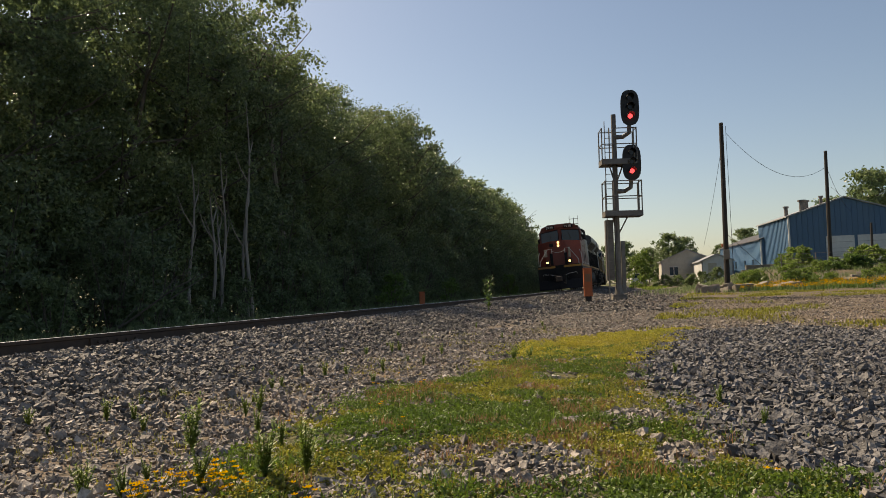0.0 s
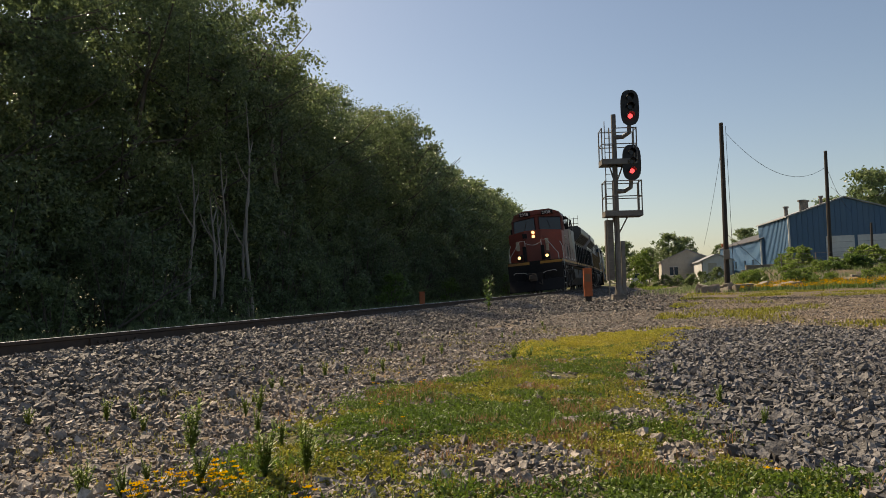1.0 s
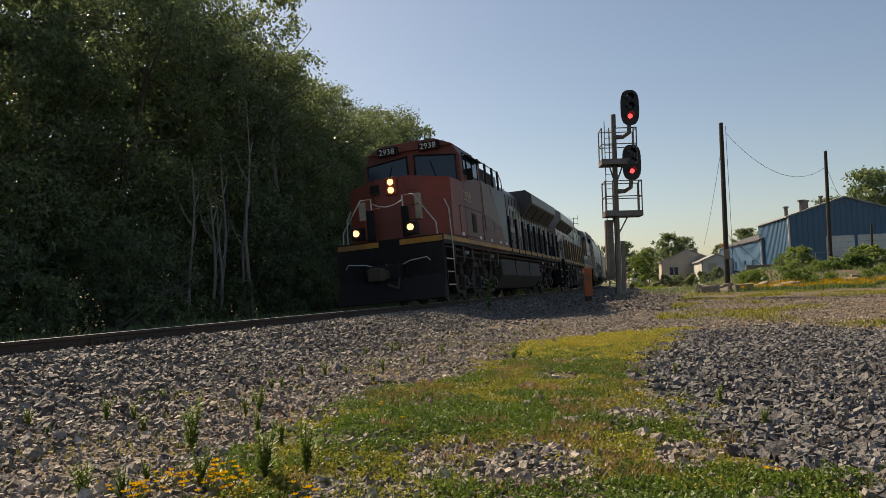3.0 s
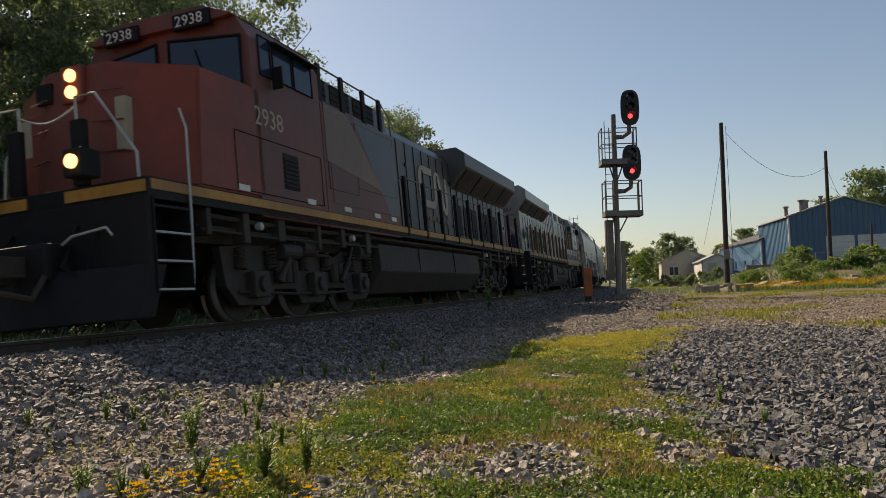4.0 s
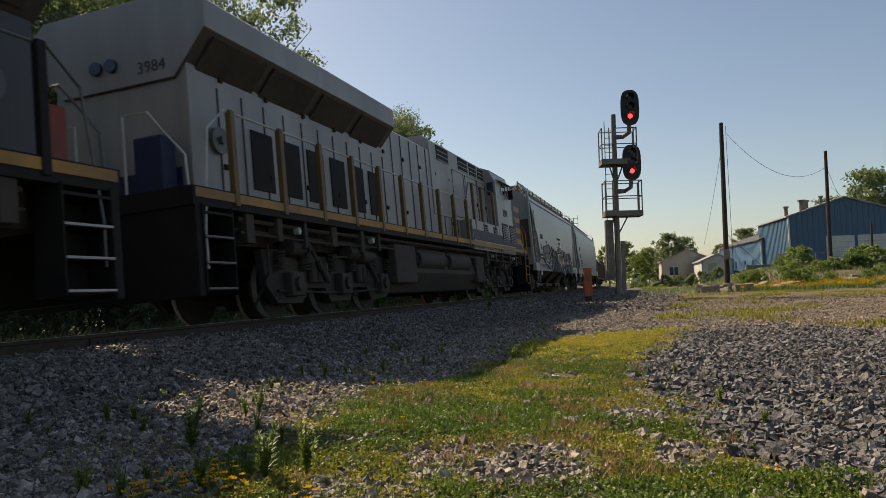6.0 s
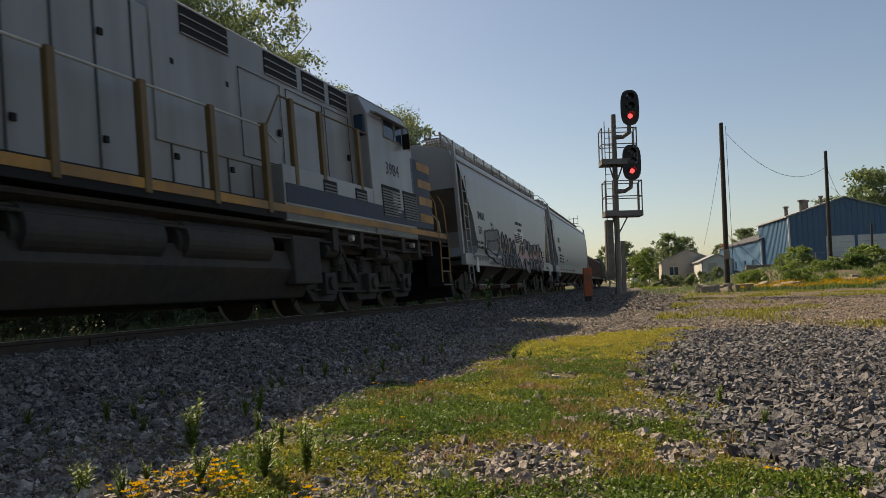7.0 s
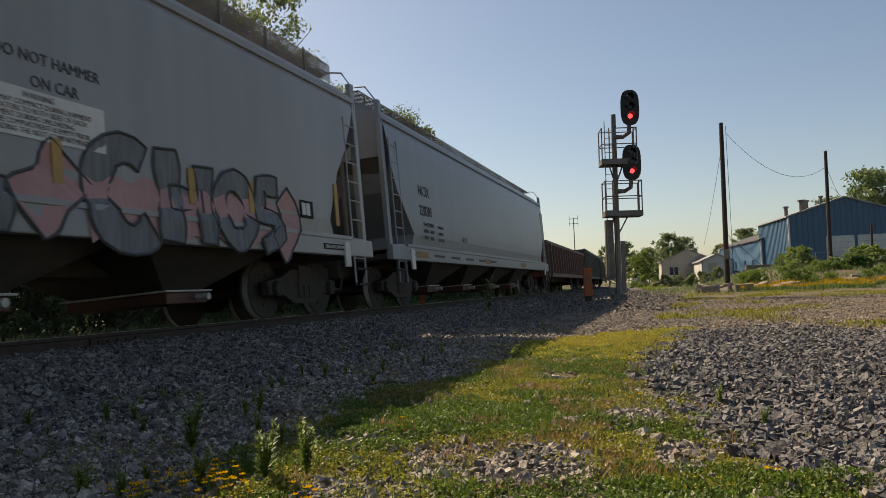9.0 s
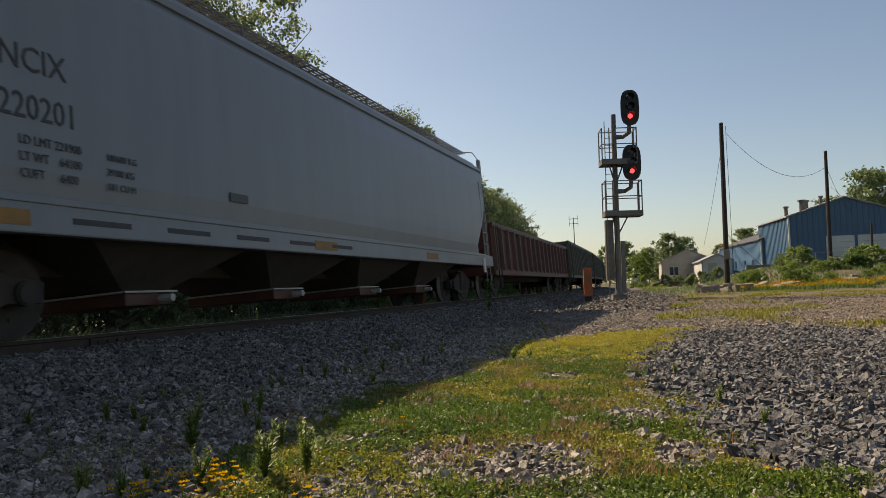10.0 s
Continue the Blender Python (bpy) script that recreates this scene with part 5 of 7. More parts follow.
BLADE_Y = mat("yellowing_grass_blade", (0.42, 0.38, 0.045), (0.3, 0.31, 0.04), 1.5, 0.5, 0, 0, c3=(0.38, 0.25, 0.07), rnd=0.35, through_leaf=0.45)
BLADE_DRY = mat("dry_red_grass", (0.38, 0.2, 0.1), (0.3, 0.17, 0.085), 3, 0.7, 0, 0, rnd=0.35, through_leaf=0.3)
PETAL = mat("yellow_petal", (0.74, 0.42, 0.006), (0.66, 0.35, 0.005), 9, 0.9, 0, 0, through_leaf=0.3, spec=0.0)


def raw_mesh(name, verts, tris, material, smooth_faces=False):
    me = bpy.data.meshes.new(name)
    me.vertices.add(len(verts))
    me.vertices.foreach_set("co", np.ascontiguousarray(verts, dtype=np.float32).reshape(-1))
    me.loops.add(len(tris) * 3)
    me.loops.foreach_set("vertex_index", np.ascontiguousarray(tris, dtype=np.int32).reshape(-1))
    me.polygons.add(len(tris))
    me.polygons.foreach_set("loop_start", np.arange(0, len(tris) * 3, 3, dtype=np.int32))
    me.polygons.foreach_set("use_smooth", np.zeros(len(tris), dtype=bool))
    me.update(calc_edges=True)
    me.materials.append(material)
    return me


def leaf_mesh(name, centres, radii, per, size, material, rng):
    """Many small folded leaves scattered about the given clumps."""
    n = len(centres) * per
    c = np.repeat(np.asarray(centres), per, axis=0)
    r = np.repeat(np.asarray(radii), per)[:, None]
    d = rng.normal(size=(n, 3))
    d /= np.linalg.norm(d, axis=1, keepdims=True)
    p = c + d * r * rng.uniform(0.25, 1.0, (n, 1)) * np.array([1, 1, 0.75])
    a = rng.normal(size=(n, 3)) + np.array([0, 0, -0.35])
    a /= np.linalg.norm(a, axis=1, keepdims=True)
    b = np.cross(a, rng.normal(size=(n, 3)))
    b /= np.linalg.norm(b, axis=1, keepdims=True)
    k = np.cross(a, b)
    L = size * rng.uniform(0.6, 1.3, (n, 1))
    v = np.stack([p, p + a * L * 0.55 + b * L * 0.3 + k * L * 0.1, p + a * L, p + a * L * 0.5 - b * L * 0.3 + k * L * 0.1], 1).reshape(-1, 3)
    i = np.arange(n)[:, None] * 4
    t = np.concatenate([i + np.array([[0, 1, 2]]), i + np.array([[0, 2, 3]])])
    return raw_mesh(name, v, t, material)


def tree(height, width, seed, material, label, base=0.2, per=46, clumps=200, leaf=0.23, lean=0.0, bark=BARK):
    """A tapered trunk with limbs, and a crown of leaves in uneven clumps."""
    rng = np.random.default_rng(seed)
    ob = thing("tree", label, "tree", "trees along the line")
    trunk = []
    bend = rng.normal(0, 0.25, 3)
    spine = [(lean * z * z / height + bend[0] * math.sin(z * 0.5), bend[1] * math.sin(z * 0.4 + 1), z) for z in np.linspace(0, height * 0.82, 9)]
    trunk.append(tube(spine, [max(0.03, 0.013 * height * (1 - i / 9.5)) for i in range(9)], 7))
    cs, rs = [], []
    limbs = 13
    for i in range(limbs):
        z0 = height * (base + (0.8 - base) * (i + rng.random()) / limbs)
        j = min(8, int(z0 / (height * 0.82) * 8))
        o = Vector(spine[j])
        o.z = z0
        a = rng.uniform(0, 6.28)
        reach = width * 0.5 * (0.5 + 0.6 * math.sin(math.pi * min(1, (z0 / height - base) / (1.02 - base)) ** 0.8)) * rng.uniform(0.7, 1.1)
        tip = o + Vector((math.cos(a) * reach, math.sin(a) * reach, reach * rng.uniform(0.25, 0.8)))
        mid = (o + tip) / 2 + Vector((0, 0, -0.1 * reach))
        trunk.append(tube([o, mid, tip], [0.045 * height / 12, 0.03, 0.012], 5))
    boughs = max(14, clumps // 4)
    for i in range(boughs):
        f = (i + rng.random()) / boughs
        z = height * (base + (1 - base) * f)
        prof = (math.sin(math.pi * min(1.0, 0.12 + 0.86 * f)) ** 0.65) * (0.8 + 0.35 * noise.noise((seed * 3.1, f * 5, 0)))
        a = i * 2.4 + rng.uniform(-0.5, 0.5)
        lob = 1 + 0.35 * noise.noise((math.cos(a) * 1.7 + seed, math.sin(a) * 1.7, f * 4))
        rad = width * 0.41 * prof * lob * math.sqrt(rng.uniform(0.3, 1.0))
        o = Vector((lean * z * z / height + math.cos(a) * rad, math.sin(a) * rad, z))
        R = rng.uniform(0.6, 1.15) * (0.5 + width / 9)
        for j in range(clumps // boughs):
            d = Vector(rng.normal(size=3)).normalized() * R * rng.uniform(0.5, 1.0)
            cs.append((o.x + d.x, o.y + d.y, min(height * 0.95, o.z + 0.6 * d.z)))
            rs.append(R * rng.uniform(0.38, 0.68))
    part("trunk", join(*trunk), bark, ob)
    crown = new("crown", leaf_mesh("crown", cs, rs, per, leaf, material, rng))
    crown.parent = ob
    return ob


def shrub(width, height, seed, material, label, clumps=56, per=28, leaf=0.14, category="shrub", group="shrubs along the line"):
    rng = np.random.default_rng(seed)
    ob = thing("shrub", label, category, group)
    stems, cs, rs = [], [], []
    for i in range(7):
        a, r = rng.uniform(0, 6.28), rng.uniform(0.1, 0.4) * width
        stems.append(tube([(0.05 * math.cos(a), 0.05 * math.sin(a), 0), (r * 0.6 * math.cos(a), r * 0.6 * math.sin(a), height * 0.5), (r * math.cos(a), r * math.sin(a), height * rng.uniform(0.75, 1.05))], [0.03, 0.018, 0.006], 5))
    for i in range(clumps):
        f, a = rng.uniform(0.03, 1), rng.uniform(0, 6.28)
        w = math.cos(f * 1.35) ** 0.7 * (1 + 0.4 * noise.noise((math.cos(a) * 1.5 + seed, math.sin(a) * 1.5, f * 3)))
        r = width * 0.5 * w * math.sqrt(rng.uniform(0.05, 1))
        cs.append((r * math.cos(a), r * math.sin(a), height * f))
        rs.append(rng.uniform(0.12, 0.28) * (0.4 + 0.35 * min(width, height)))
    part("stem", join(*stems), BARK, ob)
    crown = new("crown", leaf_mesh("crown", cs, rs, per, leaf, material, rng))
    crown.parent = ob
    return ob


def drop(ob, x, y, turn=0.0, size=1.0, sink=0.05):
    ob.matrix_basis = pose(x, y, ground_z(x, y) - sink, 0, 0, turn) @ Matrix.Diagonal((size, size, size, 1))
    return ob


def put_copy(src, x, y, turn, size, sink=0.05, z=None):
    ob = copy_thing(src, pose(0, 0, 0))
    ob.matrix_basis = pose(x, y, (ground_z(x, y) if z is None else z) - sink, 0, 0, turn) @ Matrix.Diagonal((size, size, size, 1))
    return ob


def build_trees():
    rnd = random.Random(11)
    kinds = [(tree(12, 7.4, 1, LEAF, "tall leafy green tree in shade beside the track"), 12), (tree(12, 6.8, 2, LEAF_DARK, "tall dark leafy tree beside the track"), 12),
             (tree(12, 8.0, 3, LEAF, "broad leafy green tree beside the track", base=0.14), 12), (tree(12, 6.4, 4, LEAF_DARK, "narrow dark leafy tree beside the track", base=0.1), 12),
             (tree(12, 7.6, 5, LEAF, "leafy green tree with an uneven crown beside the track", base=0.1), 12)]
    fine = [(tree(12, 7.4, 6, LEAF, "tall leafy green tree in shade beside the track", base=0.12, per=105, clumps=230, leaf=0.125), 12),
            (tree(12, 7.0, 7, LEAF_DARK, "tall dark leafy tree beside the track", base=0.16, per=105, clumps=230, leaf=0.125), 12),
            (tree(12, 8.0, 8, LEAF, "broad leafy green tree beside the track", base=0.1, per=105, clumps=240, leaf=0.12), 12)]
    kinds += fine
    first = [True] * len(kinds)

    def plant(s, lat, h, i):
        src, base = kinds[i]
        p = on_track(s, lat)
        sz = h / base
        if first[i]:
            first[i] = False
            drop(src, p.x, p.y, rnd.uniform(0, 360), sz)
        else:
            put_copy(src, p.x, p.y, rnd.uniform(0, 360), sz)
    tops = [(-20, 9.5), (8, 10.5), (14, 13.6), (20, 15.6), (24, 16.4), (27, 16.2), (30, 15.0), (34, 14.4), (42, 14.4), (56, 14.0), (70, 13.4), (92, 14.6), (114, 13.6), (151, 12.0), (220, 11.0)]

    def top(s):
        for (a, x), (b, y) in zip(tops, tops[1:]):
            if a <= s <= b:
                return x + (y - x) * (s - a) / (b - a)
        return 10
    s, k = -4.0, 0
    while s < 175:
        plant(s, -10.9 - rnd.random() * 1.2, top(s) * rnd.uniform(0.84, 0.97), 5 + k % 3 if 4 < s < 48 else k % 5)
        plant(s + 1.6, -14.5 - rnd.random() * 1.6, top(s * 0.8) * rnd.uniform(0.92, 1.12), (k + 2) % 5)
        if k % 2 == 0:
            plant(s + 0.7, -19.5 - rnd.random() * 2, top(s * 0.65) * rnd.uniform(0.95, 1.15), (k + 4) % 5)
        s += 3.0 + 0.015 * max(0, s)
        k += 1
    # a thin airy tree that stands above the rest
    thin = tree(16.2, 5.0, 21, LEAF, "slender tree with a thin airy crown rising above its neighbours", base=0.6, per=30, clumps=95, leaf=0.2, bark=PALEBARK)
    p = on_track(30.2, -10.6)
    drop(thin, p.x, p.y)
    # bare pale stems
    for i, (s, lat, h, lean) in enumerate(((20.2, -7.4, 4.9, 0.9), (20.7, -7.5, 4.6, 1.6), (22.1, -7.2, 8.6, 1.5), (22.4, -7.5, 4.8, 0.3), (19.6, -7.7, 5.6, 0.3), (21.4, -7.8, 6.5, 1.2))):
        ob = thing("bare_stem", "thin pale bare tree stem leaning among the trees", "tree", "bare stems among the trees")
        pts = [(lean * (z / h) + 0.16 * math.sin(z * 1.1 + i), lean * 0.5 * z / h + 0.1 * math.cos(z + i), z) for z in np.linspace(0, h, 9)]
        part("stem", tube(pts, [0.075 * (1 - 0.8 * j / 8) for j in range(9)], 6), PALEBARK, ob)
        for j in (4, 5, 6):
            o = Vector(pts[j])
            part("branch", tube([o, o + Vector((0.4 * (-1) ** j, 0.1, 0.5)), o + Vector((0.6 * (-1) ** j, 0.2, 1.1))], [0.03, 0.02, 0.008], 5), PALEBARK, ob)
        p = on_track(s, lat)
        drop(ob, p.x, p.y, 95)
    for i, (s, lat, a) in enumerate(((14.5, -7.0, 20), (15.5, -7.4, 60), (9.5, -6.6, 120))):
        ob = thing("fallen_branch", "bare grey fallen branch lying in the weeds", "branch", "fallen branches")
        part("limb", tube([(0, 0, 0.1), (1.0, 0.1, 0.7), (2.2, 0.0, 1.5), (3.0, 0.3, 1.9)], [0.035, 0.028, 0.018, 0.006], 6), BARK, ob)
        for j in range(4):
            o = Vector((0.7 + 0.55 * j, 0.05, 0.5 + 0.4 * j))
            part("twig", tube([o, o + Vector((0.3, 0.4 * (-1) ** j, 0.5)), o + Vector((0.5, 0.9 * (-1) ** j, 0.6))], [0.014, 0.01, 0.004], 5), BARK, ob)
        p = on_track(s, lat)
        drop(ob, p.x, p.y, a)
    # undergrowth
    low = [shrub(2.6, 2.2, 31, VERGE, "leafy green shrub at the edge of the trees"), shrub(3.2, 3.0, 32, LEAF_DARK, "dark leafy shrub at the edge of the trees", 75),
           shrub(2.2, 1.5, 33, VERGE, "low green shrub at the edge of the trees", 56), shrub(3.4, 4.2, 34, LEAF_DARK, "tall dark shrub at the edge of the trees", 95)]
    used = [True] * 4
    s = -4.0
    k = 0
    while s < 120:
        for lat in (-12.8, -17.5):
            p = on_track(s + rnd.uniform(-1, 1), lat)
            put_copy(low[3], p.x, p.y, rnd.uniform(0, 360), rnd.uniform(1.0, 1.5))
        s += 2.6 + 0.02 * max(0, s)
    s = -4.0
    while s < 150:
        for lat, i, sz in ((-6.9, (0, 2)[k % 2], 0.75), (-7.6, (1, 0, 3)[k % 3], 0.95), (-9.0, (3, 1)[k % 2], 1.1)):
            if lat < -7 and 18.5 < s < 24:
                sz *= 0.5
            p = on_track(s + rnd.uniform(-0.5, 0.5), lat + rnd.uniform(-0.5, 0.5))
            sz *= rnd.uniform(0.75, 1.2)
            if used[i]:
                used[i] = False
                drop(low[i], p.x, p.y, rnd.uniform(0, 360), sz)
            else:
                put_copy(low[i], p.x, p.y, rnd.uniform(0, 360), sz)
        s += 1.7 + 0.02 * max(0, s)
        k += 1
    # a brighter tall weed and shrubs by the line
    for s, lat, sz in ((31.0, -5.2, 1.0), (41.0, -5.4, 0.9), (60.0, -5.5, 1.1)):
        p = on_track(s, lat)
        drop(shrub(1.6, 2.0, int(s), LEAF_BRIGHT, "bright green young shrub beside the track", 40), p.x, p.y, 0, sz)
    # far trees beyond the yard
    far = tree(11, 9, 41, LEAF, "distant round-crowned tree behind the yard", base=0.12, per=36, clumps=200, leaf=0.4)
    spots = [(-17, 186, 1.0), (-11, 190, 0.85), (-6, 184, 1.12), (-2.5, 190, 1.05), (11, 174, 0.95), (15, 180, 0.9), (6, 185, 0.7), (-22, 200, 1.0), (24, 150, 1.25), (30, 148, 1.65), (37, 150, 1.55), (46, 155, 1.6)]
    for i, (x, y, k) in enumerate(spots):
        (drop if i == 0 else put_copy)(far, x, y, 40.0 * i, k)
    p = (-6.2, 92.0)
    drop(shrub(4.4, 4.4, 44, LEAF_SUN, "large rounded bright green shrub at the roadside", 110, 45, 0.22), *p)
    for x, y, w, h in ((7.7, 64, 3.6, 1.7), (12.2, 62, 4.2, 1.5), (15.5, 62, 4.5, 1.7), (10.2, 56, 2.6, 0.9), (13.0, 53, 3.0, 1.0), (17.5, 55, 4, 1.3)):
        drop(shrub(w, h, int(x * 10), LEAF_SUN if h > 1.4 else LEAF_BRIGHT, "dense green shrub on the bank below the blue building", 80, 42, 0.2), x, y)
    src = shrub(1.7, 0.95, 71, LEAF_SUN, "tangle of tall weeds on the bank", 46, 34, 0.12)
    rnd2 = random.Random(4)
    for i in range(46):
        x = rnd2.uniform(2.6, 19)
        y = rnd2.uniform(44.5, 58) + 0.12 * x
        (drop if i == 0 else put_copy)(src, x, y, rnd2.uniform(0, 360), rnd2.uniform(0.45, 0.95))
    for x, y in ((-0.6, 88), (0.8, 86), (2.2, 85), (-3.5, 92), (-2.4, 100)):
        drop(shrub(2.2, 1.4, int(y), LEAF, "tall weeds along the yard edge", 50, 40, 0.16), x, y)


def blades(name, label, spots, height, width, material, lean=0.5, kind="stuff"):
    """Thin bent blades of grass as one stretch of stuff."""
    rng = np.random.default_rng(len(spots))
    p = np.array(spots)
    n = len(p)
    a = rng.uniform(0, 6.28, n)
    side = np.stack([np.cos(a), np.sin(a), np.zeros(n)], 1)
    out = np.stack([-np.sin(a), np.cos(a), np.zeros(n)], 1) * rng.uniform(0, lean, (n, 1))
    h = height * rng.uniform(0.4, 1.25, (n, 1))
    w = width * rng.uniform(0.6, 1.3, (n, 1))
    up = np.array([[0, 0, 1.0]])
    v = np.stack([p - side * w, p + side * w, p + up * h * 0.6 + out * h * 0.35 - side * w * 0.8, p + up * h * 0.6 + out * h * 0.35 + side * w * 0.8, p + up * h * 0.95 + out * h], 1).reshape(-1, 3)
    i = np.arange(n)[:, None] * 5
    t = np.concatenate([i + np.array([[0, 1, 3]]), i + np.array([[0, 3, 2]]), i + np.array([[2, 3, 4]])])
    return tagged(new(name, raw_mesh(name, v, t, material)), label, "grass", kind=kind)


def scatter(n, box_, test, seed):
    rng = random.Random(seed)
    out = []
    tries = 0
    while len(out) < n and tries < n * 60:
        tries += 1
        x, y = rng.uniform(box_[0], box_[1]), rng.uniform(box_[2], box_[3])
        if test(x, y, rng):
            out.append((x, y, ground_z(x, y) - 0.005))
    return out


def meadow(x, y, rng):
    wob = 0.35 * noise.noise((x * 1.3, y * 1.3, 9.0)) + 0.3 * noise.noise((x * 4.3, y * 4.3, 19.0)) + rng.gauss(0, 0.1)
    if not poly_inside(x + wob, y + 0.6 * wob, GRASS):
        return False
    if rng.random() < 0.12 and not poly_inside(x + rng.gauss(0, 0.25), y + rng.gauss(0, 0.3), GRASS):
        return False
    thick = 0.75 + 1.1 * noise.noise((x * 1.3, y * 1.3, 3.0)) - 1.2 * max(0.0, noise.noise((x * 3.1, y * 3.1, 7.0)))
    for cx, cy, rx, ry in ((-0.85, 3.15, 0.42, 0.36), (-0.4, 4.35, 0.2, 0.22), (-1.25, 2.55, 0.25, 0.2), (-0.1, 3.4, 0.12, 0.3)):
        if ((x - cx) / rx) ** 2 + ((y - cy) / ry) ** 2 < 1 + 0.8 * noise.noise((x * 4, y * 4, 1)):
            thick -= 0.62
    return rng.random() < thick


def build_grass():
    CLOVER = mat("clover_leaf", (0.115, 0.185, 0.026), (0.08, 0.14, 0.021), 3, 0.5, 0, 0, c3=(0.17, 0.195, 0.03), rnd=0.5, through_leaf=0.4)
    OLIVE = mat("olive_leaf", (0.28, 0.275, 0.036), (0.205, 0.22, 0.031), 3, 0.5, 0, 0, c3=(0.28, 0.21, 0.05), rnd=0.5, through_leaf=0.4)

    def tone(x, y):
        return noise.noise((x * 1.0, y * 0.8, 51)) + 0.5 * noise.noise((x * 3.0, y * 3.0, 52))
    dark = scatter(40000, (-2.6, 1.2, 2.2, 9.0), lambda x, y, r: tone(x, y) + 0.25 * (r.random() - 0.5) < 0.04 and meadow(x, y, r), 1)
    dark += scatter(9000, (-0.35, 0.85, 2.3, 3.15), lambda x, y, r: noise.noise((x * 3, y * 3, 61)) > -0.35, 24)
    leaves = np.random.default_rng(17)

    def mound(pts, low, high, seed):
        r = random.Random(seed)
        return [(x, y, z + low + high * max(0.0, 0.5 + noise.noise((x * 4.5, y * 4.5, seed))) * r.random()) for x, y, z in pts]
    tops = mound(dark, 0.01, 0.055, 17)
    tagged(new("clover", leaf_mesh("clover", tops, [0.016] * len(tops), 2, 0.019, CLOVER, leaves)), "low dark green clover among the stones", "grass", kind="stuff")
    olive = scatter(33000, (-2.6, 1.2, 2.2, 9.5), lambda x, y, r: tone(x, y) + 0.25 * (r.random() - 0.5) > 0.04 and meadow(x, y, r), 21)
    tops = mound(olive, 0.008, 0.04, 18)
    tagged(new("olive_clover", leaf_mesh("olive_clover", tops, [0.016] * len(tops), 2, 0.019, OLIVE, leaves)), "low yellow-green clover and grass among the stones", "grass", kind="stuff")
    tall = scatter(3000, (-2.6, 0.6, 2.2, 9.0), lambda x, y, r: meadow(x, y, r) and noise.noise((x * 1.6, y * 1.6, 22)) > 0.15, 2)
    blades("tall_grass", "taller green grass tufts", tall, 0.085, 0.0022, CLOVER, 0.9)
    yel = scatter(30000, (-2.6, 0.6, 6.6, 12.6), lambda x, y, r: meadow(x, y, r) and r.random() < smooth(6.6, 9.0, y + 0.8 * noise.noise((x * 2, y * 2, 33))), 3)
    tops = mound(yel, 0.01, 0.07, 19)
    tagged(new("yellow_clover", leaf_mesh("yellow_clover", tops, [0.025] * len(tops), 2, 0.024, BLADE_Y, leaves)), "sunlit yellow-green low grass", "grass", kind="stuff")
    dry = scatter(6000, (-2.6, 1.2, 2.2, 8.0), lambda x, y, r: meadow(x, y, r) and noise.noise((x * 2.2, y * 2.2, 44)) > 0.2, 4)
    blades("dry_grass", "dry reddish grass stalks", dry, 0.06, 0.0022, BLADE_DRY, 0.8)
    dirt = scatter(5000, (-5.5, -1.8, 2.2, 13.0), lambda x, y, r: 2.9 < lat_of(x, y) and not poly_inside(x, y, GRASS) and noise.noise((x * 1.4, y * 1.4, 12)) > 0.18, 5)
    blades("dirt_grass", "thin dry grass in the dirt", dirt, 0.04, 0.003, OLIVE, 1.0)
    mid = scatter(22000, (-1.6, 12, 12, 40), lambda x, y, r: lat_of(x, y) > 5.2 and r.random() < grass_at(x, y) * 1.5 - 0.35, 6)
    blades("yard_grass", "patchy yellow-green grass across the yard", mid, 0.08, 0.01, OLIVE, 0.7)
    bank = scatter(12000, (-4, 24, 38, 75), lambda x, y, r: x > -3.5 + 0.08 * (y - 38) and r.random() < 0.35 + 0.6 * smooth(44, 52, y) and noise.noise((x * 0.5, y * 0.3, 1)) > -0.25, 7)
    blades("bank_grass", "rough grass on the bank", bank, 0.3, 0.016, LEAF, 0.6)
    verge = scatter(46000, (-34, -9.8, 0, 80), lambda x, y, r: -6.6 < lat_of(x, y) < -2.7 and r.random() < 1.2 - y / 90, 8)
    blades("verge_weeds", "tall green weeds beyond the far rail", verge, 0.5, 0.014, VERGE, 0.7)
    road_edge = scatter(1500, (-9, -3, 60, 110), lambda x, y, r: lat_of(x, y) > 5.5, 9)
    blades("road_edge_grass", "sparse grass by the yard road", road_edge, 0.2, 0.03, BLADE, 0.6)


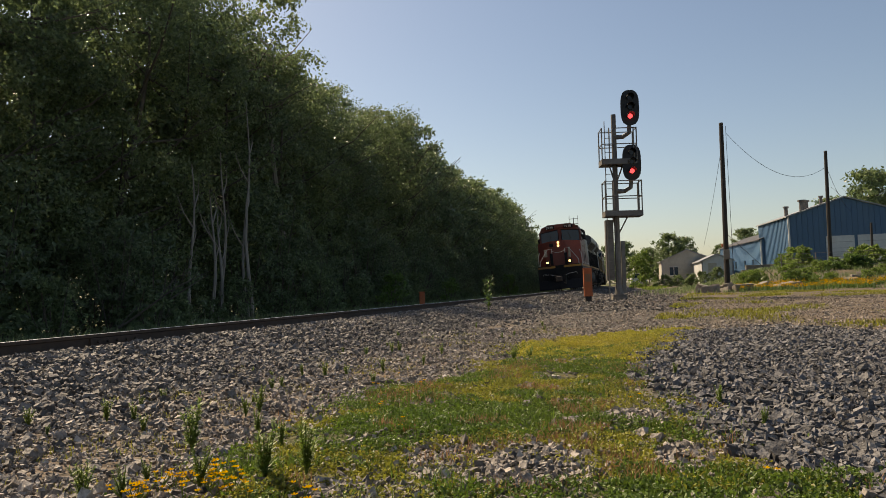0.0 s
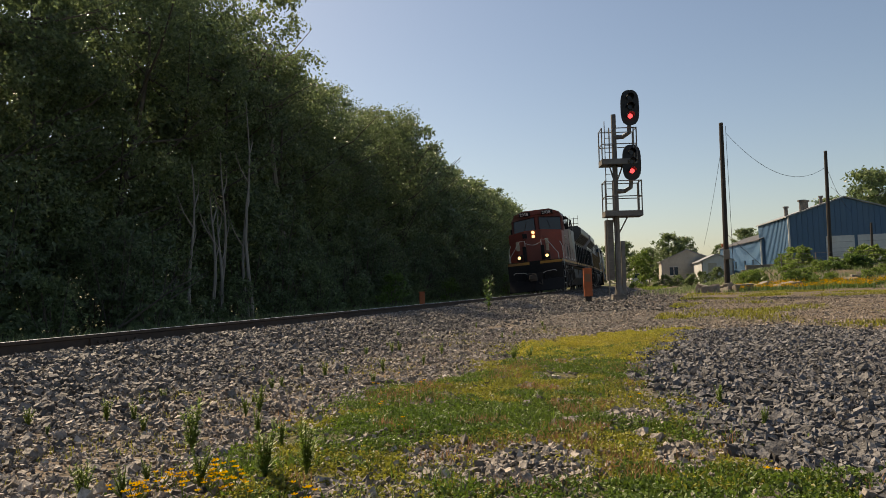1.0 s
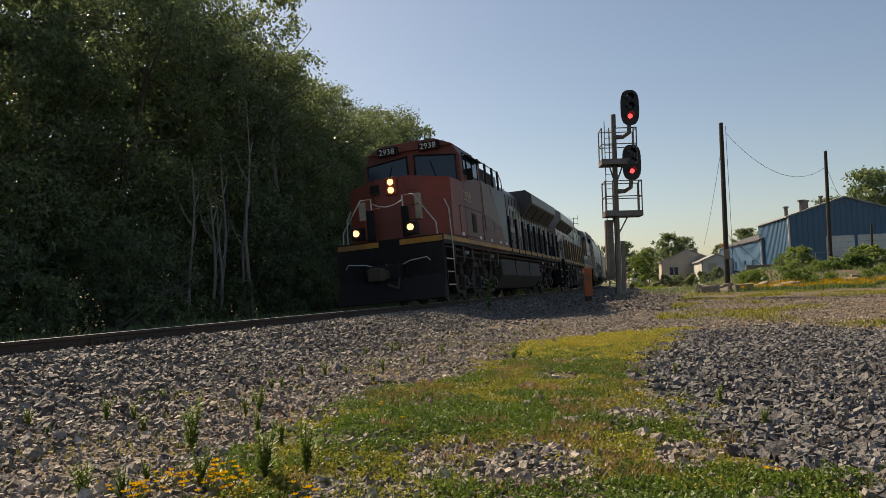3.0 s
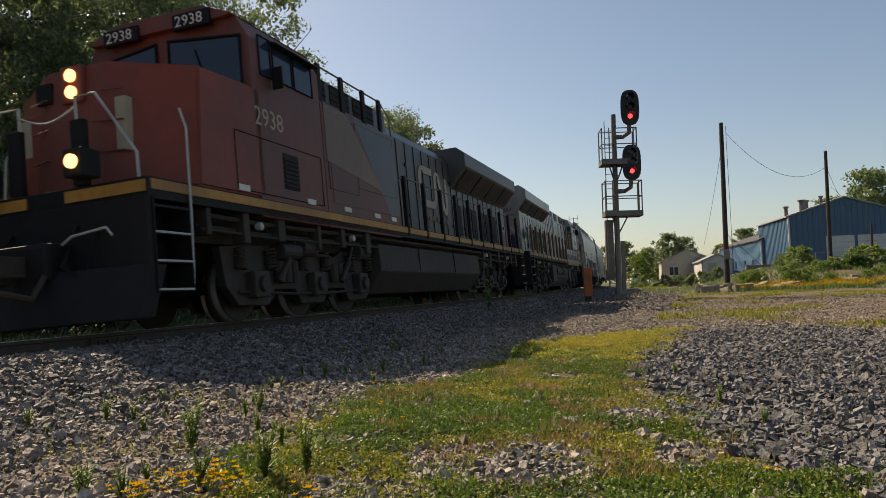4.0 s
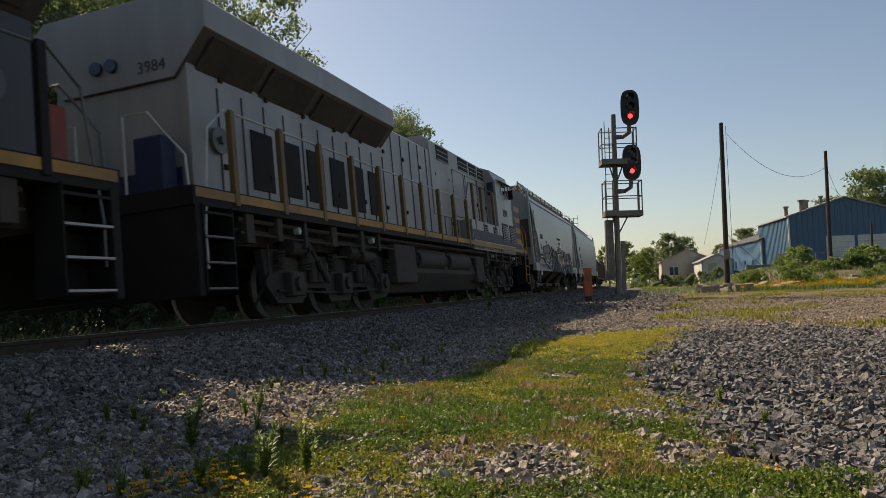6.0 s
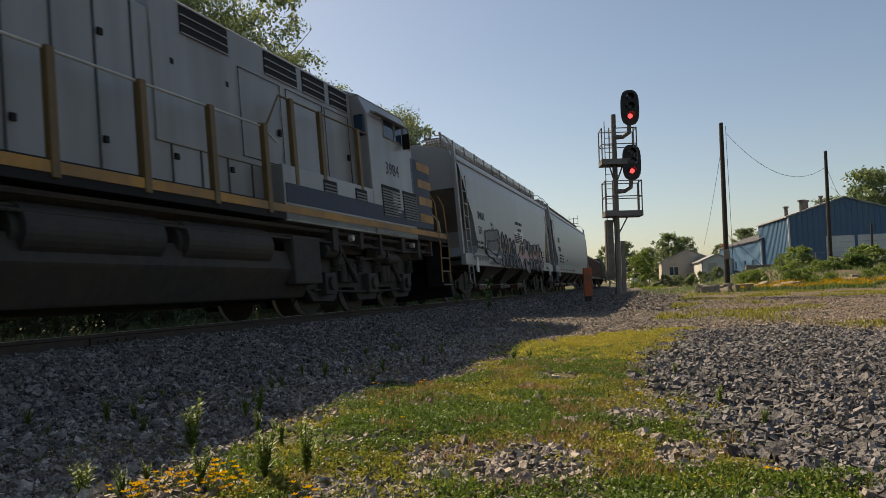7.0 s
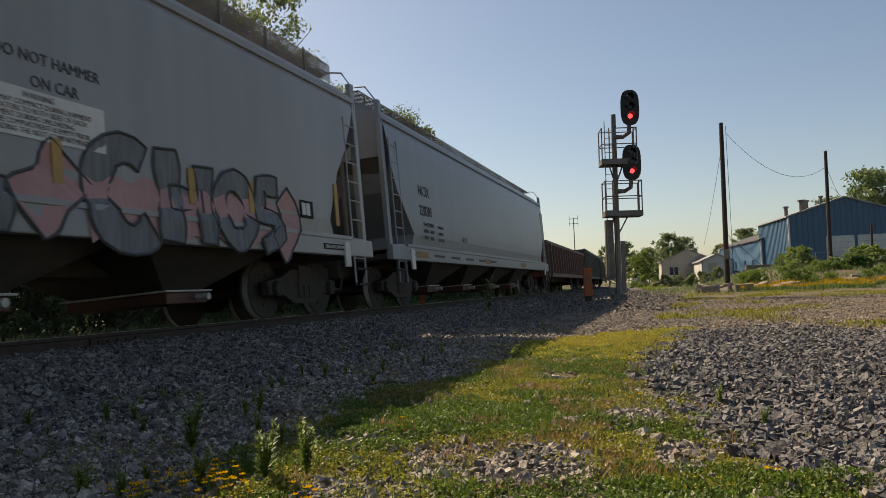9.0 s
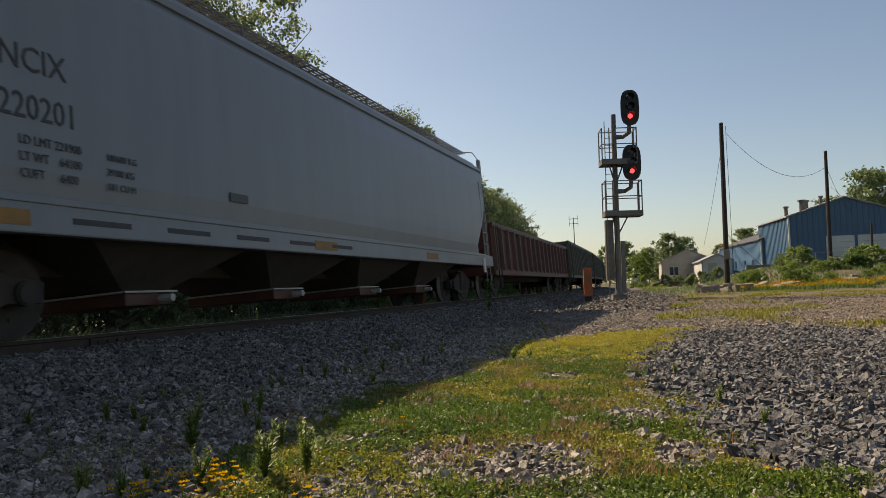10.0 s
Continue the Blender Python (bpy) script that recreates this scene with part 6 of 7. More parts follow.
def weed(height, seed, material, label, leaves=52, name="weed"):
    rng = random.Random(seed)
    ob = thing(name, label, "weed", "weeds on the stones")
    stems, vs, ts = [], [], []
    for k in range(8):
        a, r = rng.uniform(0, 6.28), rng.uniform(0.05, 0.3) * height
        top = Vector((r * math.cos(a), r * math.sin(a), height * rng.uniform(0.6, 1.0)))
        pts = [Vector((0, 0, 0)), top * 0.5 + Vector((0, 0, 0.06 * height)), top]
        stems.append(tube(pts, [0.004, 0.003, 0.0015], 4))
        for j in range(leaves):
            f = rng.uniform(0.12, 1)
            o = pts[1] * (2 * f) if f < 0.5 else pts[1].lerp(pts[2], 2 * f - 1)
            b = rng.uniform(0, 6.28)
            L = height * rng.uniform(0.1, 0.19) * (1.2 - 0.6 * f)
            d = Vector((math.cos(b), math.sin(b), rng.uniform(0.2, 0.9))).normalized()
            w = Vector((-math.sin(b), math.cos(b), 0)) * L * 0.14
            i = len(vs)
            vs += [o, o + d * L * 0.5 + w, o + d * L, o + d * L * 0.5 - w]
            ts += [(i, i + 1, i + 2), (i, i + 2, i + 3)]
    for st in stems:
        part("stalk", st, material, ob)
    lf = new("foliage", raw_mesh("foliage", np.array([tuple(v) for v in vs]), np.array(ts), material))
    lf.parent = ob
    return ob


def build_weeds():
    spots = [(-2.48, 3.13, 0.34), (-3.64, 3.76, 0.17), (-3.5, 3.85, 0.14), (-1.72, 2.62, 0.3), (-1.6, 2.75, 0.26), (-2.35, 2.3, 0.2), (-2.2, 2.35, 0.15), (-3.33, 6.12, 0.17), (-3.2, 6.3, 0.13), (-3.32, 5.19, 0.12),
             (-2.77, 4.18, 0.2), (-3.16, 3.55, 0.12), (-2.71, 7.08, 0.14), (-2.95, 6.6, 0.16), (-2.3, 2.6, 0.12), (-2.6, 5.6, 0.14), (-3.9, 4.6, 0.12), (-1.81, 7.33, 0.2), (-1.7, 7.6, 0.18), (-2.4, 3.6, 0.14), (-2.0, 3.2, 0.16),
             (0.3, 4.2, 0.12), (0.1, 5.0, 0.14), (-0.2, 6.2, 0.12), (0.8, 3.6, 0.1), (-2.9, 8.2, 0.15), (-1.95, 2.5, 0.2)]
    more = random.Random(19)
    while len(spots) < 52:
        s, la = more.uniform(3.0, 14.0), more.uniform(2.9, 5.2)
        q = on_track(s, la)
        if not poly_inside(q.x, q.y, GRASS):
            spots.append((q.x, q.y, more.uniform(0.07, 0.17)))
    for i, (x, y, h) in enumerate(spots):
        drop(weed(h * 0.95, i + 3, BLADE if i % 3 else LEAF_SUN, "leafy green weed growing from the stones"), x, y, 0, 1, 0.0)
    p = on_track(18.6, 2.35)
    drop(weed(1.08, 77, LEAF_BRIGHT, "tall sparse thistle standing by the rail", 12), p.x, p.y, 0, 1, 0.0)
    stick = thing("stick", "dark broken stick lying on the dirt", "stick")
    part("wood", tube([(-0.2, 0, 0.02), (0.0, 0.03, 0.03), (0.22, -0.02, 0.02)], [0.012, 0.016, 0.008], 6), BARK, stick)
    drop(stick, -2.45, 5.55, 10, 1, 0.0)
    # wildflowers
    rng = random.Random(8)
    places = [(-2.15 + 0.8 * rng.random(), 2.26 + 0.36 * rng.random() ** 1.5) for _ in range(18)] + [(-2.2, 5.15), (-2.05, 5.3), (-2.3, 5.0), (-2.6, 6.0), (-0.4, 4.9), (0.2, 3.0), (-1.5, 3.6), (-2.2, 3.5), (-1.9, 4.2)]
    for i, (x, y) in enumerate(places):
        ob = thing("wildflower", "low wildflower with small bright yellow blooms", "flower", "yellow wildflowers")
        stems = []
        k = 5 if i < 18 else 2
        heads = []
        for j in range(k):
            a, r = rng.uniform(0, 6.28), rng.uniform(0.01, 0.07)
            h = rng.uniform(0.035, 0.09)
            heads.append((r * math.cos(a), r * math.sin(a), h))
            stems.append(tube([(0, 0, 0), (heads[-1][0] * 0.6, heads[-1][1] * 0.6, h * 0.6), heads[-1]], 0.0018, 4))
        for st in stems:
            part("stem", st, BLADE, ob)
        for hx, hy, hz in heads:
            fl = bmesh.new()
            for q in range(5):
                a = q * 1.257 + hx * 90
                c, s = math.cos(a), math.sin(a)
                R = 0.011
                v = [fl.verts.new(Vector((hx, hy, hz)) + Vector(w) * R) for w in ((0, 0, 0), (c - 0.5 * s, s + 0.5 * c, 0.35), (1.25 * c, 1.25 * s, 0.6), (c + 0.5 * s, s - 0.5 * c, 0.35))]
                fl.faces.new(v)
            part("bloom", fl, PETAL, ob, "bright yellow bloom")
        drop(ob, x, y, 0, 1, 0.0)


def build_stones():
    STONE_TAN = mat("tan_gravel_stone", (0.22, 0.18, 0.145), (0.34, 0.285, 0.235), 6, 0.9, 0, 0.2, c3=(0.15, 0.12, 0.1), rnd=0.4)
    stone_field("ballast", "grey broken ballast stones beside the rail", 46000, lambda r: (lambda s, l: tuple(on_track(s, l)[:2]))(2.5 + 22 * r.random() ** 1.6, r.uniform(0.86, 4.3)),
                lambda x, y, r: r.random() < 1.0 - 0.93 * smooth(2.4, 3.8, lat_of(x, y) + 0.5 * noise.noise((x * 0.8, y * 0.8, 1.0))), 0.021, BALLAST)
    stone_field("loose_stones", "scattered pale stones on the dirt", 7600, lambda r: (r.uniform(-5.0, 1.2), 2.2 + 11 * r.random() ** 1.5),
                lambda x, y, r: lat_of(x, y) > 2.6 and not poly_inside(x, y, PILE) and noise.noise((x * 1.2, y * 1.2, 30)) > -0.3 and (not poly_inside(x, y, GRASS) or r.random() < 0.25), 0.017, STONE)
    stone_field("crushed_stone", "blue-grey crushed stone spread over the yard", 46000, lambda r: (r.uniform(-0.8, 6.5), 2.4 + 10.6 * r.random() ** 1.5),
                lambda x, y, r: x < 0.6 + 0.62 * y and poly_inside(x + 0.25 * noise.noise((x * 1.5, y * 1.5, 2.2)), y, PILE), 0.0185, STONE_R)
    stone_field("bare_patch_stones", "pale stones in bare patches of the grass", 2200, lambda r: (r.uniform(-1.5, 0.1), r.uniform(2.3, 4.7)),
                lambda x, y, r: any(((x - cx) / rx) ** 2 + ((y - cy) / ry) ** 2 < 1.3 for cx, cy, rx, ry in ((-0.85, 3.15, 0.42, 0.36), (-0.4, 4.35, 0.2, 0.22), (-1.25, 2.55, 0.25, 0.2), (-0.1, 3.4, 0.12, 0.3))), 0.013, STONE)
    stone_field("pebbles", "small pale pebbles bedded in the dirt", 21000, lambda r: (r.uniform(-5.0, 1.0), 2.2 + 10 * r.random() ** 1.6),
                lambda x, y, r: lat_of(x, y) > 2.8 and not poly_inside(x, y, PILE) and (r.random() < 0.3 or not poly_inside(x, y, GRASS)), 0.0105, STONE)
    stone_field("yard_gravel", "loose grey gravel across the yard", 13000, lambda r: (r.uniform(-3.2, 8.0), 11.5 + 18 * r.random() ** 1.3),
                lambda x, y, r: lat_of(x, y) > 4.0 and r.random() > grass_at(x, y) and x < 0.45 * y - 1.5, 0.017, STONE_TAN)
    stone_field("far_ballast", "grey ballast stones along the curve", 11000, lambda r: (lambda s, l: tuple(on_track(s, l)[:2]))(20 + 45 * r.random() ** 1.4, r.uniform(0.9, 7.5)),
                lambda x, y, r: r.random() < 1.0 - 0.75 * smooth(3.8, 7.0, lat_of(x, y)), 0.034, BALLAST)


# ---------------------------------------------------------------- signal and lineside things
GALV = mat("weathered_galvanised", (0.2, 0.19, 0.178), (0.145, 0.137, 0.128), 6, 0.55, 0.3, 0.1, c3=(0.1, 0.075, 0.055), stain=0.5)
SIGBLACK = mat("black_signal_paint", (0.008, 0.008, 0.009), (0.014, 0.014, 0.015), 5, 0.6, 0, 0.03)
CONCRETE = mat("weathered_concrete", (0.26, 0.225, 0.185), (0.18, 0.158, 0.132), 5, 0.9, 0, 0.4, c3=(0.11, 0.095, 0.08))
POSTORANGE = mat("orange_marker_paint", (0.42, 0.1, 0.025), (0.33, 0.08, 0.022), 6, 0.6, 0, 0.1)
REDLIGHT = glow("lit_red_aspect", (1.0, 0.06, 0.07), 1.9)
DARKLENS = glassy("unlit_lens", (0.012, 0.012, 0.014), 0.15)


def signal_mast():
    ob = thing("railway_signal", "steel signal mast with two black heads showing red", "signal")
    part("foundation", box(-0.3, 0.3, -0.3, 0.3, -0.3, 0.06, 0.02), CONCRETE, ob)
    part("base_plate", box(-0.28, 0.28, -0.28, 0.28, 0.06, 0.16, 0.01), GALV, ob)
    part("mast", tube([(0, 0, 0.1), (0, 0, 0.6), (0, 0, 7.62)], [0.2, 0.12, 0.1], 16), GALV, ob)
    part("junction_box", box(-0.48, -0.16, -0.1, 0.2, 0.75, 3.22, 0.015), GALV, ob, "tall grey equipment case")
    part("cable_duct", box(0.14, 0.3, -0.05, 0.12, 0.2, 2.35, 0.015), GALV, ob)
    lad = [tube([(x, -0.22, 0.05), (x, -0.22, 7.3)], 0.018) for x in (-0.42, -0.1)]
    lad += [tube([(-0.42, -0.22, 0.3 + 0.3 * i), (-0.1, -0.22, 0.3 + 0.3 * i)], 0.012) for i in range(23)]
    part("ladder", join(*lad), GALV, ob, "steel ladder")
    for z0, z1, x0, x1 in ((5.55, 6.95, -0.58, 0.82), (3.42, 4.78, -0.5, 0.96)):
        plat = part("platform", join(box(x0, x1, -0.5, 0.35, z0, z0 + 0.05), box(x0 - 0.02, x1 + 0.02, -0.53, -0.5, z0 - 0.08, z0 + 0.14), box(x0 - 0.03, x0, -0.53, 0.38, z0 - 0.08, z0 + 0.14),
                                     box(x1, x1 + 0.03, -0.53, 0.38, z0 - 0.08, z0 + 0.14), box(x0, x1, 0.35, 0.38, z0 - 0.08, z0 + 0.14)), GALV, ob, "steel work platform")
        rl = []
        for z in ((z0 + z1) / 2 + 0.05, z1):
            rl += [tube([(x1, -0.5, z), (x0 + 0.45 if z == z1 else x0, -0.5, z)], 0.022), tube([(x0, -0.5, z), (x0, 0.36, z), (x1, 0.36, z), (x1, -0.5, z)], 0.022)]
        rl += [tube([(x, y, z0), (x, y, z1 + 0.02)], 0.026) for x, y in ((x0, -0.5), (x0 + 0.3, -0.5), (x1, -0.5), (x0, 0.36), (x1, 0.36), (x1 - 0.12, -0.5))]
        part("guard_rail", join(*rl), GALV, plat)
        part("brace", join(tube([(0, 0, z0 - 0.9), (x1 - 0.5, -0.2, z0)], 0.03), tube([(0, 0, z0 - 0.9), (x0 + 0.3, -0.2, z0)], 0.03)), GALV, plat)
    for zc in (7.78, 5.52):
        ov = [(0.6 + 0.375 * math.copysign(abs(math.cos(a)) ** 0.75, math.cos(a)), zc + 0.73 * math.copysign(abs(math.sin(a)) ** 0.62, math.sin(a))) for a in (2 * math.pi * i / 40 for i in range(40))]
        head = part("signal_head", join(prism(ov, -0.5, -0.47, "y"), box(0.4, 0.8, -0.47, -0.2, zc - 0.55, zc + 0.55, 0.04)), SIGBLACK, ob, "black oval signal head")
        for i, dz in enumerate((0.4, 0.02, -0.36)):
            lit = i == 2
            part("lens", drum(0.6, -0.52, zc + dz, 0.095, 0.03, "y", 20), REDLIGHT if lit else DARKLENS, head, "lit red lens" if lit else "dark lens")
            hood = bmesh.new()
            rows = []
            for d, cut in ((-0.5, 200), (-0.82, 150)):
                rows.append([[hood.verts.new((0.6 + rr * math.sin(radians(a)), d, zc + dz + rr * math.cos(radians(a)))) for a in np.linspace(-cut / 2 - 10, cut / 2 + 10, 13)] for rr in (0.15, 0.142)])
            for layer in (0, 1):
                for j in range(12):
                    hood.faces.new((rows[0][layer][j], rows[0][layer][j + 1], rows[1][layer][j + 1], rows[1][layer][j]))
            for j in range(12):
                hood.faces.new((rows[1][0][j], rows[1][0][j + 1], rows[1][1][j + 1], rows[1][1][j]))
            part("visor", hood, SIGBLACK, head)
        part("bracket", tube([(0, 0, zc - 1.12), (0.35, -0.1, zc - 1.12), (0.56, -0.3, zc - 1.0), (0.6, -0.35, zc - 0.5)], [0.1, 0.09, 0.09, 0.09], 12), GALV, ob, "bent pipe bracket")
    ob.matrix_basis = pose(-3.02, 30.64, -0.22, 0, 0.9, 15)
    # orange lineside marker
    mk = thing("lineside_marker", "weathered orange lineside post box beside the track", "marker post")
    part("case", box(-0.16, 0.16, -0.09, 0.09, 0.18, 1.28, 0.015), POSTORANGE, mk)
    part("foot", box(-0.12, 0.12, -0.06, 0.06, -0.1, 0.2, 0.01), UNDER, mk)
    part("notice", box(-0.1, 0.1, -0.098, -0.09, 0.75, 1.05), mat("faded_notice", (0.25, 0.12, 0.06)), mk)
    mk.matrix_basis = pose(-3.98, 28.54, -0.25, 0, 0, 15)
    rb = thing("lineside_marker", "short red-orange lineside box on the far side of the track", "marker post")
    part("case", box(-0.11, 0.11, -0.09, 0.09, 0.05, 0.52, 0.02), POSTORANGE, rb)
    part("cap", box(-0.13, 0.13, -0.11, 0.11, 0.52, 0.57, 0.01), POSTORANGE, rb)
    p = on_track(27.4, -2.6)
    rb.matrix_basis = pose(p.x, p.y, -0.22, 0, 0, 20)
    part("foot", box(-0.1, 0.1, -0.06, 0.06, -0.5, 0.06), UNDER, rb)


def pole(x, y, z0, z1, r, label):
    ob = thing("utility_pole", label, "pole", "utility poles")
    wood = mat("old_pole_wood", (0.05, 0.042, 0.036), (0.03, 0.025, 0.022), 6, 0.9, 0, 0.4, stretch=(1, 1, 0.1))
    part("shaft", tube([(0, 0, 0), (0, 0, (z1 - z0) * 0.5), (0, 0, z1 - z0)], [r, r * 0.85, r * 0.72], 10), wood, ob)
    part("cap", drum(0, 0, z1 - z0, r * 0.75, 0.03, "z", 10), GALV, ob)
    ob.matrix_basis = pose(x, y, z0, 0, 0.9, 0)
    return ob


def wire(name, a, b, sag, label):
    ob = thing(name, label, "cable", "overhead wires")
    a, b = Vector(a), Vector(b)
    pts = [a.lerp(b, i / 16) - Vector((0, 0, sag * 4 * (i / 16) * (1 - i / 16))) for i in range(17)]
    part("strand", tube(pts, 0.014, 5), SIGBLACK, ob)


# ---------------------------------------------------------------- buildings
BLUE_SHEET = mat("blue_corrugated_sheet", (0.045, 0.12, 0.22), (0.038, 0.105, 0.195), 3, 0.5, 0, 0.05, c3=(0.06, 0.12, 0.19), stain=0.4, stretch=(1, 1, 0.2))
WHITE_SHEET = mat("white_sheet", (0.62, 0.62, 0.6), (0.54, 0.54, 0.53), 3, 0.55, 0, 0.05)
ROOFGREY = mat("grey_roof_sheet", (0.32, 0.32, 0.32), (0.25, 0.25, 0.255), 3, 0.5, 0, 0.1)
DARKROOF = mat("dark_shingle_roof", (0.07, 0.07, 0.075), (0.05, 0.05, 0.055), 6, 0.85, 0, 0.3)
TANWALL = mat("pale_tan_siding", (0.5, 0.46, 0.38), (0.42, 0.385, 0.32), 4, 0.8, 0, 0.1)


def hall(name, label, w, d, eave, ridge, wall, roof, ribs):
    """A gabled sheet building; its front gable lies on y = 0 and runs from x = 0 to w, and it reaches back to y = d."""
    ob = thing(name, label, "building", "yard buildings")
    part("wall", prism([(0, -1), (0, eave), (w / 2, ridge), (w, eave), (w, -1)], 0, d, "y"), wall, ob)
    o = 0.25
    sl = (ridge - eave) / (w / 2)
    for sgn in (0, 1):
        if sgn == 0:
            prof = [(-o, eave - sl * o + 0.02), (w / 2, ridge + 0.02), (w / 2, ridge + 0.16), (-o, eave - sl * o + 0.16)]
        else:
            prof = [(w + o, eave - sl * o + 0.02), (w / 2, ridge + 0.02), (w / 2, ridge + 0.16), (w + o, eave - sl * o + 0.16)]
        part("roof", prism(prof, -o, d + o, "y"), roof, ob)
    for x in (-0.06, w - 0.12):
        part("corner_trim", box(x, x + 0.18, -0.06, 0.1, -1, eave - 0.05), WHITE_SHEET if ribs else roof, ob)
    if ribs:
        for i in range(int(d / 0.6)):
            part("rib", box(-0.05, 0.0, 0.35 + 0.6 * i, 0.45 + 0.6 * i, -1, eave - 0.02), wall, ob)
        for i in range(int(w / 0.6)):
            x = 0.3 + 0.6 * i
            part("rib", box(x, x + 0.1, -0.05, 0.0, -1, eave + sl * min(x, w - x) - 0.03), wall, ob)
    return ob


def build_yard():
    big = hall("workshop_building", "tall blue corrugated metal workshop with white roller doors", 12.3, 14.0, 6.9, 8.85, BLUE_SHEET, ROOFGREY, True)
    for x in (3.95, 7.35, 10.75):
        dr = part("roller_door", box(x, x + 3.05, -0.1, -0.02, -0.5, 4.45), WHITE_SHEET, big, "white sectional roller door")
        for i in range(6):
            part("door_joint", box(x, x + 3.05, -0.115, -0.1, 0.2 + 0.7 * i, 0.24 + 0.7 * i), ROOFGREY, dr)
    for i, (x, y, h, r) in enumerate(((2.2, 2.0, 1.2, 0.32), (3.2, 4.0, 1.0, 0.3), (1.2, 5.0, 1.1, 0.22), (4.2, 1.6, 0.9, 0.18))):
        z = 6.9 + 1.95 * x / 6.15
        part("roof_vent", join(drum(x, y, z + h / 2, r, h / 2, "z", 14), drum(x, y, z + h + 0.1, r * 1.5, 0.1, "z", 14)), GALV, big, "metal roof vent")
    part("side_window", box(-0.07, -0.02, 9.0, 10.2, 0.3, 1.2), GLASS, big)
    big.matrix_basis = pose(10.5, 93.4, 0.45, 0, 0, 9)
    low = hall("annex_building", "low light blue corrugated metal annex with a dark roof", 9.0, 27.0, 4.4, 6.0, mat("light_blue_sheet", (0.1, 0.21, 0.34), (0.085, 0.18, 0.3), 3, 0.5, 0, 0.05), DARKROOF, True)
    for y in (4, 9, 15):
        part("side_window", box(-0.07, -0.02, y, y + 0.9, 0.9, 1.9), GLASS, low, "small square window")
    part("roof_lamp", drum(0.3, 26.0, 5.0, 0.25, 0.3, "z", 12), POSTORANGE, low, "small orange roof beacon")
    low.matrix_basis = pose(8.3, 104.5, 1.0, 0, 0, 9)
    sh = hall("storage_shed", "white metal shed with a pale low-pitched roof", 4.2, 12.0, 2.2, 3.1, WHITE_SHEET, ROOFGREY, False)
    sh.matrix_basis = pose(0.9, 112.0, 0.85, 0, 0, 6)
    part("shed_door", box(0.8, 2.0, -0.06, -0.01, 0, 1.9), TANWALL, sh)
    ho = hall("house", "pale tan house with a grey gabled roof behind the shed", 8.0, 8.0, 3.2, 4.9, TANWALL, ROOFGREY, False)
    for x in (1.2, 5.2):
        wd = part("window", box(x, x + 1.3, -0.08, -0.02, 0.9, 2.2), GLASS, ho)
        part("window_frame", join(box(x - 0.08, x + 1.38, -0.11, -0.08, 2.2, 2.3), box(x - 0.08, x + 1.38, -0.11, -0.08, 0.8, 0.9), box(x + 0.6, x + 0.7, -0.11, -0.08, 0.9, 2.2)), WHITE_SHEET, wd)
    ho.matrix_basis = pose(-5.2, 124.0, 0.4, 0, 0, 6)
    pole(1.80, 48.2, ground_z(1.8, 48.2) - 0.2, 10.1, 0.17, "tall dark bare wooden utility pole")
    pole(10.15, 64.7, ground_z(10.15, 64.7) - 0.2, 10.3, 0.17, "dark wooden utility pole by the workshop")
    pole(16.1, 79.5, ground_z(16.1, 79.5) - 0.2, 5.25, 0.14, "short dark wooden post by the workshop")
    wire("overhead_wire", (2.2, 47.9, 9.4), (10.2, 64.5, 9.0), 1.6, "slack black overhead wire between two poles")
    wire("overhead_wire", (2.05, 47.9, 9.3), (1.0, 88.0, 4.2), 0.4, "thin wire dropping from the pole to the yard")
    wire("overhead_wire", (10.2, 64.5, 9.2), (17.0, 93.0, 7.5), 0.6, "thin wire dropping from the pole to the workshop")
    wire("overhead_wire", (2.2, 47.8, 9.8), (2.2, 48.1, 0.6), 0.0, "cable running down the pole")
    wire("guy_wire", (1.9, 48.0, 3.2), (4.6, 49.5, 0.4), 0.0, "guy wire of the pole")
    mb = thing("pole_box", "small grey meter box on the pole", "box")
    part("case", box(-0.18, 0.18, -0.12, 0.05, 0, 0.6, 0.02), CONCRETE, mb)
    mb.matrix_basis = pose(1.85, 47.95, 1.6)
    # concrete rubble
    rng = random.Random(3)
    for i in range(26):
        x, y = rng.gauss(1.6, 0.6) if i < 12 else rng.gauss(4.6, 0.5), rng.uniform(42, 44.5)
        if i >= 18:
            x, y = rng.uniform(6.5, 14), rng.uniform(46, 50)
        a, b, c = rng.uniform(0.18, 0.5), rng.uniform(0.15, 0.4), rng.uniform(0.12, 0.28)
        ob = thing("concrete_chunk", "broken pale concrete chunk lying in the weeds", "rubble", "concrete rubble")
        bm = box(-a, a, -b, b, -c, c, 0.05)
        for v in bm.verts:
            v.co += Vector((noise.noise(v.co * 2 + Vector((i, 0, 0))), noise.noise(v.co * 2 + Vector((0, i, 0))), noise.noise(v.co * 2 + Vector((0, 0, i))))) * 0.14
        part("block", bm, CONCRETE, ob)
        ob.matrix_basis = pose(x, y, ground_z(x, y) + c * 0.5, rng.uniform(-15, 15), rng.uniform(-15, 15), rng.uniform(0, 180))
    wall = thing("retaining_wall", "low tan stone retaining wall below the workshop", "wall")
    for i in range(26):
        for j in range(2):
            part("stone", box(-0.02 + i * 0.72 + 0.36 * (j % 2), 0.68 + i * 0.72 + 0.36 * (j % 2), -0.2, 0.2, 0.42 * j, 0.42 * j + 0.4, 0.03), CONCRETE, wall)
    wall.matrix_basis = pose(4.0, 72.0, 0.75, 0, 0, 9)
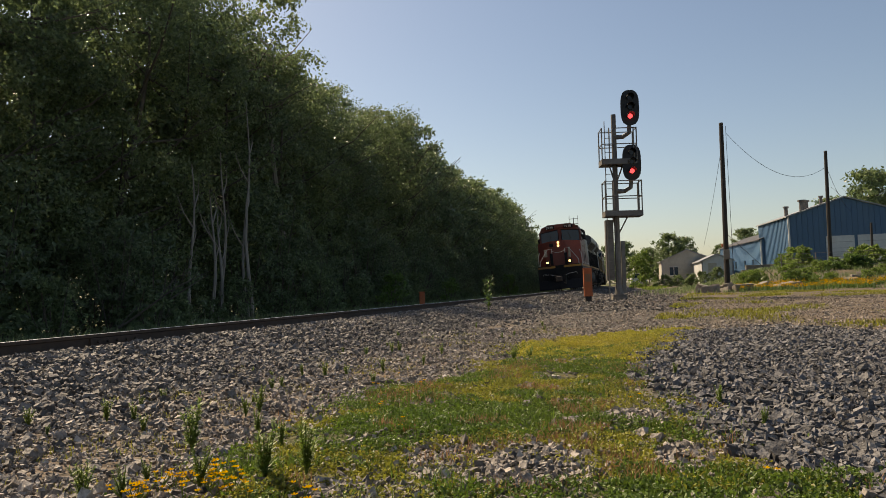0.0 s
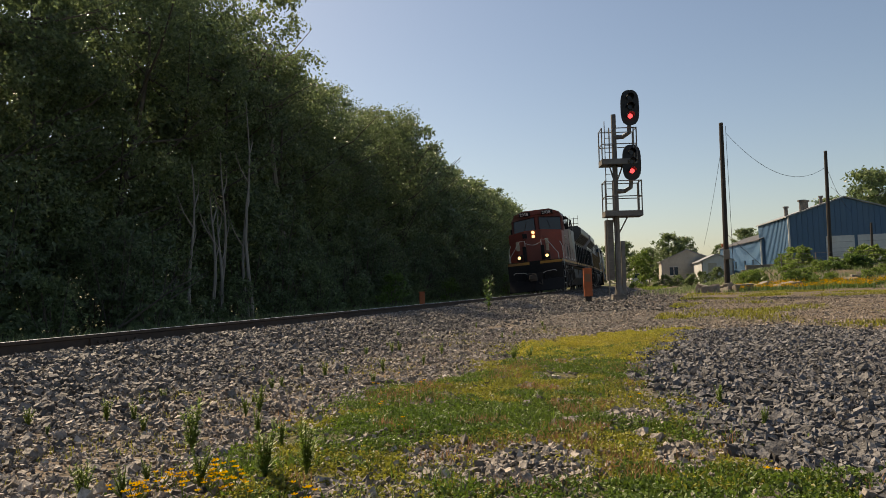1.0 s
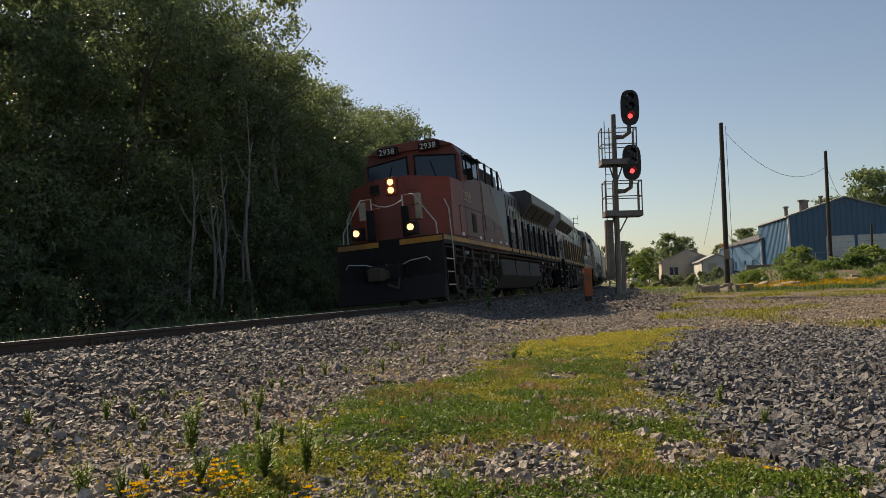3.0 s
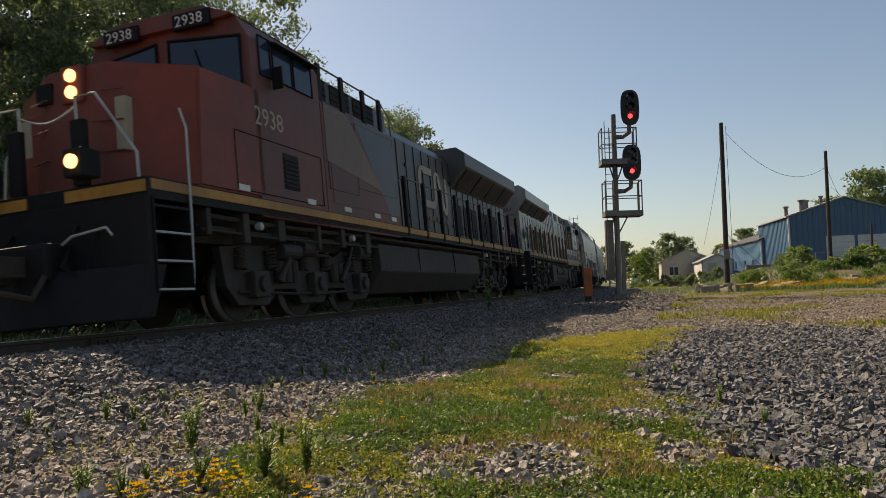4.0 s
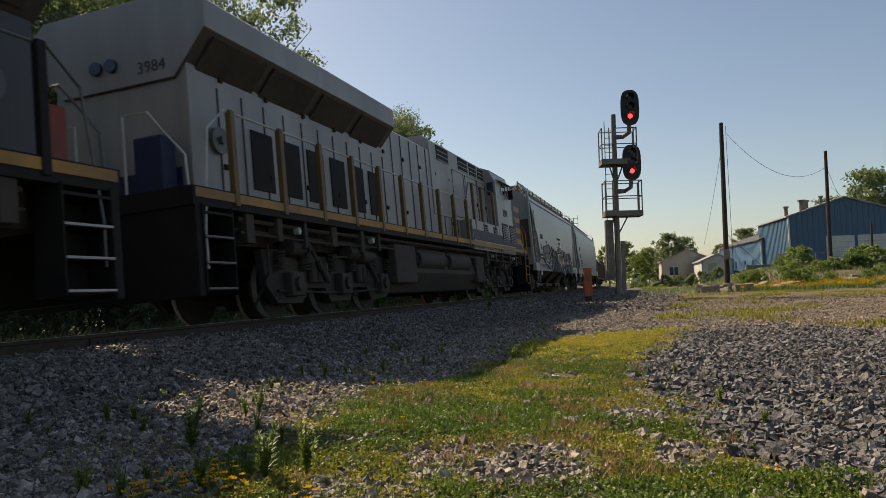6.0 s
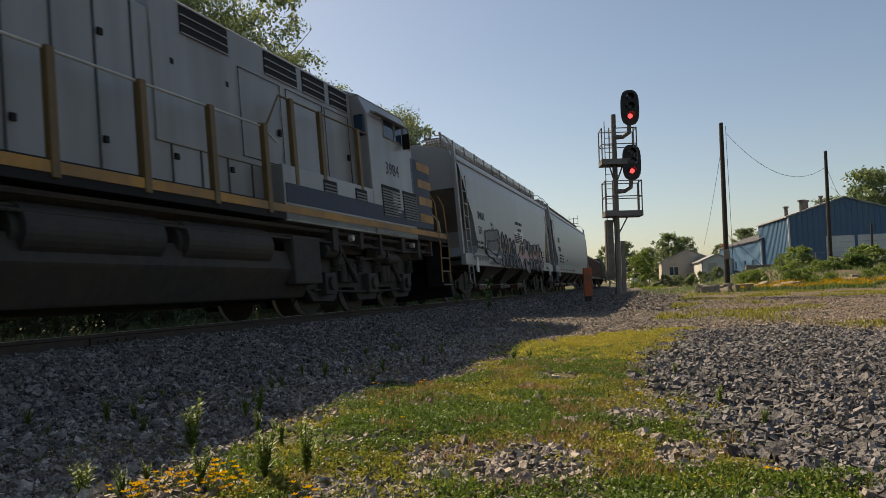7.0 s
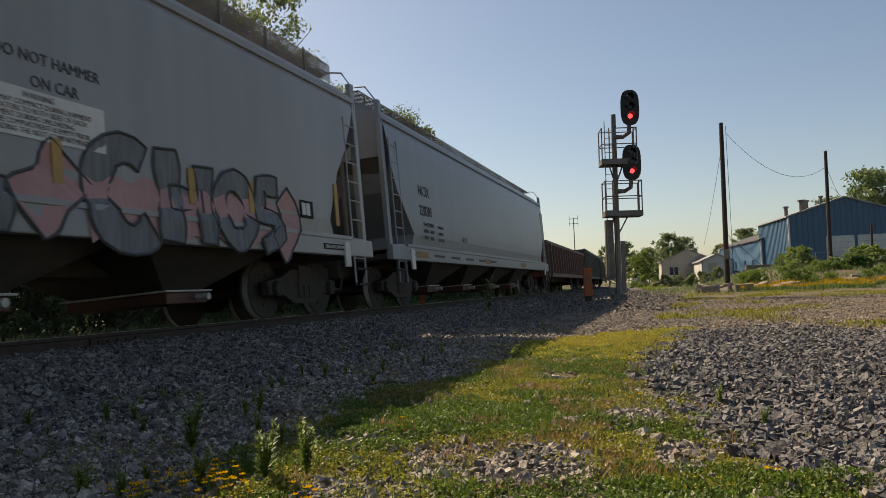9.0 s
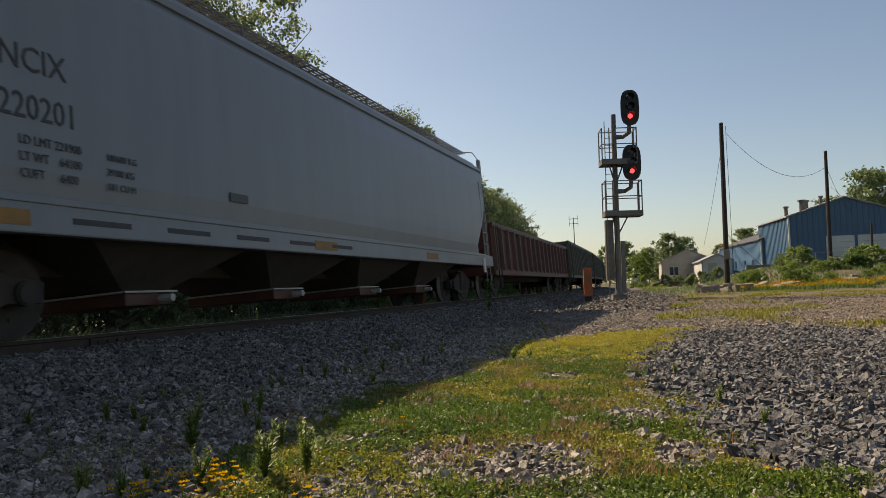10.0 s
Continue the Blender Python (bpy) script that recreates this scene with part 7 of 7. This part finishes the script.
    # yellow flowers along the bank
    fl = scatter(900, (2.2, 14, 41.0, 46), lambda x, y, r: noise.noise((x * 0.6, y * 0.8, 6)) > -0.1, 12)
    rng2 = np.random.default_rng(6)
    tips = [(x, y, z + 0.28) for x, y, z in fl]
    tagged(new("bank_flowers", leaf_mesh("bank_flowers", tips, [0.16] * len(tips), 7, 0.055, PETAL, rng2)), "yellow wildflowers along the bank", "flowers", kind="stuff")
    blades("flower_stems", "green stems of the bank wildflowers", [(x + 0.1 * math.sin(9 * i), y + 0.1 * math.cos(7 * i), z) for i, (x, y, z) in enumerate(fl * 5)], 0.34, 0.014, LEAF_BRIGHT, 0.7)
    # chain-link fence
    fence = thing("wire_fence", "thin wire fence with steel posts on the bank", "fence")
    for i in range(6):
        x, y = 5.6 + 2.2 * i, 55.0 + 0.3 * i
        part("post", tube([(x, y, ground_z(x, y) - 0.1), (x, y, ground_z(x, y) + 1.25)], 0.035), GALV, fence)
    for h in (0.3, 0.6, 0.9, 1.2):
        part("strand", tube([(5.6 + 2.2 * i, 55.0 + 0.3 * i, ground_z(5.6 + 2.2 * i, 55.0 + 0.3 * i) + h) for i in range(6)], 0.012, 4), GALV, fence)
    # radio mast beyond the train
    an = thing("radio_mast", "thin grey radio mast beyond the track", "mast")
    part("shaft", tube([(0, 0, 0), (0, 0, 12.0)], [0.12, 0.06], 6), GALV, an)
    for dz in (-0.2, -1.0):
        part("aerial", join(tube([(-0.7, 0, 12 + dz), (0.7, 0, 12 + dz)], 0.04), *[tube([(x, 0, 11.6 + dz), (x, 0, 12.5 + dz)], 0.03) for x in (-0.7, 0.7)]), GALV, an)
    an.matrix_basis = pose(-18.6, 120.1, -0.6)
    # parked van far down the yard road
    van = thing("parked_van", "distant parked white van on the yard road", "vehicle")
    part("body", prism([(-1.0, 0.35), (-1.0, 1.3), (-0.85, 1.95), (0.85, 1.95), (1.0, 1.3), (1.0, 0.35)], -2.4, 2.4, "y", 0.08), WHITE_SHEET, van)
    part("windscreen", prism([(-0.85, 1.3), (-0.75, 1.8), (0.75, 1.8), (0.85, 1.3)], -2.43, -2.39, "y"), GLASS, van)
    for sx in (-1, 1):
        for y in (-1.5, 1.5):
            part("wheel", drum(sx * 0.9, y, 0.34, 0.34, 0.12, "x", 16, 0.03), SIGBLACK, van)
    van.matrix_basis = pose(-7.6, 104.0, ground_z(-7.6, 104.0), 0, 0, 8)


build_ground()
build_line()
build_stones()
build_trees()
build_grass()
build_weeds()
signal_mast()
build_yard()
build_train()
motions()
